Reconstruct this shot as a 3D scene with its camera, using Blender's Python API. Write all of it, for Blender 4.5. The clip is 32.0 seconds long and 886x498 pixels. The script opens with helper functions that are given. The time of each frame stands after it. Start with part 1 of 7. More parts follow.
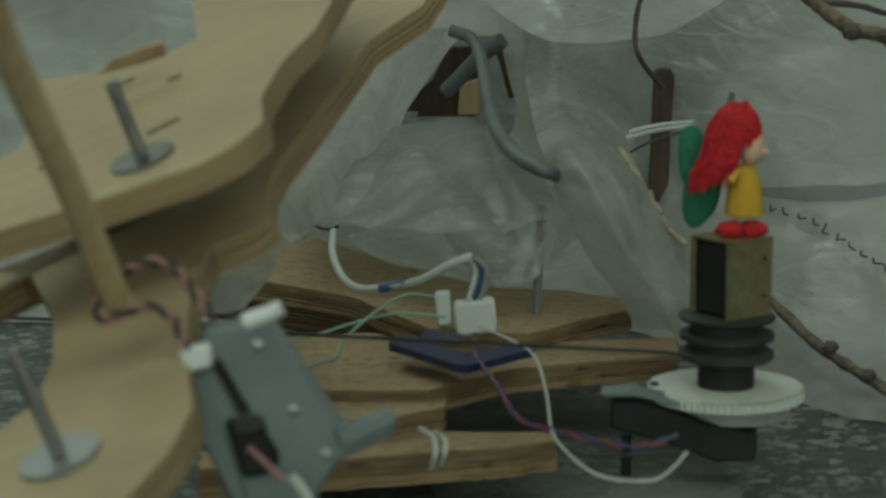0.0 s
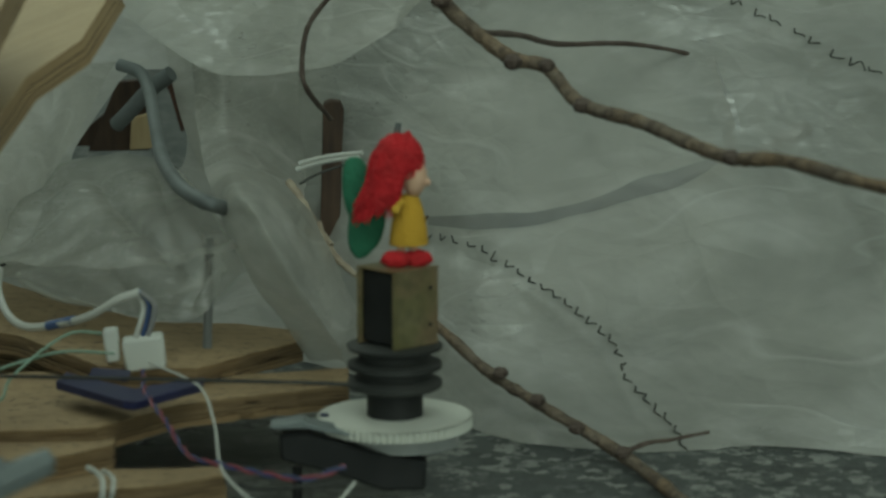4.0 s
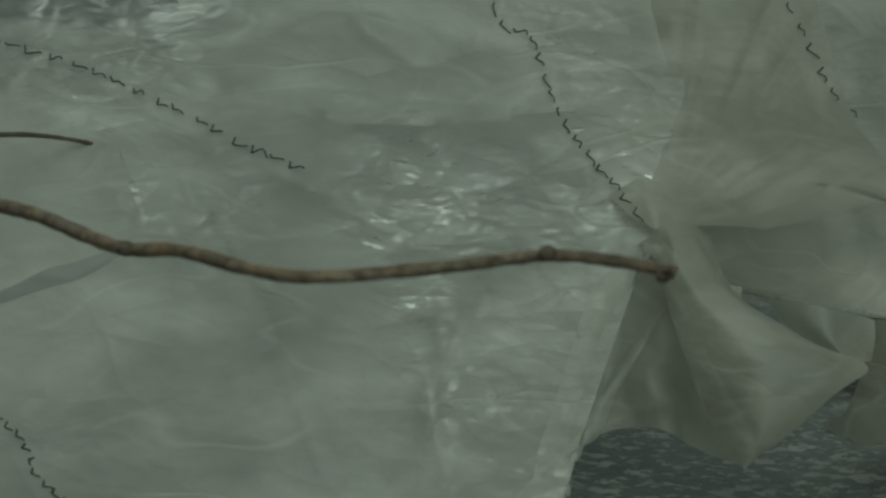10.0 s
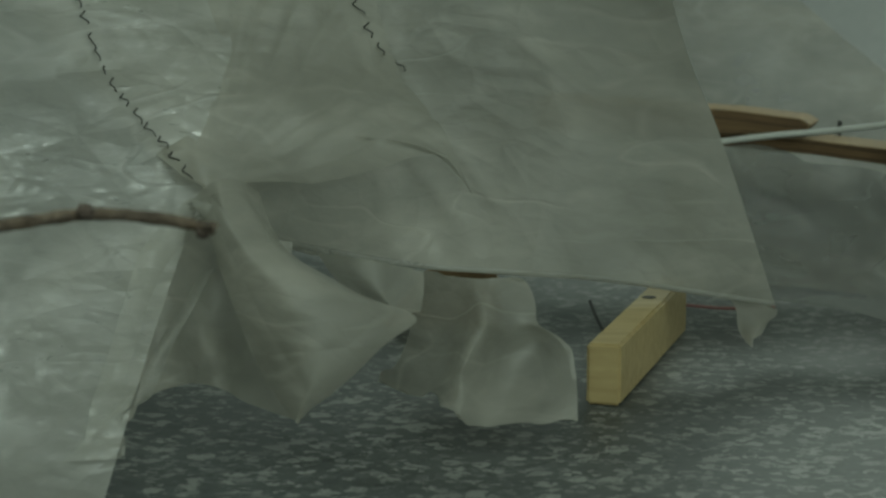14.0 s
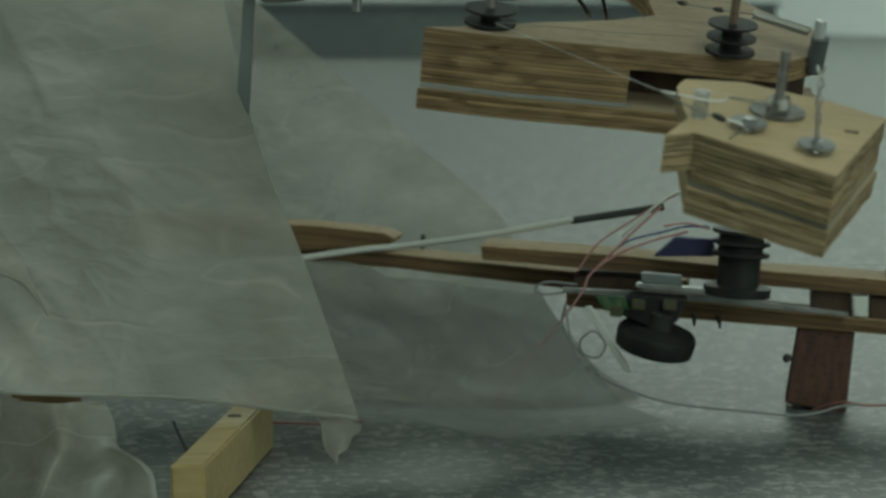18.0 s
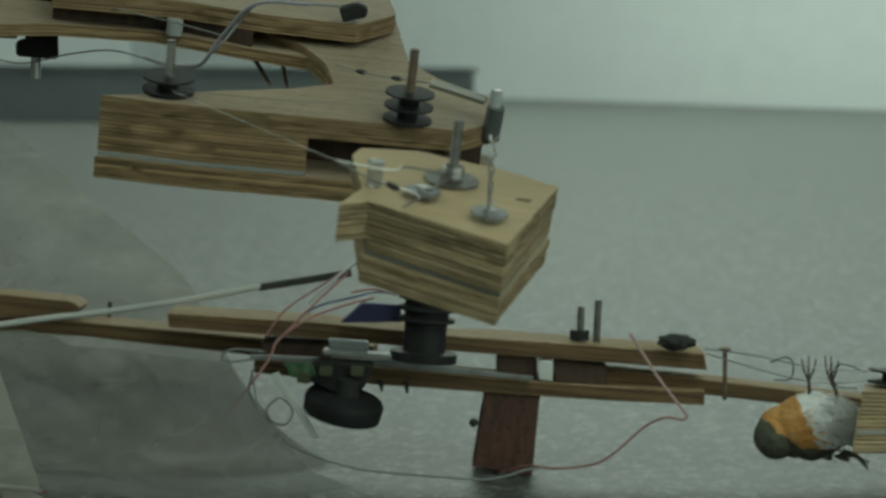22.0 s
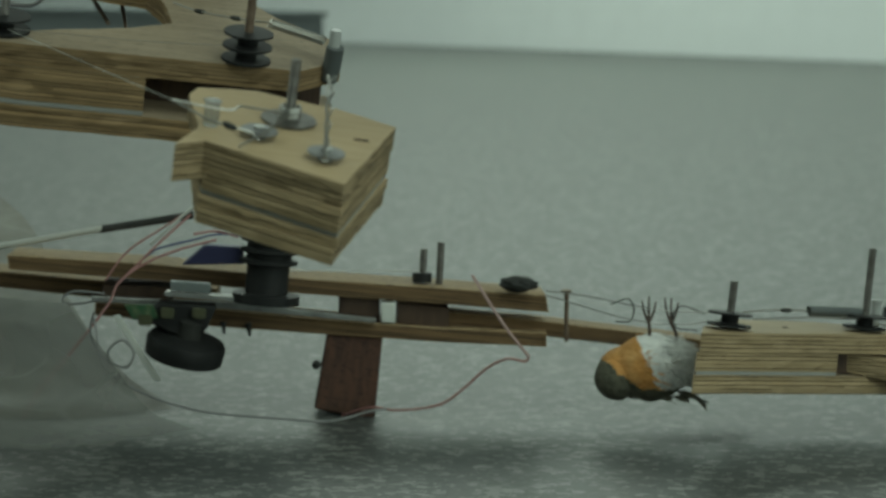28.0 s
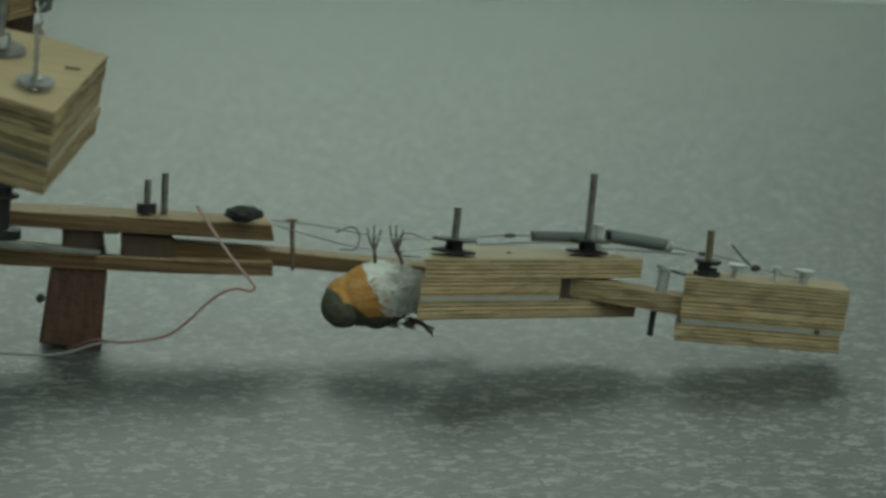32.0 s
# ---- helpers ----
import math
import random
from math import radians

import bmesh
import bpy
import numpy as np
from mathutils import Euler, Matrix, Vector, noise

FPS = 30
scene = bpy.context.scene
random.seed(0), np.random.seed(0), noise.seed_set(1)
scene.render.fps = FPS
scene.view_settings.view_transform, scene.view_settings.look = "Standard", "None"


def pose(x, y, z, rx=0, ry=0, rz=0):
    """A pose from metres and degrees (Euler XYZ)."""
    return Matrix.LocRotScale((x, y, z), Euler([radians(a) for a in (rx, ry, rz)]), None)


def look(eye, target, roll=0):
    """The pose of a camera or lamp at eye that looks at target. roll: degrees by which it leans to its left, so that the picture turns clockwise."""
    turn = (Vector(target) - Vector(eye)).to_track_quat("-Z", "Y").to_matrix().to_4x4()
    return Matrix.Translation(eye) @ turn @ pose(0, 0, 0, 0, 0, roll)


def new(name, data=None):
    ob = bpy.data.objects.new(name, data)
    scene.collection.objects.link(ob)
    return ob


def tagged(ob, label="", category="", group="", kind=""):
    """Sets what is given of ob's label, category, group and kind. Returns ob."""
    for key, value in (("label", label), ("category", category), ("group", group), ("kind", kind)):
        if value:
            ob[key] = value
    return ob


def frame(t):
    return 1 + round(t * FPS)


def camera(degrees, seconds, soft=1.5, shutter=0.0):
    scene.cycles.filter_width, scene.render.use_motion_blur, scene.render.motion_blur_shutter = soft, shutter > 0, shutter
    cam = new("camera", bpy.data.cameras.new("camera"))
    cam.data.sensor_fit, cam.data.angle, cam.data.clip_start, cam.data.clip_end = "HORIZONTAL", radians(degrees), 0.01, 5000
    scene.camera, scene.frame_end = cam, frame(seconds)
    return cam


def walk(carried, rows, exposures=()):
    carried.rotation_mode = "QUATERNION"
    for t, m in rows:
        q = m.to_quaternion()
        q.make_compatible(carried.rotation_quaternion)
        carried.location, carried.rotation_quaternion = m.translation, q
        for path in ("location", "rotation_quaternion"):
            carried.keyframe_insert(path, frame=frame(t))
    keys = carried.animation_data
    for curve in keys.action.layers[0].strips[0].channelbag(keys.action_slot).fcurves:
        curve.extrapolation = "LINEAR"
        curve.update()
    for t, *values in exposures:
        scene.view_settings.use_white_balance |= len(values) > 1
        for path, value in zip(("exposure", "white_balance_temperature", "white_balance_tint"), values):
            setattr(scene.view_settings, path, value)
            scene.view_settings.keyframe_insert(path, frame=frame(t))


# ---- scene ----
cam = camera(20.07, 32.0, soft=2.65)
cam.data.dof.use_dof = True
cam.data.dof.focus_distance = 1.8
cam.data.dof.aperture_fstop = 12.0
# seconds, eye, target, roll: a tripod pan, the lens a hand's width in front of the axis
PATH = [
    (0, (0, 0.1278, 0.3861), (0, 2.0937, 0.0182), -0.02),
    (0.5, (0.0015, 0.1278, 0.3864), (0.0238, 2.0944, 0.0229), -0.03),
    (1, (0.0031, 0.1277, 0.3861), (0.0514, 2.093, 0.0181), -0.02),
    (1.5, (0.0046, 0.1277, 0.3859), (0.0749, 2.0916, 0.0144), -0.02),
    (2, (0.0065, 0.1276, 0.3859), (0.107, 2.0902, 0.0145), -0.02),
    (2.5, (0.0092, 0.1274, 0.3857), (0.1504, 2.087, 0.0115), -0.02),
    (4.5, (0.0183, 0.1269, 0.3884), (0.2999, 2.0789, 0.0565), -0.03),
    (5, (0.0212, 0.1266, 0.3892), (0.3469, 2.0736, 0.0686), -0.02),
    (5.5, (0.0234, 0.1264, 0.3904), (0.3834, 2.0704, 0.0882), 0.02),
    (6, (0.0253, 0.1261, 0.3913), (0.4142, 2.0667, 0.1029), 0.04),
    (6.5, (0.0278, 0.1257, 0.3917), (0.4558, 2.0588, 0.1095), 0.05),
    (7, (0.0301, 0.1252, 0.392), (0.493, 2.0511, 0.1153), 0.11),
    (7.5, (0.0315, 0.1249, 0.3924), (0.5162, 2.0464, 0.1224), 0.18),
    (8, (0.0332, 0.1245, 0.3927), (0.5443, 2.0396, 0.1262), 0.25),
    (8.5, (0.0357, 0.1238, 0.3925), (0.5844, 2.028, 0.1227), 0.29),
    (9, (0.0387, 0.1228, 0.3921), (0.6333, 2.0124, 0.1167), 0.33),
    (9.5, (0.0407, 0.1221, 0.3918), (0.6668, 2.0009, 0.1119), 0.34),
    (10, (0.0435, 0.1211, 0.3919), (0.7135, 1.9849, 0.1134), 0.30),
    (10.5, (0.0462, 0.1202, 0.3919), (0.757, 1.9687, 0.1135), 0.28),
    (11, (0.0492, 0.1189, 0.3918), (0.8064, 1.9487, 0.1116), 0.29),
    (11.5, (0.0515, 0.1178, 0.3911), (0.8444, 1.9308, 0.1007), 0.28),
    (12, (0.0533, 0.117, 0.3907), (0.8727, 1.917, 0.093), 0.28),
    (12.5, (0.0553, 0.116, 0.3902), (0.9058, 1.9004, 0.086), 0.30),
    (13, (0.0582, 0.1145, 0.3897), (0.9535, 1.8755, 0.0779), 0.31),
    (13.5, (0.0608, 0.113, 0.3893), (0.997, 1.8516, 0.0715), 0.32),
    (15.5, (0.0686, 0.1091, 0.3932), (1.1245, 1.7879, 0.1346), 0.35),
    (16, (0.0706, 0.1079, 0.3938), (1.157, 1.7686, 0.1449), 0.36),
    (16.5, (0.0737, 0.1059, 0.3939), (1.2074, 1.7348, 0.1461), 0.33),
    (17, (0.0764, 0.1039, 0.3939), (1.2516, 1.7032, 0.1458), 0.28),
    (17.5, (0.0786, 0.1024, 0.3947), (1.2872, 1.6784, 0.1591), 0.23),
    (18, (0.0803, 0.1012, 0.3958), (1.3157, 1.6587, 0.1767), 0.19),
    (18.5, (0.0821, 0.0999, 0.3967), (1.3457, 1.6366, 0.1922), 0.19),
    (19, (0.0838, 0.0986, 0.3976), (1.3726, 1.6161, 0.2073), 0.20),
    (19.5, (0.0857, 0.097, 0.3984), (1.4049, 1.5897, 0.22), 0.23),
    (20, (0.0868, 0.0962, 0.3994), (1.4225, 1.5759, 0.2368), 0.29),
    (20.5, (0.088, 0.0952, 0.4001), (1.4416, 1.5597, 0.2484), 0.37),
    (21, (0.0896, 0.0937, 0.4), (1.4673, 1.5353, 0.2466), 0.43),
    (21.5, (0.091, 0.0922, 0.3992), (1.4911, 1.5107, 0.2326), 0.47),
    (22, (0.0919, 0.0913, 0.3991), (1.5064, 1.4953, 0.2315), 0.49),
    (22.5, (0.0919, 0.0914, 0.3999), (1.5056, 1.4976, 0.2453), 0.52),
    (23, (0.0921, 0.0912, 0.4001), (1.5092, 1.4944, 0.2481), 0.57),
    (23.5, (0.0927, 0.0906, 0.3999), (1.5187, 1.4843, 0.2444), 0.64),
    (24, (0.0932, 0.0901, 0.3996), (1.5263, 1.4759, 0.24), 0.71),
    (24.5, (0.0938, 0.0893, 0.399), (1.5376, 1.4629, 0.2293), 0.78),
    (25, (0.0945, 0.0885, 0.3984), (1.5484, 1.4502, 0.2196), 0.82),
    (25.5, (0.0951, 0.0878, 0.3978), (1.5585, 1.4381, 0.2108), 0.84),
    (27.5, (0.0967, 0.0858, 0.3966), (1.5849, 1.4061, 0.1908), 0.86),
    (28, (0.097, 0.0854, 0.3964), (1.59, 1.3996, 0.1867), 0.89),
    (28.5, (0.098, 0.0842, 0.3959), (1.6065, 1.3794, 0.179), 0.92),
    (29, (0.0996, 0.0822, 0.3949), (1.6318, 1.3466, 0.1633), 0.91),
    (29.5, (0.1009, 0.0804, 0.3942), (1.6537, 1.3171, 0.1508), 0.88),
    (30, (0.1018, 0.0793, 0.3942), (1.6673, 1.3, 0.1508), 0.85),
    (30.5, (0.1024, 0.0785, 0.394), (1.6771, 1.2866, 0.1473), 0.83),
    (31, (0.1033, 0.0773, 0.3942), (1.6932, 1.2661, 0.1514), 0.78),
    (31.5, (0.1044, 0.0758, 0.3938), (1.7102, 1.2415, 0.144), 0.75),
    (32, (0.1051, 0.0746, 0.3931), (1.7224, 1.222, 0.1329), 0.74),
]
walk(cam, [(t, look(eye, target, roll)) for t, eye, target, roll in PATH],
     exposures=[(0, 0.0, 6900, -6), (32, 0.0, 6900, -6)])

# ---- light: a closed hall, lit by added lamps that are out of view ----
world = bpy.data.worlds.new("world")
scene.world = world
world.use_nodes = True
wn = world.node_tree.nodes
sky = wn.new("ShaderNodeTexSky")
sky.sky_type = "NISHITA"
sky.sun_disc = False
sky.sun_elevation, sky.sun_rotation = radians(50), radians(120)
wn["Background"].inputs["Strength"].default_value = 0.08
world.node_tree.links.new(sky.outputs["Color"], wn["Background"].inputs["Color"])

# added ceiling lamps, none in view, placed to suit the brightness
ROOF_LAMPS = [(0.2, -2.4, 6.0, 4.0), (-2.4, 4.6, 4.2, 4.2), (9.2, 8.2, 5.8, 6.4)]
for n, (x, y, w, h) in enumerate(ROOF_LAMPS):
    lamp = bpy.data.lights.new("added_roof_lamp", "AREA")
    lamp.shape, lamp.size, lamp.size_y = "RECTANGLE", w, h
    lamp.energy = (138, 100, 365)[n]
    lamp.color = (0.9, 1.0, 0.94)
    new("added_roof_lamp", lamp).matrix_world = pose(x, y, 4.25)
# added fill lamp, never in view, set in an opening of the south wall
SOUTH_OPENING = (1.0, 2.3, 10.0, 2.6)
lamp = bpy.data.lights.new("south_fill_lamp", "AREA")
lamp.shape, lamp.size, lamp.size_y = "RECTANGLE", SOUTH_OPENING[2], SOUTH_OPENING[3]
lamp.energy = 170
lamp.color = (0.9, 1.0, 0.94)
new("south_fill_lamp", lamp).matrix_world = pose(SOUTH_OPENING[0], -8.05, SOUTH_OPENING[1], 90, 0, 0)


# ---- materials ----
def mat(name, base, rough=0.6, metal=0.0, spots=(), bump=0.0, bscale=60.0, spec=0.5, coat=0.0, obj=True):
    """A node material: base colour mixed with a second one by noise at two scales, and a fine bump."""
    m = bpy.data.materials.new(name)
    m.use_nodes = True
    nt = m.node_tree
    bs = nt.nodes["Principled BSDF"]
    bs.inputs["Roughness"].default_value = rough
    bs.inputs["Metallic"].default_value = metal
    bs.inputs["Specular IOR Level"].default_value = spec
    bs.inputs["Coat Weight"].default_value = coat
    tc = nt.nodes.new("ShaderNodeTexCoord")
    last = None
    for scale, colour, amount in spots:
        nz = nt.nodes.new("ShaderNodeTexNoise")
        nz.inputs["Scale"].default_value = scale
        nz.inputs["Detail"].default_value = 5
        nt.links.new(tc.outputs["Object"], nz.inputs["Vector"])
        rp = nt.nodes.new("ShaderNodeMapRange")
        rp.inputs["From Min"].default_value, rp.inputs["From Max"].default_value = 0.42, 0.68
        rp.inputs["To Max"].default_value = amount
        nt.links.new(nz.outputs["Fac"], rp.inputs["Value"])
        mx = nt.nodes.new("ShaderNodeMix")
        mx.data_type = "RGBA"
        nt.links.new(rp.outputs["Result"], mx.inputs["Factor"])
        if last is None:
            mx.inputs["A"].default_value = (*base, 1)
        else:
            nt.links.new(last, mx.inputs["A"])
        mx.inputs["B"].default_value = (*colour, 1)
        last = mx.outputs["Result"]
    if last is None:
        bs.inputs["Base Color"].default_value = (*base, 1)
    else:
        nt.links.new(last, bs.inputs["Base Color"])
    if bump:
        nz = nt.nodes.new("ShaderNodeTexNoise")
        nz.inputs["Scale"].default_value = bscale
        nz.inputs["Detail"].default_value = 6
        nt.links.new(tc.outputs["Object"], nz.inputs["Vector"])
        bp = nt.nodes.new("ShaderNodeBump")
        bp.inputs["Strength"].default_value = bump
        bp.inputs["Distance"].default_value = 0.004
        nt.links.new(nz.outputs["Fac"], bp.inputs["Height"])
        nt.links.new(bp.outputs["Normal"], bs.inputs["Normal"])
    return m


def wood_mat(name, light, dark, stretch, scale=30.0, rough=0.55, plies=0.0, dents=0.0, tone_low=0.62, line=0.3, sparse=1.45):
    """Wood: stretched grain, blotches, and for plywood edges the layers across the thickness."""
    m = bpy.data.materials.new(name)
    m.use_nodes = True
    nt = m.node_tree
    bs = nt.nodes["Principled BSDF"]
    bs.inputs["Roughness"].default_value = rough
    tc = nt.nodes.new("ShaderNodeTexCoord")
    mp = nt.nodes.new("ShaderNodeMapping")
    mp.inputs["Scale"].default_value = stretch
    nt.links.new(tc.outputs["Object"], mp.inputs["Vector"])
    nz = nt.nodes.new("ShaderNodeTexNoise")
    nz.inputs["Scale"].default_value = scale
    nz.inputs["Detail"].default_value = 7
    nz.inputs["Distortion"].default_value = 0.12
    nt.links.new(mp.outputs["Vector"], nz.inputs["Vector"])
    ramp = nt.nodes.new("ShaderNodeValToRGB")
    ramp.color_ramp.elements[0].position, ramp.color_ramp.elements[1].position = 0.3, 0.72
    ramp.color_ramp.elements[0].color, ramp.color_ramp.elements[1].color = (*dark, 1), (*light, 1)
    nt.links.new(nz.outputs["Fac"], ramp.inputs["Fac"])
    out = ramp.outputs["Color"]
    blot = nt.nodes.new("ShaderNodeTexNoise")
    blot.inputs["Scale"].default_value = 9
    nt.links.new(tc.outputs["Object"], blot.inputs["Vector"])
    mr = nt.nodes.new("ShaderNodeMapRange")
    mr.inputs["From Min"].default_value, mr.inputs["From Max"].default_value = 0.35, 0.7
    mr.inputs["To Min"].default_value, mr.inputs["To Max"].default_value = 0.86, 1.08
    nt.links.new(blot.outputs["Fac"], mr.inputs["Value"])
    mul = nt.nodes.new("ShaderNodeMix")
    mul.data_type, mul.blend_type = "RGBA", "MULTIPLY"
    mul.inputs["Factor"].default_value = 1
    nt.links.new(out, mul.inputs["A"])
    nt.links.new(mr.outputs["Result"], mul.inputs["B"])
    out = mul.outputs["Result"]
    height = nz.outputs["Fac"]
    if dents:
        # short dark splits and dents along the grain
        dm = nt.nodes.new("ShaderNodeMapping")
        dm.inputs["Scale"].default_value = (26, 95, 60)
        nt.links.new(tc.outputs["Object"], dm.inputs["Vector"])
        dn = nt.nodes.new("ShaderNodeTexNoise")
        dn.inputs["Detail"].default_value = 3
        dn.inputs["Distortion"].default_value = 0.8
        nt.links.new(dm.outputs["Vector"], dn.inputs["Vector"])
        dr = nt.nodes.new("ShaderNodeMapRange")
        dr.inputs["From Min"].default_value, dr.inputs["From Max"].default_value = 0.57, 0.63
        dr.inputs["To Max"].default_value = dents
        nt.links.new(dn.outputs["Fac"], dr.inputs["Value"])
        dx = nt.nodes.new("ShaderNodeMix")
        dx.data_type = "RGBA"
        nt.links.new(dr.outputs["Result"], dx.inputs["Factor"])
        nt.links.new(out, dx.inputs["A"])
        dx.inputs["B"].default_value = (dark[0] * 0.22, dark[1] * 0.22, dark[2] * 0.24, 1)
        out = dx.outputs["Result"]
    if plies:
        sep = nt.nodes.new("ShaderNodeSeparateXYZ")
        nt.links.new(tc.outputs["Object"], sep.inputs["Vector"])
        wob = nt.nodes.new("ShaderNodeTexNoise")
        wob.inputs["Scale"].default_value = 14
        nt.links.new(tc.outputs["Object"], wob.inputs["Vector"])
        add = nt.nodes.new("ShaderNodeMath")
        add.operation = "MULTIPLY_ADD"
        add.inputs[1].default_value = 0.0016
        nt.links.new(wob.outputs["Fac"], add.inputs[0])
        nt.links.new(sep.outputs["Z"], add.inputs[2])
        sc = nt.nodes.new("ShaderNodeMath")
        sc.operation = "MULTIPLY"
        sc.inputs[1].default_value = plies
        nt.links.new(add.outputs[0], sc.inputs[0])
        fl = nt.nodes.new("ShaderNodeMath")
        fl.operation = "FLOOR"
        nt.links.new(sc.outputs[0], fl.inputs[0])
        wh = nt.nodes.new("ShaderNodeTexWhiteNoise")
        wh.noise_dimensions = "1D"
        nt.links.new(fl.outputs[0], wh.inputs["W"])
        fr = nt.nodes.new("ShaderNodeMath")
        fr.operation = "FRACT"
        nt.links.new(sc.outputs[0], fr.inputs[0])
        gl = nt.nodes.new("ShaderNodeMath")
        gl.operation = "LESS_THAN"
        gl.inputs[1].default_value = line
        nt.links.new(fr.outputs[0], gl.inputs[0])
        sepc = nt.nodes.new("ShaderNodeSeparateColor")
        nt.links.new(wh.outputs["Color"], sepc.inputs["Color"])
        streak = nt.nodes.new("ShaderNodeMapping")
        streak.inputs["Scale"].default_value = (18, 18, 160)
        nt.links.new(tc.outputs["Object"], streak.inputs["Vector"])
        gap = nt.nodes.new("ShaderNodeTexNoise")
        gap.inputs["Scale"].default_value = 1.0
        gap.inputs["Detail"].default_value = 3
        nt.links.new(streak.outputs["Vector"], gap.inputs["Vector"])
        pick = nt.nodes.new("ShaderNodeMath")
        pick.operation = "MULTIPLY_ADD"
        pick.inputs[1].default_value = 2.2
        nt.links.new(gap.outputs["Fac"], pick.inputs[0])
        nt.links.new(sepc.outputs["Green"], pick.inputs[2])
        dark_ply = nt.nodes.new("ShaderNodeMapRange")
        dark_ply.inputs["From Min"].default_value, dark_ply.inputs["From Max"].default_value = sparse, sparse + 0.5
        nt.links.new(pick.outputs[0], dark_ply.inputs["Value"])
        some = nt.nodes.new("ShaderNodeMath")
        some.operation = "MULTIPLY"
        nt.links.new(gl.outputs[0], some.inputs[0])
        nt.links.new(dark_ply.outputs["Result"], some.inputs[1])
        tone = nt.nodes.new("ShaderNodeMapRange")
        tone.inputs["To Min"].default_value, tone.inputs["To Max"].default_value = tone_low, 1.1
        nt.links.new(wh.outputs["Value"], tone.inputs["Value"])
        mu2 = nt.nodes.new("ShaderNodeMix")
        mu2.data_type, mu2.blend_type = "RGBA", "MULTIPLY"
        mu2.inputs["Factor"].default_value = 1
        nt.links.new(out, mu2.inputs["A"])
        nt.links.new(tone.outputs["Result"], mu2.inputs["B"])
        mx = nt.nodes.new("ShaderNodeMix")
        mx.data_type = "RGBA"
        nt.links.new(some.outputs[0], mx.inputs["Factor"])
        nt.links.new(mu2.outputs["Result"], mx.inputs["A"])
        mx.inputs["B"].default_value = (dark[0] * 0.22, dark[1] * 0.2, dark[2] * 0.18, 1)
        out = mx.outputs["Result"]
    nt.links.new(out, bs.inputs["Base Color"])
    bp = nt.nodes.new("ShaderNodeBump")
    bp.inputs["Strength"].default_value, bp.inputs["Distance"].default_value = 0.25, 0.002
    nt.links.new(height, bp.inputs["Height"])
    nt.links.new(bp.outputs["Normal"], bs.inputs["Normal"])
    return m


# centres and sizes of the spots given extra gloss to imitate glints
GLINT_ZONES = [((0.607, 1.716, 0.197), 0.070), ((0.575, 1.706, 0.176), 0.060), ((0.625, 1.688, 0.184), 0.060), ((0.574, 1.790, 0.236), 0.050), ((0.530, 1.783, 0.204), 0.040), ((0.726, 1.756, 0.273), 0.050), ((0.223, 1.837, 0.054), 0.040), ((0.297, 1.856, 0.073), 0.030), ((0.580, 1.651, 0.127), 0.040), ((0.807, 1.665, 0.246), 0.050)]


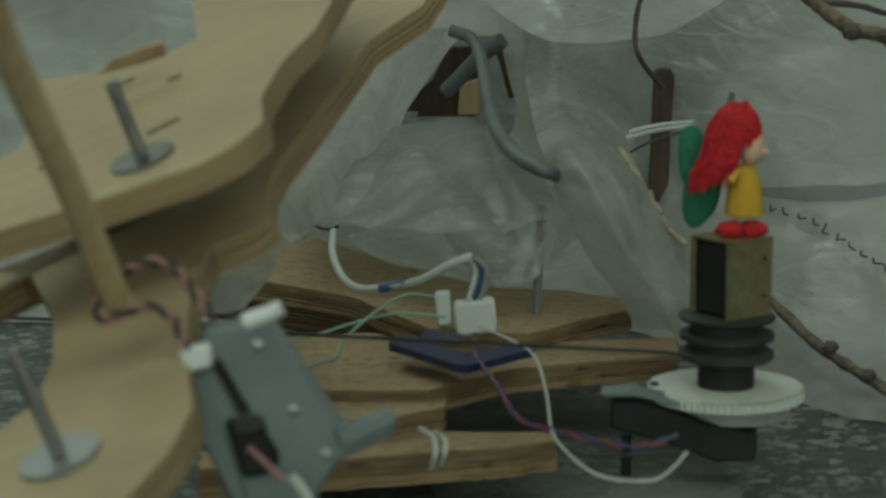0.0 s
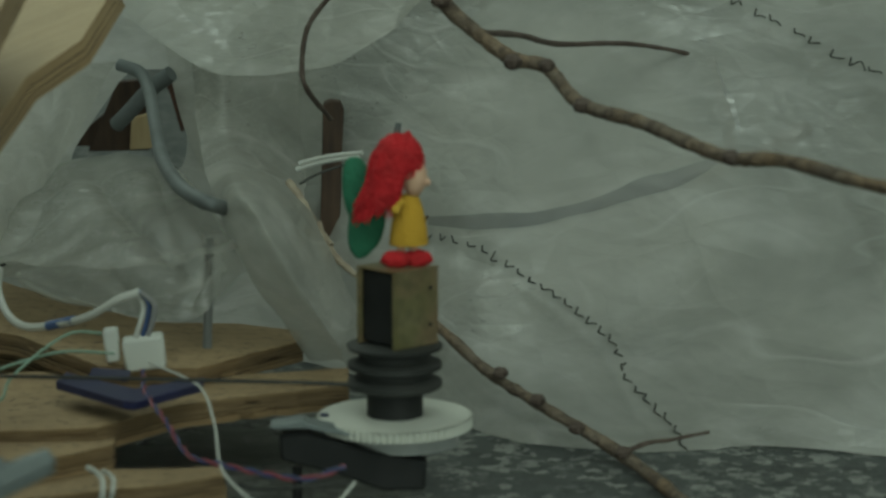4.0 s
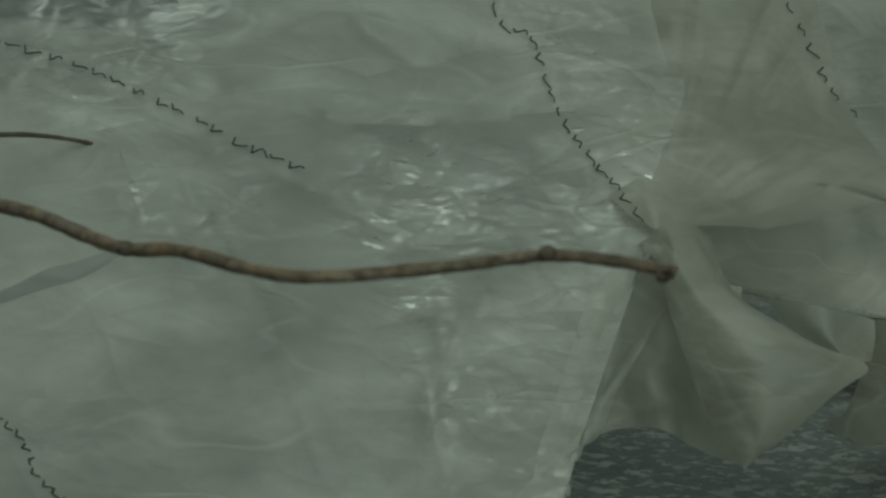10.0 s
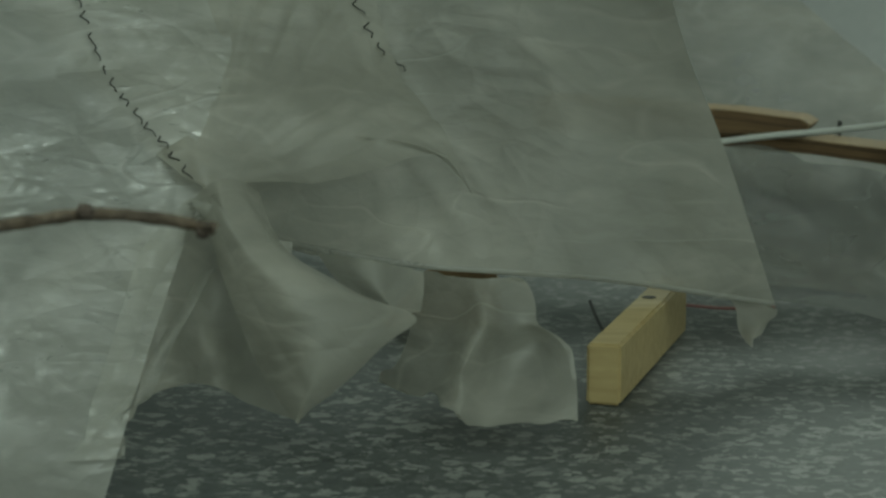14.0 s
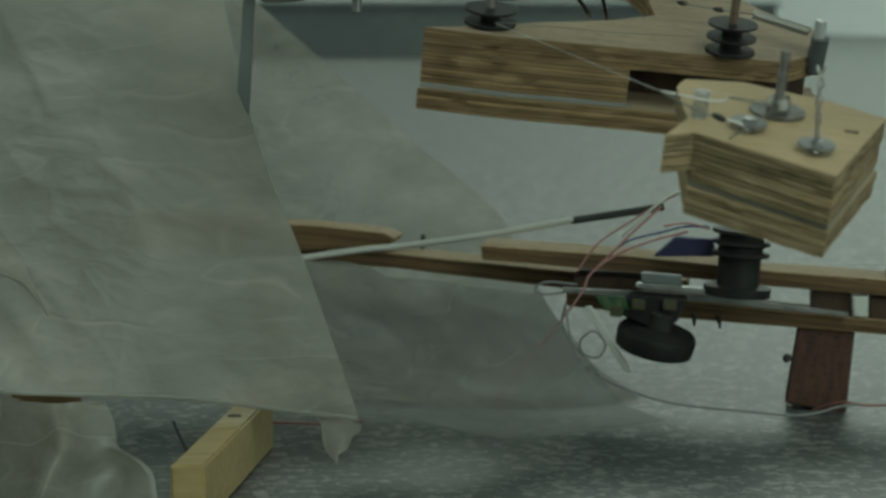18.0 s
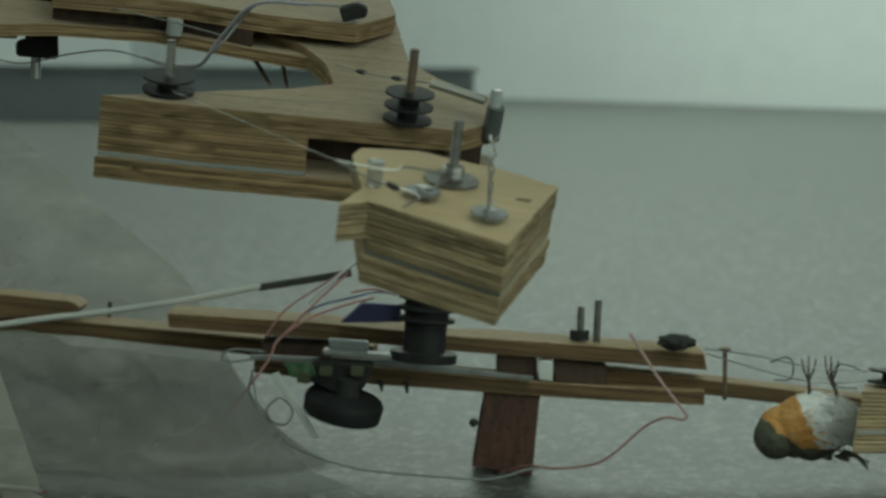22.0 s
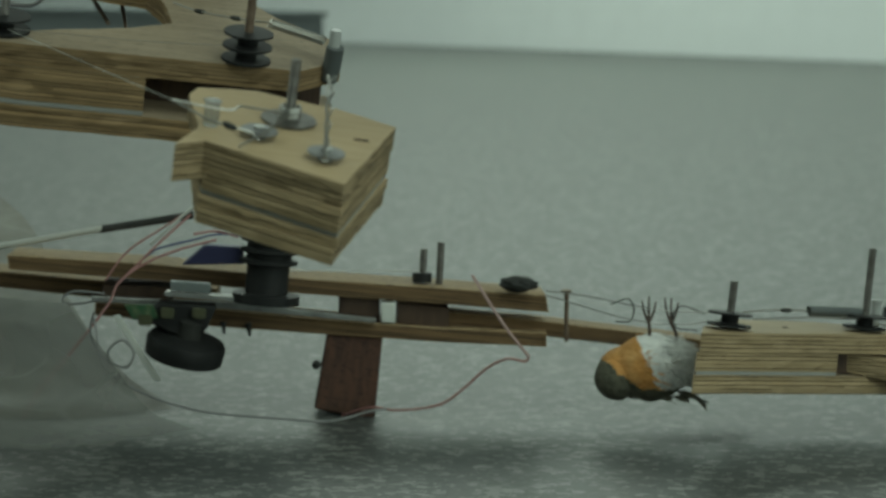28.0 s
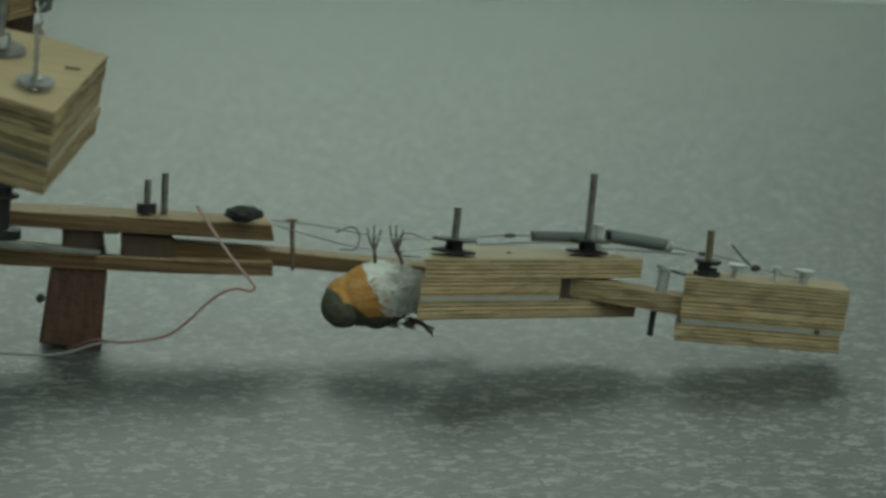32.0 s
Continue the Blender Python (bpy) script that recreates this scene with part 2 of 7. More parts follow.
def film_mat(name, tint, clear, rough=0.3, crinkle=1.0, milk=0.54, shine=1.0):
    """Thin polythene: part see-through, part milky, with flat facets between sharp creases and a crackled gloss."""
    m = bpy.data.materials.new(name)
    m.use_nodes = True
    nt = m.node_tree
    nt.nodes.remove(nt.nodes["Principled BSDF"])
    out = nt.nodes["Material Output"]
    tc = nt.nodes.new("ShaderNodeTexCoord")

    def math_node(op, a, b=None, c=None):
        n = nt.nodes.new("ShaderNodeMath")
        n.operation = op
        for k, v in enumerate((a, b, c)):
            if v is None:
                continue
            if isinstance(v, (int, float)):
                n.inputs[k].default_value = v
            else:
                nt.links.new(v, n.inputs[k])
        return n.outputs[0]

    def ranged(value, lo, hi, to_lo=0.0, to_hi=1.0):
        n = nt.nodes.new("ShaderNodeMapRange")
        n.inputs["From Min"].default_value, n.inputs["From Max"].default_value = lo, hi
        n.inputs["To Min"].default_value, n.inputs["To Max"].default_value = to_lo, to_hi
        nt.links.new(value, n.inputs["Value"])
        return n.outputs["Result"]

    def noise_at(vector, scale, detail, kind="FBM", twist=0.0):
        n = nt.nodes.new("ShaderNodeTexNoise")
        n.noise_type = kind
        n.inputs["Scale"].default_value, n.inputs["Detail"].default_value = scale, detail
        n.inputs["Distortion"].default_value = twist
        nt.links.new(vector, n.inputs["Vector"])
        return n

    def mapped(vector, turn, scale):
        n = nt.nodes.new("ShaderNodeMapping")
        n.inputs["Rotation"].default_value, n.inputs["Scale"].default_value = turn, scale
        nt.links.new(vector, n.inputs["Vector"])
        return n.outputs["Vector"]

    warp = noise_at(tc.outputs["Object"], 7, 2)
    wm = nt.nodes.new("ShaderNodeMix")
    wm.data_type, wm.blend_type = "RGBA", "LINEAR_LIGHT"
    wm.inputs["Factor"].default_value = 0.018
    nt.links.new(tc.outputs["Object"], wm.inputs["A"])
    nt.links.new(warp.outputs["Color"], wm.inputs["B"])
    bent = wm.outputs["Result"]
    height = None
    # facets: planes that meet in sharp creases, coarse to fine
    for turn, scale, amount in (((0.2, 0.5, 0.3), (8, 8, 13), 0.0100), ((0.1, -0.9, 0.2), (19, 19, 34), 0.0052), ((0.4, 0.2, 0.9), (48, 48, 80), 0.0013)):
        ed = nt.nodes.new("ShaderNodeTexVoronoi")
        ed.feature = "DISTANCE_TO_EDGE"
        ed.inputs["Scale"].default_value = 1.0
        nt.links.new(mapped(bent, turn, scale), ed.inputs["Vector"])
        height = math_node("MULTIPLY_ADD", ed.outputs["Distance"], amount, height if height is not None else 0.0)
    soft = noise_at(tc.outputs["Object"], 26, 3, "RIDGED_MULTIFRACTAL")
    height = math_node("MULTIPLY_ADD", soft.outputs["Fac"], 0.0007, height)
    # long sharp creases that come and go, coloured pale for bending marks and highlights
    crease = None
    for turn, scale, keep in (((0.0, 0.35, 0.2), (5, 5, 17), 9.0), ((0.1, -0.6, 0.5), (7, 7, 22), 6.5), ((0.2, 1.1, 0.1), (6, 6, 19), 8.0)):
        run = noise_at(mapped(bent, turn, scale), 1.0, 1.2)
        ridge = ranged(math_node("ABSOLUTE", math_node("SUBTRACT", run.outputs["Fac"], 0.5)), 0.0, 0.02, 1.0, 0.0)
        ridge = math_node("MULTIPLY", ridge, ranged(noise_at(bent, keep, 2).outputs["Fac"], 0.48, 0.66))
        crease = ridge if crease is None else math_node("MAXIMUM", crease, ridge)
    height = math_node("MULTIPLY_ADD", crease, 0.0007, height)
    bp = nt.nodes.new("ShaderNodeBump")
    bp.inputs["Strength"].default_value, bp.inputs["Distance"].default_value = crinkle, 1.0
    nt.links.new(height, bp.inputs["Height"])
    # milky clouds and pale streaked smears, both from noise
    cloud = noise_at(tc.outputs["Object"], 6, 6, "FBM", 0.4)
    smear = noise_at(mapped(bent, (0.3, 0.7, 0.1), (10, 10, 26)), 1.0, 5)
    pm = ranged(noise_at(bent, 6.5, 4).outputs["Fac"], 0.42, 0.64)
    # glint zones: extra gloss put here to imitate bright specks of light
    for centre, size in GLINT_ZONES:
        n = nt.nodes.new("ShaderNodeVectorMath")
        n.operation = "DISTANCE"
        nt.links.new(bent, n.inputs[0])
        n.inputs[1].default_value = centre
        pm = math_node("MAXIMUM", pm, ranged(n.outputs["Value"], size * 0.35, size, 1.0, 0.0))
    streak = noise_at(mapped(bent, (0.1, 0.3, 0.2), (90, 90, 360)), 1.0, 6, "FBM", 1.0)
    glint = math_node("MULTIPLY", ranged(streak.outputs["Fac"], 0.5, 0.72), pm)
    whiten = math_node("MULTIPLY_ADD", crease, 0.22, ranged(smear.outputs["Fac"], 0.5, 0.78, 0.0, 0.4))
    tone = nt.nodes.new("ShaderNodeMix")
    tone.data_type = "RGBA"
    tone.inputs["A"].default_value = (tint[0] * 0.76, tint[1] * 0.77, tint[2] * 0.76, 1)
    tone.inputs["B"].default_value = (*tint, 1)
    nt.links.new(ranged(cloud.outputs["Fac"], 0.35, 0.65), tone.inputs["Factor"])
    pale = nt.nodes.new("ShaderNodeMix")
    pale.data_type = "RGBA"
    nt.links.new(whiten, pale.inputs["Factor"])
    nt.links.new(tone.outputs["Result"], pale.inputs["A"])
    pale.inputs["B"].default_value = (min(0.9, tint[0] * 1.5), min(0.9, tint[1] * 1.5), min(0.9, tint[2] * 1.55), 1)
    dif = nt.nodes.new("ShaderNodeBsdfDiffuse")
    trl = nt.nodes.new("ShaderNodeBsdfTranslucent")
    gls = nt.nodes.new("ShaderNodeBsdfGlossy")
    clr = nt.nodes.new("ShaderNodeBsdfTransparent")
    for b in (dif, trl):
        nt.links.new(pale.outputs["Result"], b.inputs["Color"])
        nt.links.new(bp.outputs["Normal"], b.inputs["Normal"])
    # crackled gloss: fine slanting wrinkles, strongest in patches
    fine = noise_at(mapped(bent, (0.0, 0.5, 0.3), (50, 50, 160)), 1.0, 5, "RIDGED_MULTIFRACTAL", 0.4)
    gb = nt.nodes.new("ShaderNodeBump")
    gb.inputs["Strength"].default_value, gb.inputs["Distance"].default_value = 1.0, 0.0032
    nt.links.new(math_node("MULTIPLY", fine.outputs["Fac"], pm), gb.inputs["Height"])
    nt.links.new(bp.outputs["Normal"], gb.inputs["Normal"])
    nt.links.new(ranged(glint, 0, 1, 0.45, rough * 0.6 if shine > 0.5 else 0.4), gls.inputs["Roughness"])
    nt.links.new(gb.outputs["Normal"], gls.inputs["Normal"])
    m1, m2, m3 = (nt.nodes.new("ShaderNodeMixShader") for _ in range(3))
    m1.inputs[0].default_value = milk
    nt.links.new(dif.outputs[0], m1.inputs[1])
    nt.links.new(trl.outputs[0], m1.inputs[2])
    see = ranged(cloud.outputs["Fac"], 0.3, 0.7, clear * 1.4, clear * 0.6)
    see = math_node("SUBTRACT", see, math_node("MULTIPLY", whiten, 0.3))
    nt.links.new(math_node("MAXIMUM", see, 0.02), m2.inputs[0])
    nt.links.new(m1.outputs[0], m2.inputs[1])
    nt.links.new(clr.outputs[0], m2.inputs[2])
    nt.links.new(math_node("ADD", ranged(pm, 0, 1, 0.03, 0.06), math_node("MULTIPLY", glint, 0.2 * shine)), m3.inputs[0])
    nt.links.new(m2.outputs[0], m3.inputs[1])
    nt.links.new(gls.outputs[0], m3.inputs[2])
    nt.links.new(m3.outputs[0], out.inputs["Surface"])
    return m


def terrazzo_mat():
    m = bpy.data.materials.new("terrazzo")
    m.use_nodes = True
    nt = m.node_tree
    bs = nt.nodes["Principled BSDF"]
    bs.inputs["Roughness"].default_value = 0.46
    bs.inputs["Specular IOR Level"].default_value = 0.26
    tc = nt.nodes.new("ShaderNodeTexCoord")
    last = None
    for scale, keep, tone in ((70, 0.9, 0.8), (135, 0.8, 0.72)):
        warp = nt.nodes.new("ShaderNodeTexNoise")
        warp.inputs["Scale"].default_value = scale * 1.3
        nt.links.new(tc.outputs["Object"], warp.inputs["Vector"])
        mixv = nt.nodes.new("ShaderNodeMix")
        mixv.data_type = "RGBA"
        mixv.blend_type = "LINEAR_LIGHT"
        mixv.inputs["Factor"].default_value = 0.008
        nt.links.new(tc.outputs["Object"], mixv.inputs["A"])
        nt.links.new(warp.outputs["Color"], mixv.inputs["B"])
        vo = nt.nodes.new("ShaderNodeTexVoronoi")
        vo.inputs["Scale"].default_value = scale
        nt.links.new(mixv.outputs["Result"], vo.inputs["Vector"])
        sep = nt.nodes.new("ShaderNodeSeparateColor")
        nt.links.new(vo.outputs["Color"], sep.inputs["Color"])
        size = nt.nodes.new("ShaderNodeMapRange")
        size.inputs["To Min"].default_value, size.inputs["To Max"].default_value = 0.36, 0.66
        nt.links.new(sep.outputs["Red"], size.inputs["Value"])
        inside = nt.nodes.new("ShaderNodeMath")
        inside.operation = "LESS_THAN"
        nt.links.new(vo.outputs["Distance"], inside.inputs[0])
        nt.links.new(size.outputs["Result"], inside.inputs[1])
        pick = nt.nodes.new("ShaderNodeMath")
        pick.operation = "LESS_THAN"
        pick.inputs[1].default_value = keep
        nt.links.new(sep.outputs["Green"], pick.inputs[0])
        both = nt.nodes.new("ShaderNodeMath")
        both.operation = "MULTIPLY"
        nt.links.new(inside.outputs[0], both.inputs[0])
        nt.links.new(pick.outputs[0], both.inputs[1])
        ramp = nt.nodes.new("ShaderNodeValToRGB")
        ramp.color_ramp.elements[0].color = (0.055 * tone, 0.062 * tone, 0.06 * tone, 1)
        ramp.color_ramp.elements[1].color = (0.29 * tone, 0.3 * tone, 0.275 * tone, 1)
        e = ramp.color_ramp.elements.new(0.5)
        e.color = (0.11 * tone, 0.119 * tone, 0.115 * tone, 1)
        nt.links.new(sep.outputs["Blue"], ramp.inputs["Fac"])
        mx = nt.nodes.new("ShaderNodeMix")
        mx.data_type = "RGBA"
        nt.links.new(both.outputs[0], mx.inputs["Factor"])
        if last is None:
            nz = nt.nodes.new("ShaderNodeTexNoise")
            nz.inputs["Scale"].default_value = 3
            nt.links.new(tc.outputs["Object"], nz.inputs["Vector"])
            gr = nt.nodes.new("ShaderNodeValToRGB")
            gr.color_ramp.elements[0].color = (0.052, 0.058, 0.056, 1)
            gr.color_ramp.elements[1].color = (0.068, 0.075, 0.072, 1)
            nt.links.new(nz.outputs["Fac"], gr.inputs["Fac"])
            nt.links.new(gr.outputs["Color"], mx.inputs["A"])
        else:
            nt.links.new(last, mx.inputs["A"])
        nt.links.new(ramp.outputs["Color"], mx.inputs["B"])
        last = mx.outputs["Result"]
    nt.links.new(last, bs.inputs["Base Color"])
    return m


PLY = wood_mat("plywood_face", (0.42, 0.325, 0.195), (0.375, 0.285, 0.165), (1, 6, 6), 22, 0.65, dents=0.12)
PLY_EDGE = wood_mat("plywood_edge", (0.41, 0.315, 0.185), (0.36, 0.265, 0.145), (2.5, 2.5, 50), 18, 0.75, plies=330, tone_low=0.84, line=0.28, sparse=0.95)
ARM_PLY = wood_mat("worn_plywood_face", (0.33, 0.265, 0.185), (0.25, 0.195, 0.13), (1, 9, 9), 16, 0.75, dents=0.4)
HAND_PLY = wood_mat("sanded_plywood_face", (0.44, 0.34, 0.205), (0.39, 0.295, 0.17), (1, 6, 6), 22, 0.7)
ARM_EDGE = wood_mat("worn_plywood_edge", (0.34, 0.233, 0.118), (0.275, 0.183, 0.09), (2, 2, 50), 18, 0.8, plies=400, tone_low=0.76, line=0.2, sparse=1.15)
OLD_PLY = wood_mat("old_plywood_face", (0.39, 0.285, 0.16), (0.3, 0.205, 0.11), (1, 9, 9), 14, 0.75, dents=0.85)
OLD_EDGE = wood_mat("old_plywood_edge", (0.34, 0.232, 0.122), (0.22, 0.142, 0.068), (2, 2, 50), 20, 0.85, plies=420, tone_low=0.6, line=0.3, sparse=1.25)
BEAM_EDGE = wood_mat("darker_plywood_edge", (0.205, 0.13, 0.062), (0.125, 0.074, 0.034), (1.5, 1.5, 40), 22, 0.85, plies=330, tone_low=0.6)
BLOND_EDGE = wood_mat("blond_plywood_edge", (0.4, 0.285, 0.15), (0.29, 0.195, 0.098), (1.2, 1.2, 45), 18, 0.7, plies=330, tone_low=0.8)
PINE = wood_mat("pine", (0.52, 0.41, 0.2), (0.4, 0.3, 0.135), (1, 8, 8), 16)
RED_WOOD = wood_mat("stained_wood", (0.115, 0.05, 0.03), (0.045, 0.021, 0.014), (5, 5, 1.2), 26, 0.6, dents=0.5)
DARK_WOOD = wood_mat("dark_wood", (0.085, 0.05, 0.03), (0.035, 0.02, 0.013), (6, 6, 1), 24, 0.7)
DOWEL = wood_mat("dowel_wood", (0.55, 0.42, 0.24), (0.42, 0.3, 0.16), (8, 8, 1), 20)
BARK = mat("bark", (0.145, 0.112, 0.082), 0.85, spots=((35, (0.25, 0.205, 0.16), 0.9), (26, (0.34, 0.2, 0.08), 0.35), (70, (0.07, 0.05, 0.035), 0.7), (160, (0.05, 0.035, 0.025), 0.8)), bump=0.8, bscale=220)
TWIG = mat("twig_bark", (0.07, 0.05, 0.04), 0.8, spots=((90, (0.13, 0.1, 0.08), 0.8),), bump=0.5, bscale=200)
PALE_BARK = mat("pale_bark", (0.33, 0.28, 0.21), 0.8, spots=((60, (0.2, 0.15, 0.11), 0.8),), bump=0.5, bscale=200)
STEEL = mat("zinc_steel", (0.42, 0.43, 0.42), 0.38, 0.9, spots=((60, (0.25, 0.25, 0.24), 0.7),), bump=0.15, bscale=200)
PIPE = mat("dull_pipe", (0.17, 0.19, 0.19), 0.6, 0.4, spots=((30, (0.11, 0.12, 0.12), 0.7),))
ROD = mat("threaded_rod_steel", (0.2, 0.195, 0.18), 0.5, 0.8, spots=((120, (0.11, 0.1, 0.09), 0.8),))
RUSTY = mat("rusty_rod", (0.2, 0.15, 0.11), 0.6, 0.5, spots=((90, (0.1, 0.06, 0.04), 0.8),))
WASHER = mat("washer_steel", (0.27, 0.28, 0.28), 0.5, 0.8, spots=((80, (0.3, 0.3, 0.29), 0.6),))
BLACK = mat("black_plastic", (0.015, 0.016, 0.016), 0.6, spots=((40, (0.03, 0.03, 0.03), 0.6),), spec=0.25)
DARK = mat("dark_rubber", (0.02, 0.022, 0.02), 0.7, spots=((30, (0.045, 0.045, 0.04), 0.6),))
GREY = mat("grey_painted_metal", (0.17, 0.195, 0.195), 0.45, 0.3, spots=((25, (0.22, 0.25, 0.25), 0.7),))
WHITE = mat("white_plastic", (0.62, 0.64, 0.6), 0.4, spots=((20, (0.6, 0.62, 0.57), 0.6),))
GLASSY = mat("clear_nylon", (0.6, 0.62, 0.6), 0.25, spots=((60, (0.5, 0.52, 0.5), 0.5),))
GLASSY.node_tree.nodes["Principled BSDF"].inputs["Transmission Weight"].default_value = 0.75
NYLON = mat("nylon", (0.55, 0.56, 0.5), 0.45, spots=((25, (0.46, 0.47, 0.42), 0.6),))
CLEAR = mat("frosted_nylon", (0.32, 0.335, 0.32), 0.3, spots=((60, (0.45, 0.47, 0.46), 0.5),))
SHIM = mat("dull_plastic_shim", (0.32, 0.33, 0.31), 0.5, spots=((50, (0.25, 0.26, 0.25), 0.6),))
BLUE = mat("blue_plastic", (0.014, 0.016, 0.06), 0.5, spots=((50, (0.02, 0.024, 0.09), 0.5),))
BRASS = mat("yellow_passivated_metal", (0.21, 0.19, 0.09), 0.45, 0.5, spots=((55, (0.3, 0.27, 0.15), 0.8), (22, (0.32, 0.17, 0.13), 0.7), (140, (0.12, 0.11, 0.06), 0.5)))
WIRE_WHITE = mat("white_wire", (0.5, 0.51, 0.47), 0.45)
WIRE_RED = mat("red_wire", (0.3, 0.135, 0.125), 0.45)
WIRE_BLUE = mat("blue_wire", (0.05, 0.09, 0.21), 0.5)
WIRE_CRIMSON = mat("crimson_wire", (0.2, 0.035, 0.05), 0.45)
WIRE_NAVY = mat("navy_wire", (0.03, 0.045, 0.13), 0.5)
WIRE_GREEN = mat("green_wire", (0.2, 0.31, 0.23), 0.45)
WIRE_PINK = mat("faded_pink_wire", (0.42, 0.29, 0.27), 0.5)
WIRE_LILAC = mat("lilac_wire", (0.3, 0.29, 0.33), 0.5)
WIRE_GREY = mat("grey_wire", (0.22, 0.22, 0.22), 0.5)
STEEL_WIRE = mat("steel_wire", (0.4, 0.4, 0.37), 0.35, 0.9)
THREAD = mat("black_thread", (0.035, 0.036, 0.032), 0.75, spots=((90, (0.07, 0.07, 0.06), 0.7),))
OLIVE_PLASTIC = mat("olive_plastic", (0.06, 0.065, 0.03), 0.5, spots=((60, (0.09, 0.09, 0.05), 0.6),))
CIRCUIT = mat("circuit_board", (0.03, 0.09, 0.04), 0.5, spots=((150, (0.2, 0.22, 0.12), 0.5),))
RED_HAIR = mat("red_yarn", (0.52, 0.012, 0.02), 0.85, spots=((120, (0.36, 0.01, 0.014), 0.8),), bump=0.9, bscale=300)
YELLOW = mat("yellow_felt", (0.52, 0.3, 0.03), 0.9, spots=((80, (0.6, 0.38, 0.06), 0.6),), bump=0.5, bscale=300)
SKIN = mat("pale_felt", (0.6, 0.38, 0.26), 0.8, spots=((60, (0.68, 0.46, 0.34), 0.6),))
GREEN = mat("green_felt", (0.02, 0.13, 0.07), 0.85, spots=((70, (0.03, 0.18, 0.1), 0.7),), bump=0.4, bscale=300)
ORANGE = mat("orange_feathers", (0.55, 0.27, 0.08), 0.9, spots=((90, (0.62, 0.36, 0.14), 0.7),), bump=0.9, bscale=160)
FLUFF = mat("white_feathers", (0.78, 0.79, 0.76), 0.9, spots=((120, (0.5, 0.51, 0.5), 0.6),), bump=0.45, bscale=160)
DUN = mat("dun_feathers", (0.2, 0.13, 0.06), 0.9, spots=((90, (0.13, 0.1, 0.06), 0.8),), bump=0.9, bscale=160)
OLIVE = mat("olive_feathers", (0.085, 0.085, 0.06), 0.9, spots=((110, (0.13, 0.125, 0.09), 0.7),), bump=0.9, bscale=160)
PAINT = mat("wall_paint", (0.72, 0.755, 0.765), 0.8, spots=((0.7, (0.66, 0.695, 0.71), 0.8), (7, (0.64, 0.67, 0.68), 0.3)), bump=0.1, bscale=40)
PLINTH = mat("grey_plinth_paint", (0.12, 0.14, 0.145), 0.6, spots=((2, (0.17, 0.19, 0.195), 0.8), (14, (0.1, 0.115, 0.12), 0.5)))
FILM = film_mat("polythene", (0.63, 0.625, 0.57), 0.27, 0.22)
FILM_DULL = film_mat("darker_polythene", (0.52, 0.505, 0.44), 0.16, 0.26, 0.75, 0.56, 0.25)
FILM_THIN = film_mat("thin_polythene", (0.45, 0.455, 0.41), 0.56, 0.24, 0.6)
FILM_TAN = film_mat("yellowed_polythene", (0.42, 0.4, 0.34), 0.45, 0.35, 0.7, 0.54, 0.1)
# film laid over the sheets to imitate dark shapes showing through
SHOW_THROUGH = film_mat("show_through_film", (0.17, 0.185, 0.2), 0.91, 0.4, 0.4)
# dark film that puts the beam's shade into a sheet of its own
FILM_SHADE = film_mat("shade_polythene", (0.3, 0.31, 0.28), 0.5, 0.4, 0.3, 0.54, 0.05)
TERRAZZO = terrazzo_mat()


from mathutils.geometry import tessellate_polygon


# ---- mesh helpers ----
def link_mesh(name, bm, material, smooth=False):
    me = bpy.data.meshes.new(name)
    bmesh.ops.recalc_face_normals(bm, faces=bm.faces)
    bm.to_mesh(me)
    bm.free()
    for mt in material if isinstance(material, (list, tuple)) else [material]:
        me.materials.append(mt)
    if smooth:
        me.polygons.foreach_set("use_smooth", [True] * len(me.polygons))
        me.set_sharp_from_angle(angle=radians(40))
    return me


def part(name, bm, material, parent, label="", smooth=True):
    ob = new(name, link_mesh(name, bm, material, smooth))
    ob.parent = parent
    return tagged(ob, label)


def thing(name, m, label, category, group="", kind=""):
    ob = new(name)
    ob.empty_display_size = 0.02
    ob.matrix_world = m
    return tagged(ob, label, category, group, kind)


def solo(name, bm, material, label, category, group="", kind="", m=None, smooth=True):
    ob = new(name, link_mesh(name, bm, material, smooth))
    if m is not None:
        ob.matrix_world = m
    return tagged(ob, label, category, group, kind)


def board(outline, z0, z1, bevel=0.0008):
    """A sawn board: faces in slot 0, sawn edges in slot 1."""
    bm = bmesh.new()
    low = [bm.verts.new((x, y, z0)) for x, y in outline]
    top = [bm.verts.new((x, y, z1)) for x, y in outline]
    n = len(outline)
    bm.faces.new(low[::-1])
    bm.faces.new(top)
    for i in range(n):
        f = bm.faces.new((low[i], low[(i + 1) % n], top[(i + 1) % n], top[i]))
        f.material_index = 1
    if bevel:
        hard = [e for e in bm.edges if len(e.link_faces) == 2 and e.calc_face_angle(0) > 0.45]
        bmesh.ops.bevel(bm, geom=hard, offset=bevel, segments=1, affect="EDGES")
    bmesh.ops.triangulate(bm, faces=[f for f in bm.faces if len(f.verts) > 4])
    return bm


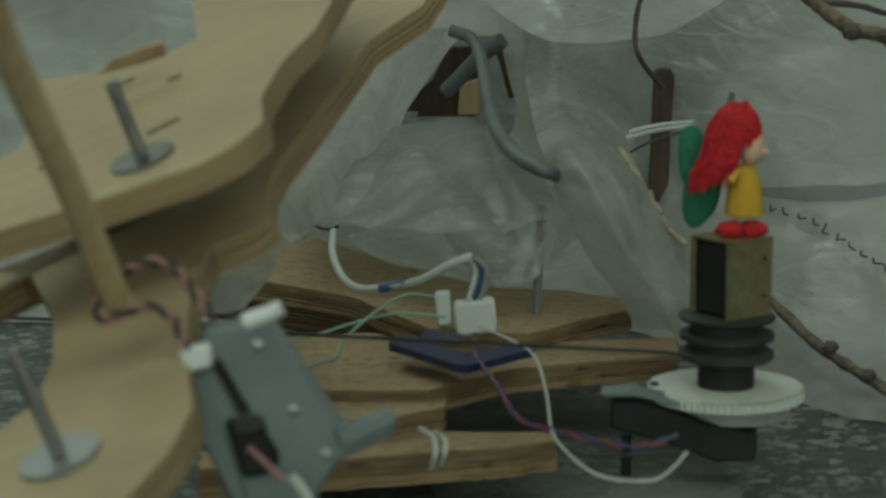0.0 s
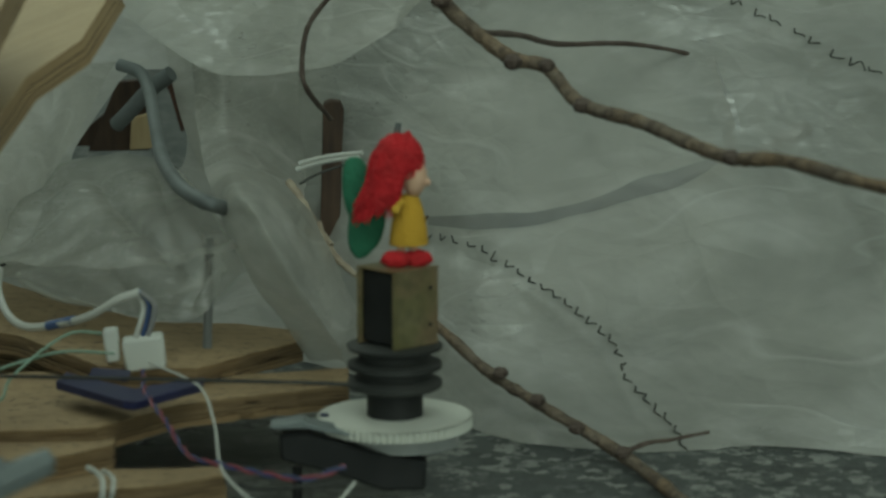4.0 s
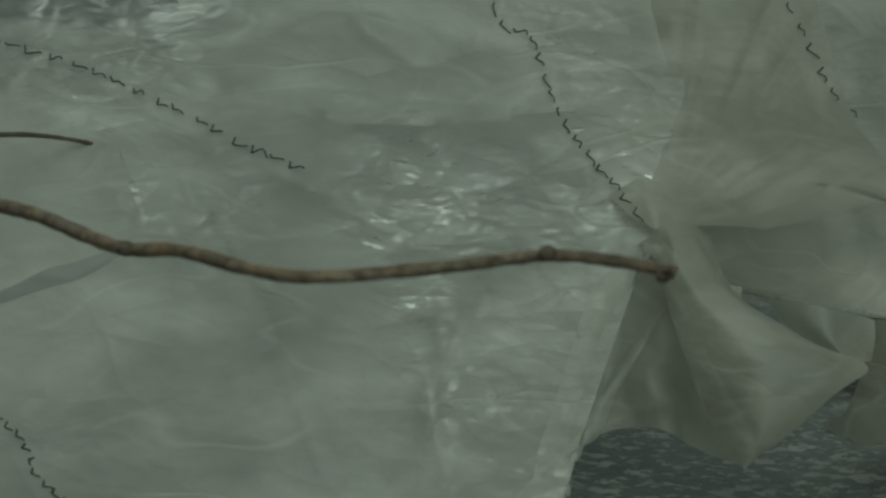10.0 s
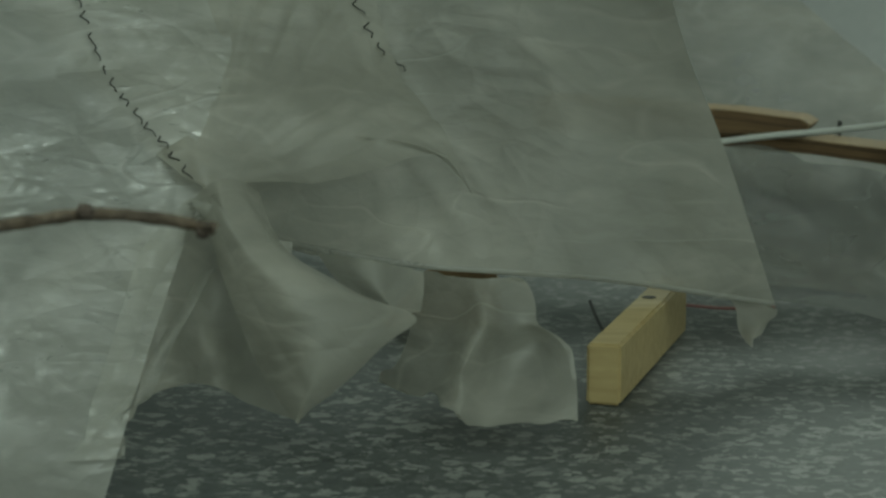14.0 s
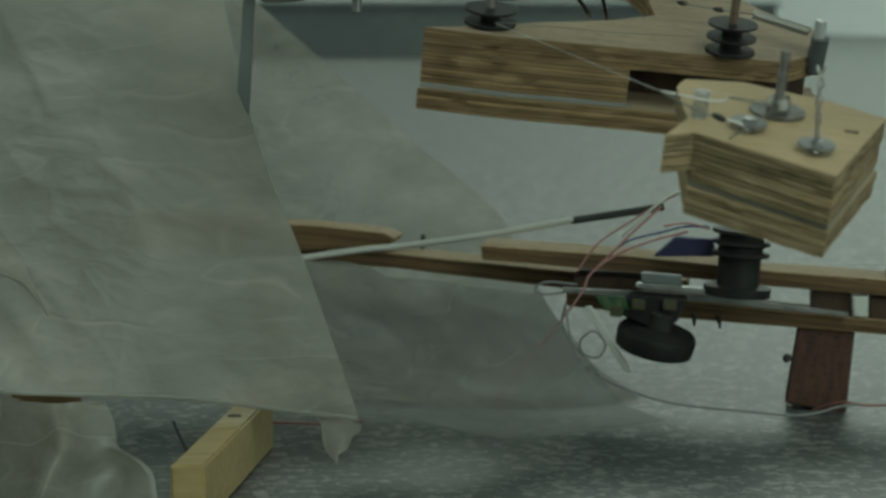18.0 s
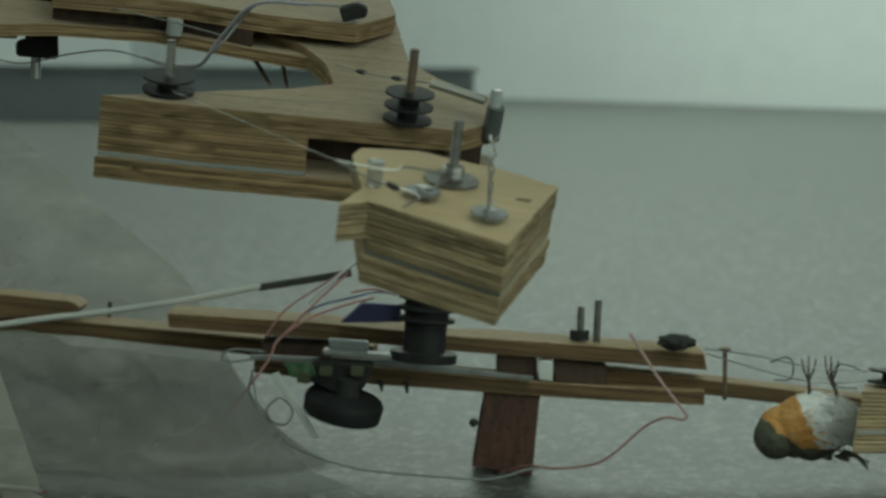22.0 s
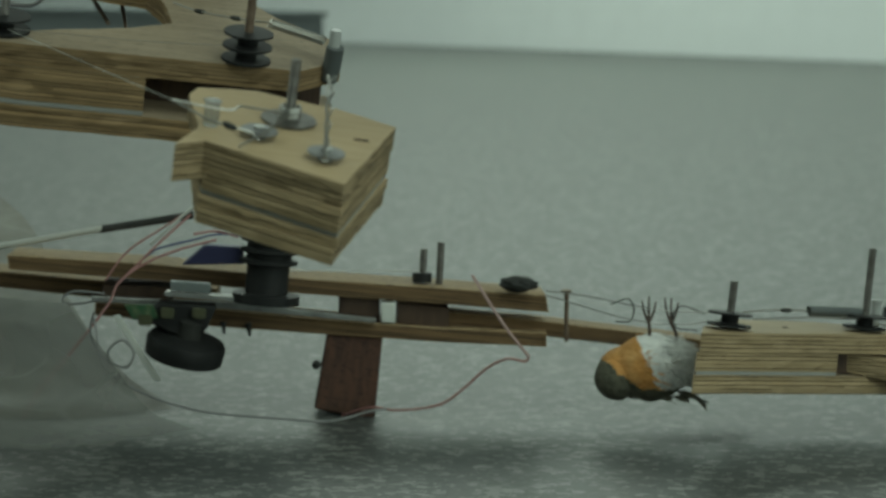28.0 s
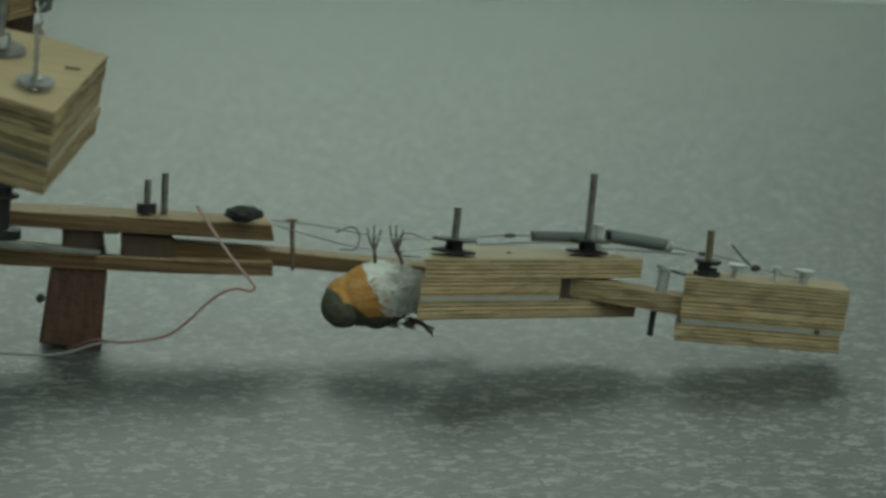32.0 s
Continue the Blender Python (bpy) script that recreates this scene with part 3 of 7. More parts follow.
def worn_board(outline, z0, z1, plies=4, chip=0.001, seed=0):
    """A plywood board whose layers are chipped unevenly along the sawn edges; one closed mesh."""
    rng = random.Random(seed)
    pts = [Vector((x, y)) for x, y in outline]
    base = []
    for a, b in zip(pts, pts[1:] + pts[:1]):
        n = max(1, min(40, int((b - a).length / 0.006)))
        side = Vector((b.y - a.y, a.x - b.x)).normalized() if (b - a).length > 1e-9 else Vector((0, 0))
        base += [(a.lerp(b, i / n), side, 0.4 if i == 0 else 1.0) for i in range(n)]
    bm = bmesh.new()
    rings = []
    h = (z1 - z0) / plies
    for k in range(plies):
        push = rng.uniform(-0.5, 0.5)
        ring = []
        for p, side, w in base:
            bite = rng.uniform(-0.5, 0.5) + (rng.uniform(0.5, 2.2) if rng.random() < 0.1 else 0)
            ring.append(p - side * chip * (push + bite) * w)
        for z in (z0 + k * h + 0.0001, z0 + (k + 1) * h - 0.0001):
            rings.append([bm.verts.new((p.x, p.y, z)) for p in ring])
    n = len(base)
    for low, top in zip(rings, rings[1:]):
        for i in range(n):
            f = bm.faces.new((low[i], low[(i + 1) % n], top[(i + 1) % n], top[i]))
            f.material_index = 1
    for ring in (rings[0], rings[-1]):
        for tri in tessellate_polygon([[Vector((v.co.x, v.co.y, 0)) for v in ring]]):
            if len(set(tri)) == 3:
                bm.faces.new([ring[i] for i in tri])
    return bm


def box(cx, cy, cz, sx, sy, sz, bevel=0.0008, m=None):
    bm = bmesh.new()
    bmesh.ops.create_cube(bm, size=1, matrix=Matrix.Translation((cx, cy, cz)) @ Matrix.Diagonal((sx, sy, sz, 1)))
    if bevel:
        bmesh.ops.bevel(bm, geom=list(bm.edges), offset=bevel, segments=2, affect="EDGES")
    if m is not None:
        bmesh.ops.transform(bm, matrix=m, verts=bm.verts)
    return bm


def lathe(profile, seg=28, m=None):
    """A turned body from (radius, height) pairs."""
    bm = bmesh.new()
    rings = []
    for r, z in profile:
        rings.append([bm.verts.new((r * math.cos(2 * math.pi * k / seg), r * math.sin(2 * math.pi * k / seg), z)) for k in range(seg)])
    for a, b in zip(rings, rings[1:]):
        for k in range(seg):
            bm.faces.new((a[k], a[(k + 1) % seg], b[(k + 1) % seg], b[k]))
    bm.faces.new(rings[0][::-1])
    bm.faces.new(rings[-1])
    if m is not None:
        bmesh.ops.transform(bm, matrix=m, verts=bm.verts)
    return bm


def curve_through(points, steps=6):
    """A smooth line through the points (Catmull-Rom)."""
    pts = [Vector(p) for p in points]
    if len(pts) < 3:
        return pts
    pts = [2 * pts[0] - pts[1], *pts, 2 * pts[-1] - pts[-2]]
    out = []
    for a, b, c, d in zip(pts, pts[1:], pts[2:], pts[3:]):
        for k in range(steps):
            t = k / steps
            out.append(0.5 * (2 * b + (c - a) * t + (2 * a - 5 * b + 4 * c - d) * t * t + (3 * b - a - 3 * c + d) * t ** 3))
    return out + [pts[-2]]


def tube(points, r0, r1=None, seg=8, steps=6, knots=0.0, seed=0, smooth=True, bm=None):
    """A round strand along a line, from radius r0 to r1; knots: uneven swellings."""
    path = curve_through(points, steps) if smooth else [Vector(p) for p in points]
    rng = random.Random(seed)
    r1 = r0 if r1 is None else r1
    bm = bm or bmesh.new()
    rings, up, n = [], None, len(path)
    for i, p in enumerate(path):
        way = (path[min(i + 1, n - 1)] - path[max(i - 1, 0)]).normalized()
        if up is None:
            up = way.orthogonal().normalized()
        up = (up - way * up.dot(way)).normalized()
        side = way.cross(up)
        r = r0 + (r1 - r0) * i / max(1, n - 1)
        if knots:
            r *= 1 + knots * (rng.random() - 0.4)
            p = p + up * (knots * r * 0.35 * (rng.random() - 0.5))
        rings.append([bm.verts.new(p + r * (up * math.cos(2 * math.pi * k / seg) + side * math.sin(2 * math.pi * k / seg))) for k in range(seg)])
    for a, b in zip(rings, rings[1:]):
        for k in range(seg):
            bm.faces.new((a[k], a[(k + 1) % seg], b[(k + 1) % seg], b[k]))
    bm.faces.new(rings[0][::-1])
    bm.faces.new(rings[-1])
    return bm


def threaded(r, z0, z1, m=None, pitch=0.0011):
    """A threaded rod: a profile of fine grooves."""
    prof, z = [], z0
    while z < z1 - pitch:
        prof += [(r, z), (r * 0.86, z + pitch * 0.5)]
        z += pitch
    prof.append((r, z1))
    return lathe(prof, 12, m)


def blob(rx, ry, rz, m=None, rough=0.0, seed=0, sub=3):
    bm = bmesh.new()
    bmesh.ops.create_icosphere(bm, subdivisions=sub, radius=1)
    off = Vector((seed * 3.1, seed * 1.7, 0))
    for v in bm.verts:
        k = 1 + rough * noise.noise(v.co * 2.2 + off) + rough * 0.5 * noise.noise(v.co * 6 + off)
        v.co = Vector((v.co.x * rx * k, v.co.y * ry * k, v.co.z * rz * k))
    if m is not None:
        bmesh.ops.transform(bm, matrix=m, verts=bm.verts)
    return bm


def join(*bms):
    """One mesh out of several pieces of one part."""
    out = bmesh.new()
    for b in bms:
        me = bpy.data.meshes.new("piece")
        b.to_mesh(me)
        b.free()
        out.from_mesh(me)
        bpy.data.meshes.remove(me)
    return out


def wire(name, points, r, material, label, category="wire", group="", seg=7, parent=None, steps=6):
    if parent is not None:
        return part(name, tube(points, r, seg=seg, steps=steps), material, parent, label)
    return solo(name, tube(points, r, seg=seg, steps=steps), material, label, category, group)


def twisted(name, points, r, first, second, label, category, pitch=0.014):
    """Two strands twisted round each other."""
    th = thing(name, pose(0, 0, 0), label, category)
    line = curve_through(points, 10)
    for k, mt in enumerate((first, second)):
        run, pts = 0.0, []
        for i, p in enumerate(line):
            if i:
                run += (p - line[i - 1]).length
            way = (line[min(i + 1, len(line) - 1)] - line[max(i - 1, 0)]).normalized()
            u = way.cross(Vector((0, 0, 1)) if abs(way.z) < 0.9 else Vector((1, 0, 0))).normalized()
            a = 2 * math.pi * run / pitch + math.pi * k
            pts.append(p + r * (u * math.cos(a) + way.cross(u) * math.sin(a)))
        part("strand", tube(pts, r * 0.95, seg=7, smooth=False), mt, th)
    return th


def spline_grid(rows, nu, nv):
    """A smooth patch through a grid of control points: nu steps along each row, nv across the rows."""
    along = [curve_even(r, nu) for r in rows]
    cols = [curve_even([a[i] for a in along], nv) for i in range(nu + 1)]
    return [[cols[i][j] for i in range(nu + 1)] for j in range(nv + 1)]


def curve_even(points, n):
    pts = [Vector(p) for p in points]
    if len(pts) == 2:
        return [pts[0].lerp(pts[1], k / n) for k in range(n + 1)]
    ext = [2 * pts[0] - pts[1], *pts, 2 * pts[-1] - pts[-2]]
    out = []
    for k in range(n + 1):
        s = min(k / n * (len(pts) - 1), len(pts) - 1 - 1e-6)
        i, t = int(s), s - int(s)
        a, b, c, d = ext[i:i + 4]
        out.append(0.5 * (2 * b + (c - a) * t + (2 * a - 5 * b + 4 * c - d) * t * t + (3 * b - a - 3 * c + d) * t ** 3))
    return out


def bearing(p):
    """Bearing and slope of a place as seen from the camera's axis, in metres at two metres away."""
    far = math.hypot(p[0], p[1])
    return 1.8 * math.atan2(p[0], p[1]), 1.8 * (p[2] - 0.41) / far


def crease_height(p, line, width, step):
    """1 on a crease line, falling off to its sides; with step one side stays raised."""
    x, y = bearing(p)
    best, side = 9.0, 1.0
    for (ax, ay), (bx, by) in zip(line, line[1:]):
        dx, dy = bx - ax, by - ay
        t = max(0.0, min(1.0, ((x - ax) * dx + (y - ay) * dy) / (dx * dx + dy * dy)))
        qx, qy = x - ax - t * dx, y - ay - t * dy
        d = math.hypot(qx, qy)
        if d < best:
            best, side = d, dx * qy - dy * qx
    if best > 6 * width:
        return 0.0
    fall = math.exp(-best / width)
    return math.exp(-best / (4 * width)) - math.exp(-6 / 4) if step and side > 0 else fall


def sheet(name, rows, nu, nv, material, label, fold=0.02, scale=5.0, stretch=(1, 1, 1), seed=0, rag=0.0, hole=None, group="plastic sheets", pleat=None, folds=()):
    """A hanging plastic sheet with creases: ridged noise pushes it in and out; edges may be ragged."""
    grid = spline_grid(rows, nu, nv)
    bm = bmesh.new()
    off = Vector((seed * 7.3, seed * 3.7, seed * 1.9))
    verts = []
    for j, row in enumerate(grid):
        line = []
        for i, p in enumerate(row):
            du = grid[j][min(i + 1, nu)] - grid[j][max(i - 1, 0)]
            dv = grid[min(j + 1, nv)][i] - grid[max(j - 1, 0)][i]
            nrm = du.cross(dv)
            nrm = nrm.normalized() if nrm.length > 1e-9 else Vector((0, -1, 0))
            q = Vector((p.x * stretch[0], p.y * stretch[1], p.z * stretch[2])) * scale + off
            h = (0.5 - abs(noise.noise(q))) * 1.2 + 0.5 * (0.35 - abs(noise.noise(q * 2.3 + off))) + 0.18 * noise.noise(q * 6)
            if pleat:
                way = p - Vector(pleat[0])
                flat = math.atan2(way.z, math.copysign(math.hypot(way.x, way.y), way.x))
                far = way.length
                h += pleat[1] * math.sin(flat * pleat[2] + 2 * noise.noise(q)) * min(1, far / 0.12) * math.exp(-far / pleat[3])
            h *= fold
            for crest, height, width, step in folds:
                h += height * crease_height(p, crest, width, step)
            p = p + nrm * h
            edge = min(i, nu - i, j, nv - j)
            if rag and edge == 0:
                p = p + Vector((noise.noise(q * 4), noise.noise(q * 4 + off), noise.noise(q * 5))) * rag
            if p.z < 0.0015:
                p.z = 0.0008 + 0.0014 * abs(noise.noise(q * 3))
            line.append(bm.verts.new(p))
        verts.append(line)
    for j in range(nv):
        for i in range(nu):
            if hole and hole(i / nu, j / nv):
                continue
            bm.faces.new((verts[j][i], verts[j][i + 1], verts[j + 1][i + 1], verts[j + 1][i]))
    bmesh.ops.delete(bm, geom=[v for v in bm.verts if not v.link_faces], context="VERTS")
    if hole:
        # soften the cut-out's rim
        outer = {v for row in (verts[0], verts[-1]) for v in row} | {row[k] for row in verts for k in (0, -1)}
        rim = {}
        for e in bm.edges:
            if len(e.link_faces) == 1 and not (e.verts[0] in outer or e.verts[1] in outer):
                for a, b in (e.verts, reversed(e.verts)):
                    rim.setdefault(a, []).append(b)
        for _ in range(14):
            moved = {v: (v.co + sum((n.co for n in near), Vector())) / (1 + len(near)) for v, near in rim.items()}
            for v, co in moved.items():
                v.co = co
    return solo(name, bm, material, label, "plastic sheet", group)


# ---- the hall ----
def slab(name, x0, y0, z0, x1, y1, z1, material):
    return solo(name, box((x0 + x1) / 2, (y0 + y1) / 2, (z0 + z1) / 2, x1 - x0, y1 - y0, z1 - z0, 0), material, "", "", kind="structure", smooth=False)


tagged(slab("floor", -8, -8, -0.2, 16, 16, 0, TERRAZZO), "grey polished terrazzo floor with pale stone chips", "floor")
tagged(slab("wall_north", -8.2, 15.8, 0, 16.2, 16, 4.2, PAINT), "plain white painted hall wall", "wall")
wx0, wx1 = SOUTH_OPENING[0] - SOUTH_OPENING[2] / 2, SOUTH_OPENING[0] + SOUTH_OPENING[2] / 2
wz0, wz1 = SOUTH_OPENING[1] - SOUTH_OPENING[3] / 2, SOUTH_OPENING[1] + SOUTH_OPENING[3] / 2
solo("wall_south", join(box((wx0 - 8.2) / 2, -8.1, 2.1, wx0 + 8.2, 0.2, 4.2, 0), box((wx1 + 16.2) / 2, -8.1, 2.1, 16.2 - wx1, 0.2, 4.2, 0),
                        box(SOUTH_OPENING[0], -8.1, wz0 / 2, SOUTH_OPENING[2], 0.2, wz0, 0), box(SOUTH_OPENING[0], -8.1, (4.2 + wz1) / 2, SOUTH_OPENING[2], 0.2, 4.2 - wz1, 0)),
     PAINT, "plain white painted hall wall with an opening for an added lamp", "wall", kind="structure", smooth=False)
tagged(slab("wall_west", -8.2, -8, 0, -8, 15.8, 4.2, PAINT), "plain white painted hall wall", "wall")
tagged(slab("wall_east", 12.4, -8, 0, 12.6, 15.8, 4.2, PAINT), "pale grey painted hall wall far behind", "wall")


def ceiling():
    """One slab with openings for the added ceiling lamps, joined from strips."""
    xs = sorted({-8.2, 16.2, *(c for x, y, w, h in ROOF_LAMPS for c in (x - w / 2, x + w / 2))})
    ys = sorted({-8.2, 16.0, *(c for x, y, w, h in ROOF_LAMPS for c in (y - h / 2, y + h / 2))})
    pieces = []
    for x0, x1 in zip(xs, xs[1:]):
        for y0, y1 in zip(ys, ys[1:]):
            cx, cy = (x0 + x1) / 2, (y0 + y1) / 2
            if any(abs(cx - x) < w / 2 and abs(cy - y) < h / 2 for x, y, w, h in ROOF_LAMPS):
                continue
            pieces.append(box(cx, cy, 4.3, x1 - x0, y1 - y0, 0.2, 0))
    solo("ceiling", join(*pieces), PAINT, "white hall ceiling with openings for the added lamps", "ceiling", kind="structure", smooth=False)


ceiling()
PL = pose(0, 0, 0, 0, 0, -37)
plinth = thing("low_plinth", PL, "long low grey painted plinth on the terrazzo", "plinth")
part("body", box(-1.6, 12.1, 0.12, 6.9, 0.5, 0.24, 0.004), PLINTH, plinth)
part("top", box(-1.6, 12.1, 0.251, 6.94, 0.54, 0.022, 0.004), PLINTH, plinth)


# ---- hardware built once and copied ----
def prism_xz(outline, y0, y1, bevel=0.0008):
    """A board standing on edge: outline in x and z, thickness along y. Broad faces are sawn edges (slot 1)."""
    bm = bmesh.new()
    a = [bm.verts.new((x, y0, z)) for x, z in outline]
    b = [bm.verts.new((x, y1, z)) for x, z in outline]
    n = len(outline)
    fs = [bm.faces.new(a), bm.faces.new(b[::-1])]
    for i in range(n):
        fs.append(bm.faces.new((a[(i + 1) % n], a[i], b[i], b[(i + 1) % n])))
    bmesh.ops.recalc_face_normals(bm, faces=bm.faces)
    for f in bm.faces:
        f.material_index = 0 if abs(f.normal.z) > 0.7 else 1
    if bevel:
        hard = [e for e in bm.edges if len(e.link_faces) == 2 and e.calc_face_angle(0) > 0.45]
        bmesh.ops.bevel(bm, geom=hard, offset=bevel, segments=1, affect="EDGES")
    bmesh.ops.triangulate(bm, faces=[f for f in bm.faces if len(f.verts) > 4])
    return bm


def bolt_rod(parent, x, y, z0, z1, washer=0.0, pulleys=0, r=0.003, material=None, pr=0.0145, lean=(0, 0)):
    """A threaded rod upright on a board, with its washer or thin pulley discs."""
    m = Matrix.Translation((x, y, 0)) @ pose(0, 0, 0, lean[0], lean[1], 0)
    parent = part("threaded_rod", threaded(r, z0, z1, m), material or ROD, parent, "threaded steel rod")
    if washer:
        part("washer", lathe([(r, 0.0), (washer, 0.0), (washer, 0.0012), (r, 0.0012)], 32, m @ Matrix.Translation((0, 0, max(z0, 0) + 0.0004))), ROD, parent, "wide steel washer")
    for k in range(pulleys):
        z = max(z0, 0) + 0.001 + k * 0.0085
        part("pulley_disc", lathe([(r, z), (pr, z), (pr, z + 0.0014), (0.0065, z + 0.002), (0.0065, z + 0.0085), (r, z + 0.0085)], 30, m), BLACK, parent, "thin dark pulley disc")
    if pulleys:
        z = max(z0, 0) + 0.001 + pulleys * 0.0085
        part("pulley_disc", lathe([(r, z), (pr, z), (pr, z + 0.0014), (r, z + 0.0016)], 30, m), BLACK, parent, "thin dark pulley disc")


def coil(a, b, r, turns, wire_r):
    a, b = Vector(a), Vector(b)
    way = (b - a).normalized()
    u = way.orthogonal().normalized()
    v = way.cross(u)
    n = turns * 8
    pts = [a + (b - a) * (k / n) + r * (u * math.cos(k * math.pi / 4) + v * math.sin(k * math.pi / 4)) for k in range(n + 1)]
    return tube(pts, wire_r, seg=5, smooth=False)


# ---- plastic sheets ----
def at(az, d, z):
    a = radians(az)
    return (d * math.sin(a), d * math.cos(a), z)


rows = []
for z, near, far in ((0.72, 0.34, 0.46), (0.5, 0.27, 0.38), (0.36, 0.21, 0.3), (0.23, 0.15, 0.21), (0.1, 0.09, 0.11), (0.004, 0.0, 0.0)):
    row = []
    for az in (-10, -7, -4, -1, 2, 5, 8, 11, 14, 17, 20, 23):
        foot, back = (1.9, near) if az < 3 else (1.82, near) if az < 6 else (1.67, far) if az < 9 else (1.62, far)
        row.append(at(az + (6.5 * z / 0.5 - 0.9 if az > 21 else 2 * z / 0.5 if az > 18 else 0), foot + back + 0.015 * math.sin(az * 0.55 + z * 7) + (0.08 * max(0.0, min(1.0, (z - 0.19) / 0.1)) if az > 21 else 0), z))
    rows.append(row)
FOLDS = [([bearing(p) for p in line], height, width, step) for line, height, width, step in (
    ([(0.463, 1.739, 0.27), (0.543, 1.716, 0.249), (0.6, 1.697, 0.248), (0.696, 1.66, 0.257)], 0.009, 0.010, False),
    ([(0.552, 1.713, 0.319), (0.595, 1.699, 0.284), (0.62, 1.69, 0.293), (0.647, 1.68, 0.301)], 0.008, 0.008, False),
    ([(0.517, 1.724, 0.208), (0.565, 1.709, 0.181), (0.594, 1.699, 0.164), (0.698, 1.659, 0.17)], 0.008, 0.014, False),
    ([(0.566, 1.709, 0.141), (0.605, 1.695, 0.115), (0.613, 1.692, 0.084), (0.603, 1.696, 0.037), (0.593, 1.7, -0.011)], 0.007, 0.016, False),
    ([(0.619, 1.69, 0.115), (0.601, 1.697, 0.06), (0.615, 1.692, -0.011)], 0.006, 0.014, False),
    ([(0.224, 1.786, 0.299), (0.279, 1.778, 0.3), (0.316, 1.772, 0.295), (0.353, 1.765, 0.286), (0.39, 1.757, 0.271), (0.445, 1.744, 0.245), (0.517, 1.724, 0.208)], 0.007, 0.012, True),
    ([(0.202, 1.789, 0.103), (0.254, 1.782, 0.088), (0.295, 1.776, 0.063), (0.329, 1.77, 0.035), (0.352, 1.765, -0.013)], 0.008, 0.012, True),
    ([(0.222, 1.786, 0.221), (0.271, 1.78, 0.217), (0.285, 1.777, 0.182), (0.24, 1.784, 0.152)], 0.005, 0.014, False),
    ([(0.389, 1.757, 0.113), (0.449, 1.743, 0.082), (0.501, 1.729, 0.078)], 0.004, 0.02, False))]
rng = random.Random(21)
for _ in range(26):
    x, y, a, n = rng.uniform(-0.1, 0.62), rng.uniform(-0.28, 0.12), rng.gauss(-0.15, 0.45), rng.uniform(0.05, 0.13)
    bend = rng.uniform(-0.4, 0.4)
    FOLDS.append(([(x, y), (x + n * math.cos(a), y + n * math.sin(a)), (x + n * (math.cos(a) + math.cos(a + bend)), y + n * (math.sin(a) + math.sin(a + bend)))],
                  rng.uniform(0.0025, 0.0055), rng.uniform(0.005, 0.011), rng.random() < 0.3))
for _ in range(9):
    x, y, a, n = rng.uniform(-0.34, -0.1), rng.uniform(0.0, 0.16), rng.uniform(-1.0, 1.0), rng.uniform(0.04, 0.09)
    FOLDS.append(([(x, y), (x + n * math.cos(a), y + n * math.sin(a)), (x + 2 * n * math.cos(a + 0.2), y + 2 * n * math.sin(a + 0.2))], 0.007, 0.008, rng.random() < 0.3))
GATHER = (0.73, 1.634, 0.175)
sheet("plastic_sheet", rows, 380, 130, FILM, "large crumpled translucent polythene sheet draped to the floor", 0.0065, 8, (1, 1, 0.55), 1, pleat=(GATHER, 0.4, 15, 0.14), folds=FOLDS,
                   hole=lambda u, v: 0.272 < u < 0.35 and 0.65 + max(0.0, 0.312 - u) * 2.4 < v < 0.765)

sheet("plastic_sheet", [[(-0.024, 1.9, 0.34), (0.084, 1.888, 0.34), (0.167, 1.852, 0.34), (0.25, 1.833, 0.34)],
                        [(-0.014, 1.89, 0.286), (0.078, 1.878, 0.258), (0.158, 1.843, 0.26), (0.233, 1.82, 0.295)],
                        [(0.005, 1.875, 0.256), (0.039, 1.87, 0.228), (0.069, 1.864, 0.21), (0.096, 1.853, 0.209), (0.122, 1.836, 0.213), (0.155, 1.818, 0.221), (0.185, 1.806, 0.245), (0.218, 1.792, 0.278)]], 90, 60, FILM,
      "overhanging fold of polythene at the top of the sheet", 0.008, 7, (1, 1, 0.6), 13)
gx, gy = bearing(GATHER)
RAYS = []
for a, n in ((12, 0.2), (22, 0.16), (31, 0.22), (40, 0.15), (48, 0.22), (57, 0.2), (66, 0.14), (76, 0.22), (88, 0.18)):
    c, d = math.cos(radians(a)), math.sin(radians(a))
    RAYS.append(([(gx + 0.012 * c, gy + 0.012 * d), (gx + 0.5 * n * c, gy + 0.5 * n * d), (gx + n * math.cos(radians(a + 5)), gy + n * math.sin(radians(a + 5)))], 0.0042, 0.005, False))
DROPS = []
for a, n in ((-38, 0.17), (-66, 0.2), (-97, 0.2)):
    c, d = math.cos(radians(a)), math.sin(radians(a))
    DROPS.append(([(gx + 0.01 * c, gy + 0.01 * d), (gx + 0.5 * n * c, gy + 0.5 * n * d), (gx + n * math.cos(radians(a + 4)), gy + n * math.sin(radians(a + 4)))], 0.003, 0.012, False))
CREASES = list(RAYS[:4])
for _ in range(24):
    x, y, a, n = rng.uniform(0.62, 0.98), rng.uniform(-0.2, 0.1), rng.uniform(-1.2, 1.2), rng.uniform(0.025, 0.07)
    bend = rng.uniform(-0.6, 0.6)
    CREASES.append(([(x, y), (x + n * math.cos(a), y + n * math.sin(a)), (x + n * (math.cos(a) + math.cos(a + bend)), y + n * (math.sin(a) + math.sin(a + bend)))],
                    rng.uniform(0.002, 0.005), rng.uniform(0.004, 0.01), rng.random() < 0.3))
SEAM_SIDE = [(0.692, 1.89, 0.399), (0.68, 1.82, 0.305), (0.7, 1.755, 0.24), (0.735, 1.66, 0.178)]
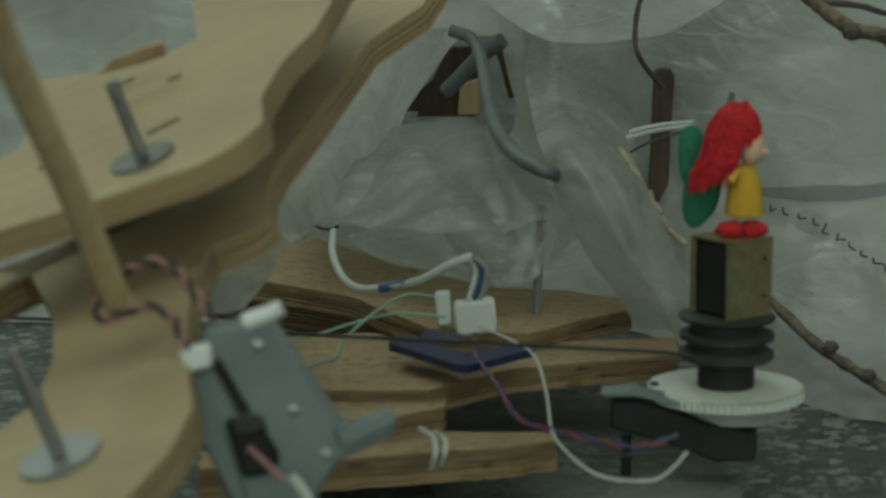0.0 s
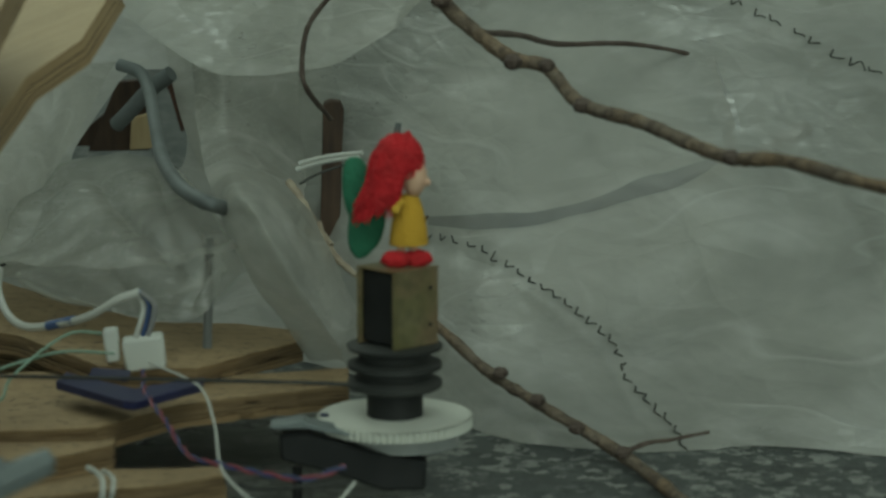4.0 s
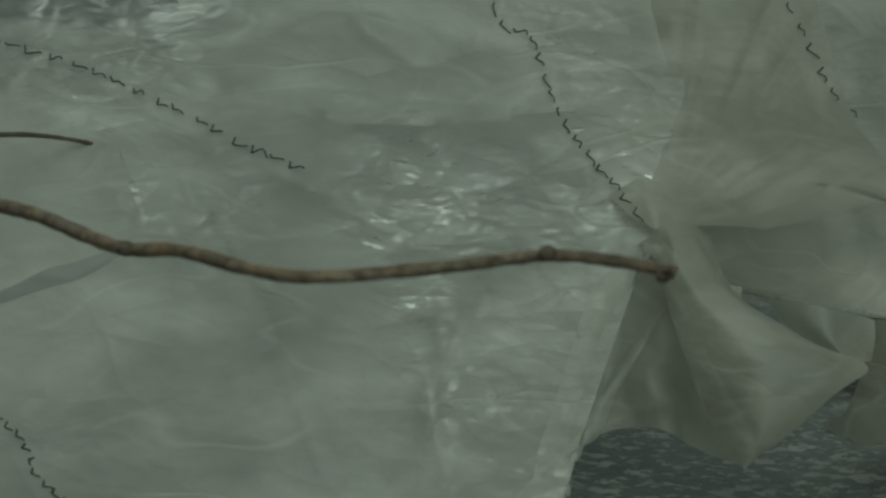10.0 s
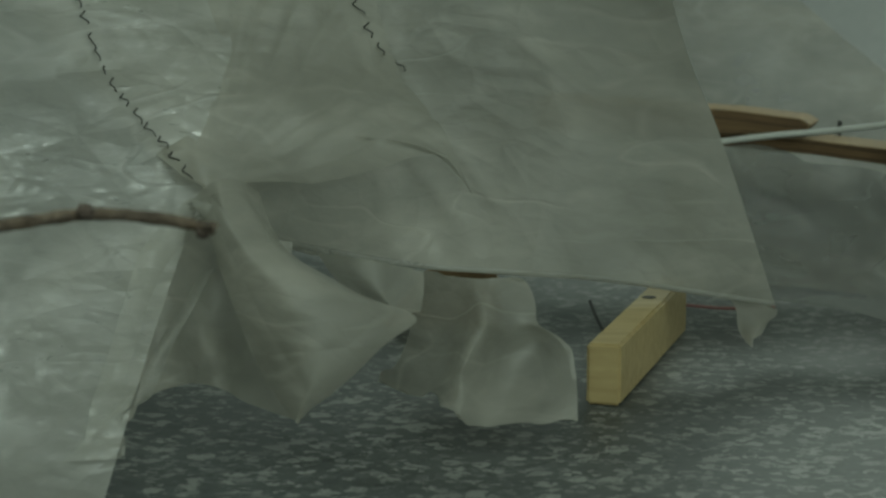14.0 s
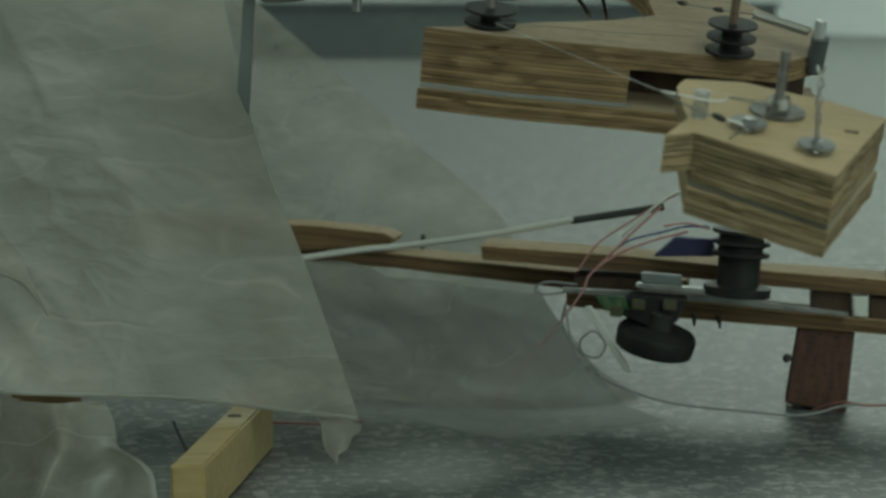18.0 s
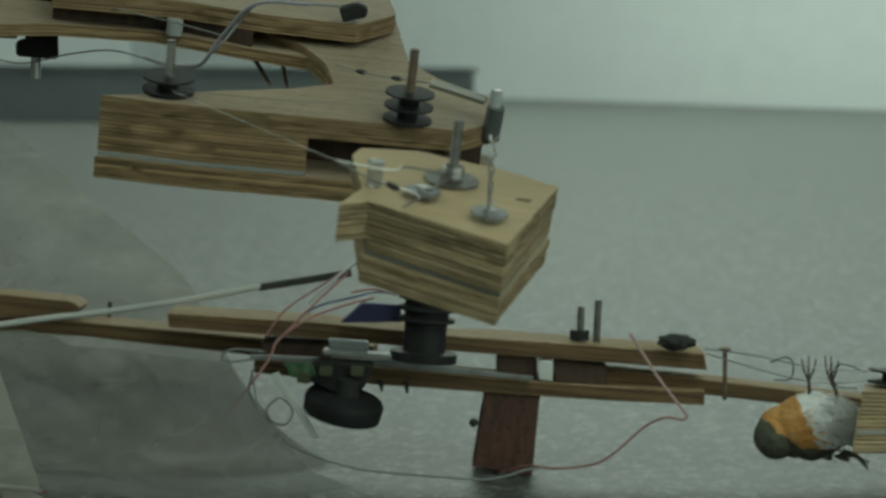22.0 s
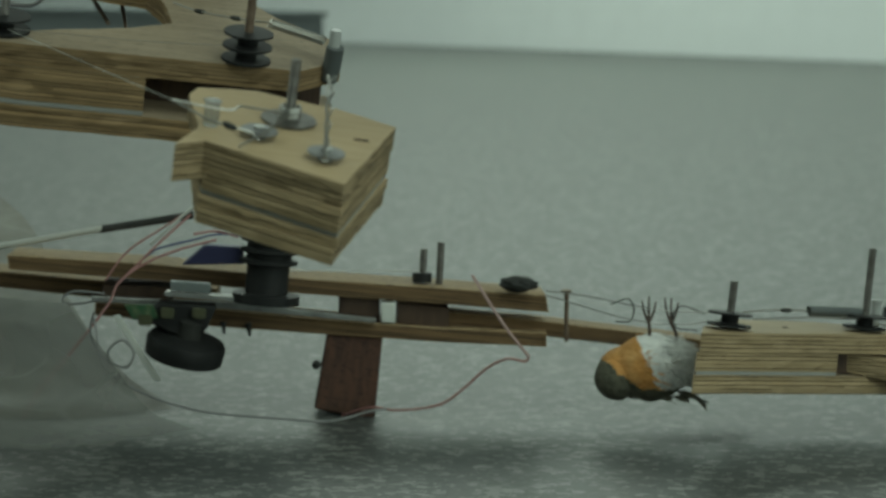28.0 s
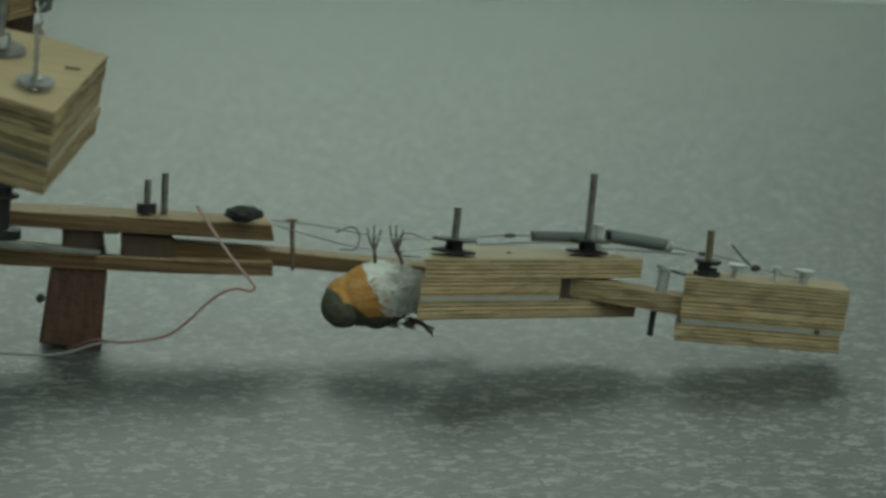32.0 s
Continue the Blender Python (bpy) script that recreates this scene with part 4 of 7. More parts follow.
sheet("plastic_sheet", [SEAM_SIDE[:1] + [(0.872, 1.932, 0.438), (1.001, 1.937, 0.44), (1.125, 1.914, 0.442), (1.22, 1.855, 0.443)],
                        SEAM_SIDE[1:2] + [(0.837, 1.838, 0.294), (0.976, 1.86, 0.285), (1.1, 1.836, 0.274), (1.209, 1.766, 0.266)],
                        SEAM_SIDE[2:3] + [(0.818, 1.748, 0.202), (0.969, 1.784, 0.182), (1.114, 1.78, 0.165), (1.219, 1.71, 0.164)],
                        SEAM_SIDE[3:] + [(0.826, 1.711, 0.119), (0.962, 1.753, 0.085), (1.125, 1.738, 0.063), (1.235, 1.661, 0.046)]], 130, 100, FILM_DULL,
      "hanging polythene sheet gathered at one corner, with a straight cut edge", 0.008, 6, (1, 1, 0.6), 2, pleat=(GATHER, 0.25, 15, 0.3), folds=CREASES)
sheet("plastic_sheet", [[(0.715, 1.87, 0.346), (0.815, 1.771, 0.346), (0.909, 1.748, 0.346)],
                        [(0.705, 1.8, 0.266), (0.805, 1.721, 0.264), (0.918, 1.698, 0.246)],
                        [(0.712, 1.715, 0.21), (0.808, 1.653, 0.214), (0.919, 1.629, 0.202)],
                        [(0.73, 1.65, 0.18), (0.779, 1.612, 0.179), (0.84, 1.614, 0.178), (0.895, 1.619, 0.187), (0.912, 1.609, 0.184), (0.927, 1.601, 0.16)]], 110, 90, FILM_DULL,
      "loose flap of polythene pleated towards the gathered corner", 0.006, 8, (1, 1, 0.6), 11, pleat=(GATHER, 0.28, 11, 0.35), folds=RAYS)
sheet("plastic_sheet", [[(0.723, 1.637, 0.166), (0.729, 1.618, 0.178), (0.739, 1.609, 0.183), (0.758, 1.616, 0.180), (0.780, 1.633, 0.168)],
                        [(0.720, 1.622, 0.158), (0.723, 1.599, 0.165), (0.731, 1.585, 0.168), (0.751, 1.586, 0.163), (0.780, 1.611, 0.148)],
                        [(0.721, 1.600, 0.143), (0.722, 1.572, 0.147), (0.727, 1.553, 0.149), (0.746, 1.550, 0.147), (0.776, 1.569, 0.135)],
                        [(0.722, 1.578, 0.122), (0.722, 1.550, 0.128), (0.731, 1.524, 0.132), (0.756, 1.517, 0.131), (0.798, 1.529, 0.117)],
                        [(0.723, 1.555, 0.096), (0.727, 1.526, 0.103), (0.744, 1.501, 0.108), (0.780, 1.494, 0.107), (0.826, 1.497, 0.100)],
                        [(0.730, 1.535, 0.063), (0.735, 1.511, 0.067), (0.745, 1.489, 0.071), (0.767, 1.489, 0.073), (0.793, 1.492, 0.079)],
                        [(0.738, 1.509, 0.038), (0.737, 1.499, 0.039), (0.737, 1.493, 0.039), (0.744, 1.495, 0.040), (0.752, 1.497, 0.044)]], 80, 70, FILM_DULL,
      "folded corner of a polythene sheet hanging down", 0.004, 9, (1, 1, 0.5), 3, folds=DROPS)
sheet("plastic_sheet", [[(0.694, 1.661, 0.142), (0.725, 1.648, 0.145), (0.759, 1.632, 0.141), (0.794, 1.615, 0.134)],
                        [(0.680, 1.634, 0.101), (0.714, 1.641, 0.097), (0.737, 1.609, 0.100), (0.790, 1.606, 0.089)],
                        [(0.667, 1.607, 0.061), (0.706, 1.623, 0.062), (0.718, 1.585, 0.072), (0.761, 1.598, 0.054), (0.779, 1.567, 0.055)],
                        [(0.657, 1.589, 0.027), (0.673, 1.594, 0.037), (0.702, 1.614, 0.041), (0.717, 1.597, 0.047), (0.728, 1.581, 0.045), (0.749, 1.582, 0.034), (0.767, 1.551, 0.027)]], 80, 70, FILM_DULL,
      "inner layer of polythene hanging in soft folds to the floor", 0.007, 7, (1.6, 1.6, 0.4), 16)
sheet("plastic_sheet", [[(0.808, 1.609, 0.126), (0.828, 1.565, 0.127), (0.875, 1.573, 0.115)],
                        [(0.817, 1.593, 0.107), (0.826, 1.554, 0.110), (0.870, 1.564, 0.101)],
                        [(0.834, 1.584, 0.093), (0.836, 1.549, 0.093), (0.869, 1.565, 0.087)]], 40, 24, FILM_DULL,
      "cut flap of polythene hanging behind the hem", 0.006, 9, (1, 1, 0.5), 17)
sheet("plastic_sheet", [[(0.899, 1.628, 0.103), (0.902, 1.581, 0.109), (0.912, 1.552, 0.112), (0.944, 1.556, 0.107)],
                        [(0.885, 1.613, 0.073), (0.889, 1.565, 0.077), (0.886, 1.515, 0.089), (0.920, 1.536, 0.083), (0.938, 1.536, 0.083)],
                        [(0.867, 1.612, 0.043), (0.871, 1.552, 0.047), (0.865, 1.504, 0.063), (0.917, 1.537, 0.056), (0.942, 1.534, 0.060), (0.940, 1.500, 0.065)],
                        [(0.865, 1.635, 0.027), (0.864, 1.579, 0.028), (0.863, 1.545, 0.036), (0.851, 1.489, 0.032), (0.882, 1.500, 0.024), (0.901, 1.488, 0.023), (0.922, 1.458, 0.028)]], 90, 70, FILM_DULL,
      "torn strip of polythene curling down to the floor beside the batten", 0.005, 9, (1, 1, 0.5), 4, rag=0.007)
sheet("plastic_sheet", [[(1.495, 2.485, 0.443), (1.531, 2.463, 0.444), (1.562, 2.443, 0.444)],
                        [(1.509, 2.418, 0.360), (1.565, 2.394, 0.360), (1.613, 2.349, 0.360)],
                        [(1.507, 2.360, 0.279), (1.593, 2.327, 0.277), (1.662, 2.253, 0.278)],
                        [(1.504, 2.302, 0.221), (1.614, 2.264, 0.219), (1.683, 2.175, 0.221)],
                        [(1.490, 2.228, 0.155), (1.621, 2.184, 0.151), (1.722, 2.080, 0.152)],
                        [(1.459, 2.152, 0.095), (1.592, 2.106, 0.089), (1.621, 2.033, 0.094), (1.686, 1.979, 0.095)],
                        [(1.412, 2.063, 0.048), (1.537, 1.997, 0.038), (1.584, 1.934, 0.036), (1.658, 1.871, 0.036)],
                        [(1.383, 1.993, 0.006), (1.483, 1.892, 0.006), (1.553, 1.815, 0.006), (1.661, 1.787, 0.006)]], 90, 110, FILM_TAN,
      "yellowed polythene sheet sloping behind the beams", 0.015, 5, (1, 1, 0.8), 5)
# added sheet: its dark tint imitates the beam's shadow on the sheet behind
sheet("plastic_sheet", [[(1.282, 1.812, 0.157), (1.309, 1.768, 0.152), (1.359, 1.756, 0.141), (1.396, 1.726, 0.134), (1.470, 1.717, 0.122)],
                        [(1.271, 1.771, 0.124), (1.341, 1.795, 0.111), (1.332, 1.713, 0.121), (1.400, 1.723, 0.110), (1.496, 1.721, 0.093)],
                        [(1.288, 1.771, 0.085), (1.292, 1.706, 0.092), (1.364, 1.739, 0.077), (1.372, 1.681, 0.084), (1.494, 1.682, 0.064)],
                        [(1.280, 1.752, 0.058), (1.316, 1.738, 0.056), (1.331, 1.689, 0.056), (1.373, 1.667, 0.048), (1.494, 1.642, 0.040)],
                        [(1.231, 1.677, 0.056), (1.253, 1.647, 0.053), (1.276, 1.605, 0.051), (1.327, 1.576, 0.043), (1.470, 1.555, 0.042)]], 110, 80, FILM_SHADE,
      "dark polythene added to imitate the shade under the beam", 0.012, 5, (1, 1, 0.7), 18)
sheet("plastic_sheet", [[(0.046, 1.395, 0.006), (0.079, 1.441, 0.006), (0.123, 1.497, 0.006), (0.164, 1.513, 0.006)], [(0.042, 1.35, 0.012), (0.075, 1.379, 0.012), (0.12, 1.418, 0.012), (0.175, 1.484, 0.012)],
                        [(0.041, 1.313, 0.006), (0.072, 1.321, 0.006), (0.121, 1.366, 0.006), (0.163, 1.437, 0.006)]], 40, 30, FILM_THIN,
      "scrap of clear polythene lying on the terrazzo", 0.008, 10, (1, 1, 1), 6)

LIP_FOLDS = [([bearing((-0.011, 1.800, 0.151)), bearing((0.012, 1.800, 0.116)), bearing((0.043, 1.800, 0.089))], 0.008, 0.008, False), ([bearing((0.027, 1.800, 0.161)), bearing((0.039, 1.800, 0.128)), bearing((0.050, 1.799, 0.097))], 0.006, 0.008, False), ([bearing((-0.041, 1.800, 0.147)), bearing((-0.057, 1.799, 0.117)), bearing((-0.091, 1.798, 0.094))], 0.009, 0.012, False), ([bearing((-0.018, 1.800, 0.116)), bearing((-0.007, 1.800, 0.093)), bearing((0.008, 1.800, 0.070))], 0.006, 0.008, False), ([bearing((0.069, 1.799, 0.116)), bearing((0.062, 1.799, 0.089)), bearing((0.050, 1.799, 0.062))], 0.007, 0.01, False)]
sheet("plastic_sheet", [[(-0.016, 1.663, 0.003), (0.042, 1.707, 0.003), (0.116, 1.716, 0.003), (0.17, 1.663, 0.003)], [(-0.014, 1.525, 0.009), (0.045, 1.537, 0.009), (0.104, 1.535, 0.009), (0.161, 1.519, 0.009)],
                        [(0.002, 1.404, 0.003), (0.05, 1.415, 0.003), (0.101, 1.409, 0.003), (0.158, 1.436, 0.003)]], 50, 40, FILM_THIN,
      "wrinkled clear polythene lying under the boards on the terrazzo", 0.006, 9, (1, 1, 1), 15)
sheet("plastic_sheet", [[(-0.110, 1.897, 0.099), (-0.074, 1.919, 0.123), (-0.030, 1.920, 0.145), (0.007, 1.910, 0.150), (0.038, 1.860, 0.153), (0.063, 1.719, 0.144), (0.088, 1.678, 0.133)],
                        [(-0.104, 1.817, 0.104), (-0.068, 1.789, 0.120), (-0.026, 1.750, 0.137), (0.014, 1.710, 0.144), (0.045, 1.669, 0.145), (0.063, 1.629, 0.137), (0.088, 1.648, 0.123)],
                        [(-0.098, 1.747, 0.110), (-0.066, 1.709, 0.114), (-0.022, 1.660, 0.115), (0.017, 1.620, 0.118), (0.046, 1.589, 0.122), (0.065, 1.589, 0.125), (0.087, 1.628, 0.122)],
                        [(-0.092, 1.698, 0.114), (-0.067, 1.679, 0.109), (-0.020, 1.630, 0.098), (0.009, 1.600, 0.095), (0.033, 1.575, 0.096), (0.061, 1.574, 0.103), (0.085, 1.618, 0.116)]], 120, 90, FILM_THIN,
      "polythene hanging in creased folds from an opening over the boards", 0.009, 7, (1, 1, 0.6), 7, folds=LIP_FOLDS)
sheet("plastic_sheet", [[(-0.065, 1.899, 0.141), (-0.029, 1.900, 0.149), (0.007, 1.890, 0.153), (0.038, 1.840, 0.156), (0.061, 1.699, 0.149)],
                        [(-0.067, 1.799, 0.130), (-0.026, 1.740, 0.142), (0.014, 1.690, 0.151), (0.041, 1.649, 0.152), (0.066, 1.619, 0.146)],
                        [(-0.072, 1.738, 0.122), (-0.043, 1.689, 0.126), (-0.004, 1.640, 0.132), (0.037, 1.600, 0.138), (0.075, 1.598, 0.138)],
                        [(-0.079, 1.698, 0.120), (-0.060, 1.669, 0.119), (-0.021, 1.620, 0.119), (0.006, 1.590, 0.122), (0.036, 1.580, 0.133), (0.076, 1.588, 0.138)]], 90, 60, FILM_THIN,
      "second layer of polythene creased over the opening's rim", 0.008, 9, (1, 1, 0.6), 23, folds=LIP_FOLDS[:3])
sheet("plastic_sheet", [[(-0.040, 1.900, 0.207), (-0.017, 1.950, 0.210), (0.008, 1.980, 0.207)],
                        [(-0.075, 1.819, 0.173), (-0.048, 1.859, 0.170), (-0.025, 1.920, 0.152)],
                        [(-0.098, 1.717, 0.146), (-0.073, 1.758, 0.138), (-0.055, 1.819, 0.122)],
                        [(-0.105, 1.597, 0.136), (-0.090, 1.637, 0.125), (-0.076, 1.698, 0.111)],
                        [(-0.116, 1.496, 0.129), (-0.104, 1.526, 0.125), (-0.090, 1.577, 0.119)],
                        [(-0.121, 1.435, 0.121), (-0.112, 1.466, 0.116), (-0.097, 1.517, 0.109)],
                        [(-0.122, 1.415, 0.113), (-0.117, 1.435, 0.109), (-0.108, 1.456, 0.109)]], 50, 110, FILM,
      "strip of polythene trailing down beside the plywood arm", 0.008, 8, (1, 1, 0.5), 24)
# extra layer, added only to brighten the film behind the stake
sheet("plastic_sheet", [[(0.034, 2.020, 0.245), (0.093, 2.008, 0.246), (0.152, 1.984, 0.247)],
                        [(0.042, 2.020, 0.194), (0.097, 1.998, 0.196), (0.152, 1.974, 0.202)],
                        [(0.052, 2.019, 0.151), (0.101, 1.998, 0.158), (0.152, 1.974, 0.160)],
                        [(0.067, 2.019, 0.106), (0.104, 1.987, 0.108), (0.151, 1.964, 0.115)]], 50, 60, FILM,
      "extra polythene layer added to lighten the region behind the stake", 0.008, 8, (1.4, 1.4, 0.3), 25)
sheet("plastic_sheet", [[(0.055, 1.969, 0.211), (0.074, 1.929, 0.219), (0.104, 1.947, 0.217), (0.138, 1.965, 0.211)],
                        [(0.060, 1.929, 0.170), (0.080, 1.868, 0.173), (0.109, 1.887, 0.167), (0.141, 1.945, 0.151)],
                        [(0.059, 1.679, 0.161), (0.078, 1.598, 0.169), (0.101, 1.637, 0.160), (0.128, 1.715, 0.141)],
                        [(0.066, 1.619, 0.138), (0.089, 1.557, 0.148), (0.112, 1.596, 0.139), (0.134, 1.655, 0.125)],
                        [(0.083, 1.598, 0.111), (0.106, 1.556, 0.119), (0.129, 1.595, 0.111), (0.146, 1.653, 0.097)],
                        [(0.102, 1.597, 0.084), (0.127, 1.565, 0.086), (0.148, 1.613, 0.080), (0.159, 1.652, 0.068)],
                        [(0.117, 1.616, 0.055), (0.140, 1.594, 0.056), (0.157, 1.633, 0.047), (0.168, 1.671, 0.038)]], 60, 110, FILM,
      "broad slanting fold of polythene running down behind the pulley", 0.008, 8, (1, 1, 0.4), 8)

sheet("plastic_sheet", [[(1.207, 1.681, 0.058), (1.221, 1.666, 0.054), (1.231, 1.652, 0.047)], [(1.198, 1.664, 0.039), (1.206, 1.645, 0.039), (1.222, 1.646, 0.039)],
                        [(1.197, 1.652, 0.021), (1.197, 1.64, 0.024), (1.209, 1.643, 0.029)]], 24, 24, FILM_DULL,
      "torn scrap hanging from the corner of the sheet", 0.006, 14, (1, 1, 0.5), 9, rag=0.004)
solo("wood_scrap", prism_xz([(-0.057, 0.004), (-0.01, 0.063), (0.046, 0.063), (0.053, -0.019), (0.01, -0.048), (-0.052, -0.044)], 0, 0.015, 0.001), [OLD_PLY, OLD_EDGE], "brown plywood scrap leaning behind the torn sheet", "wood scrap", "wood scraps", m=pose(1.08, 1.917, -0.013, 0, 0, -29.39))
# added box, standing in for an unidentified dark shape behind the film
solo("dark_shape_box", prism_xz([(-0.142, -0.026), (-0.059, 0.001), (-0.068, 0.073), (0.151, 0.074), (0.151, -0.023), (0.088, -0.014), (0.049, -0.011), (-0.01, -0.019)], 0.1, 0.25, 0.002), PLINTH, "dark blue-grey box added for an unknown dark shape behind the sheets", "crate", m=pose(0.439, 2.156, 0.31, 0, 0, -11.52))

# ---- near plywood arm with a servo ----
arm = thing("plywood_platform", pose(-0.129, 1.193, 0.226, 10, -20, 6.15), "blond plywood arm in two levels with threaded rods and washers", "sculpture arm", "sculpture arms")
part("upper_board", board([(-0.089, -0.02), (-0.066, -0.022), (-0.021, -0.03), (0.023, -0.034), (0.04, -0.026), (0.054, -0.01), (0.057, 0.025), (0.071, 0.063), (0.091, 0.094), (0.109, 0.144), (0.136, 0.226), (0.047, 0.366), (0.04, 0.22), (0.036, 0.148), (0.021, 0.145), (-0.016, 0.157), (-0.054, 0.191), (-0.048, 0.138), (-0.055, 0.082), (-0.09, 0.064)], -0.013, 0), [PLY, BLOND_EDGE], arm)
part("lower_board", board([(-0.113, 0.055), (-0.091, 0.092), (-0.072, 0.065), (-0.063, 0.006), (-0.064, -0.045), (-0.074, -0.084), (-0.103, -0.103), (-0.108, -0.198), (-0.063, -0.233), (-0.043, -0.205), (-0.021, -0.174), (-0.009, -0.143), (-0.007, -0.074), (-0.001, -0.028), (0.012, 0.02), (0.03, 0.02), (0.042, 0.03), (0.042, 0.05), (0.045, 0.072), (0.054, 0.096), (0.077, 0.141), (0.098, 0.184), (0.118, 0.226), (0.152, 0.252), (0.186, 0.33), (0.142, 0.428), (0.083, 0.24), (0.038, 0.1), (-0.031, 0.1)], -0.069, -0.055), [PLY, BLOND_EDGE], arm)
a, b = (0, 0)
bolt_rod(arm, a, b, -0.02, 0.037, washer=0.0145)
a, b = (-0.063, -0.144)
part("threaded_rod", threaded(0.003, -0.08, -0.006, Matrix.Translation((a, b, 0))), ROD, arm, "threaded steel rod")
part("washer", lathe([(0.003, -0.0545), (0.0165, -0.0545), (0.0165, -0.053), (0.003, -0.053)], 32, Matrix.Translation((a, b, 0))), WASHER, arm)
for x, y, s in ((0.02, 0.03, 0.9), (-0.03, 0.05, 0.6), (0.028, 0.118, 0.7), (0.046, 0.09, 0.4)):
    part("slot", box(x, y, 0.0002, 0.018 * s, 0.003, 0.0006, 0, pose(0, 0, 0, 0, 0, 15)), DARK_WOOD, arm, "dark chipped slot")
solo("wooden_dowel", tube([(-0.159, 0.987, 0.324), (-0.156, 1.018, 0.293), (-0.143, 1.07, 0.236), (-0.131, 1.122, 0.176)], 0.0066, 0.0058, 14), DOWEL, "pale round wooden dowel leaning on the plywood", "dowel")
solo("plywood_offcut", prism_xz([(-0.011, 0.014), (-0.003, 0.018), (0.012, 0.019), (0.023, 0.018), (0.022, 0.011), (0.006, 0.012)], 0.1, 0.104), [OLD_PLY, OLD_EDGE], "thin curved plywood offcut standing on edge", "wood offcut", m=pose(-0.129, 1.193, 0.226, 10, -20, 6.15))

servo = thing("servo_bracket", pose(-0.07, 1.118, 0.145, 0, 0, 3.58), "grey metal bracket holding a small dark servo", "servo")
part("bracket", prism_xz([(-0.027, 0.023), (0, 0.028), (0.017, 0.002), (0.027, -0.015), (0.037, -0.021), (0.048, -0.014), (0.052, -0.02), (0.027, -0.032), (0.02, -0.043), (0.013, -0.067), (-0.012, -0.067), (-0.02, -0.042), (-0.031, 0)], -0.004, 0.012, 0.0015), GREY, servo, "grey painted metal bracket")
part("motor", prism_xz([(-0.019, -0.013), (-0.006, -0.012), (0.004, -0.029), (0, -0.036), (-0.012, -0.038)], -0.008, -0.002, 0.002), BLACK, servo, "black motor housing")
part("horn", tube([(-0.079, 1.097, 0.175), (-0.07, 1.098, 0.178), (-0.064, 1.098, 0.181)], 0.0038, 0.0034, 10), WHITE, servo, "white servo horn").matrix_parent_inverse = servo.matrix_world.inverted()
for x, y in [(-0.005, 0.017), (0.009, -0.01), (0.022, -0.029)]:
    part("screw", lathe([(0.0022, 0), (0.0022, 0.0008), (0.001, 0.0012)], 12, Matrix.Translation((x, -0.004, y)) @ pose(0, 0, 0, 90, 0, 0)), STEEL, servo, "small screw head")
part("slot", prism_xz([(-0.024, 0.011), (-0.02, 0.012), (-0.008, -0.01), (-0.013, -0.011)], -0.0068, -0.004, 0.0006), BLACK, servo, "dark slot in the bracket")
part("gearbox", prism_xz([(-0.017, -0.012), (-0.005, -0.01), (-0.001, -0.016), (-0.014, -0.019)], -0.011, -0.008, 0.0008), DARK, servo, "black gearbox cap")
part("lead", tube([(-0.078, 1.097, 0.124), (-0.073, 1.098, 0.119), (-0.064, 1.098, 0.11)], 0.0014, seg=7), WIRE_RED, servo, "pink lead").matrix_parent_inverse = servo.matrix_world.inverted()
part("arm", prism_xz([(0.025, -0.017), (0.048, -0.009), (0.052, -0.015), (0.029, -0.026)], -0.008, -0.004, 0.001), GREY, servo, "bent lug")
part("plug", prism_xz([(-0.037, 0.017), (-0.024, 0.019), (-0.023, 0.01), (-0.034, 0.007)], -0.01, -0.003, 0.001), WHITE, servo, "small white plug")
part("side_plate", prism_xz([(-0.037, 0.008), (-0.03, 0.01), (-0.019, -0.019), (-0.01, -0.047), (-0.015, -0.05), (-0.032, -0.014)], -0.006, 0.0, 0.001), GREY, servo, "bent side of the bracket")
twisted("cable", [(-0.134, 1.132, 0.184), (-0.124, 1.123, 0.194), (-0.111, 1.125, 0.193), (-0.101, 1.115, 0.185), (-0.092, 1.106, 0.176)], 0.0013, WIRE_RED, DARK, "twisted pink and black servo cable", "cable")
twisted("cable", [(-0.13, 1.122, 0.186), (-0.141, 1.121, 0.177), (-0.135, 1.112, 0.173), (-0.121, 1.113, 0.178), (-0.11, 1.115, 0.174), (-0.103, 1.105, 0.163)], 0.0013, WIRE_RED, DARK, "twisted pink and black servo cable", "cable")
wire("cable", [(-0.061, 1.098, 0.112), (-0.055, 1.099, 0.103), (-0.049, 1.099, 0.084)], 0.0022, WIRE_WHITE, "thick white cable below the servo", "cable")

# ---- stack of old plywood behind, with plug and wires ----
stack = thing("plywood_board", pose(0.057, 1.619, 0.067, 0, 2, -2.02), "weathered plywood board with a rounded tip and upright rod", "board", "stacked boards")
part("top_board", worn_board([(-0.237, 0.086), (-0.17, 0.063), (-0.116, 0.029), (-0.063, -0.054), (-0.005, -0.058), (0.027, -0.014), (0.059, 0.025), (0.058, 0.056), (0.018, 0.076), (-0.032, 0.076), (-0.094, 0.139), (-0.154, 0.227), (-0.209, 0.259), (-0.254, 0.204)], -0.013, 0, 5, 0.0013, 1), [OLD_PLY, OLD_EDGE], stack)
part("lower_board", worn_board([(-0.246, 0.153), (-0.176, 0.121), (-0.12, 0.085), (-0.065, -0.002), (-0.017, 0.007), (-0.094, 0.146), (-0.158, 0.277), (-0.261, 0.254)], -0.042, -0.0135, 5, 0.0013, 2), [OLD_PLY, OLD_EDGE], stack)
bolt_rod(stack, 0, 0, -0.015, 0.068, r=0.003, material=WASHER)
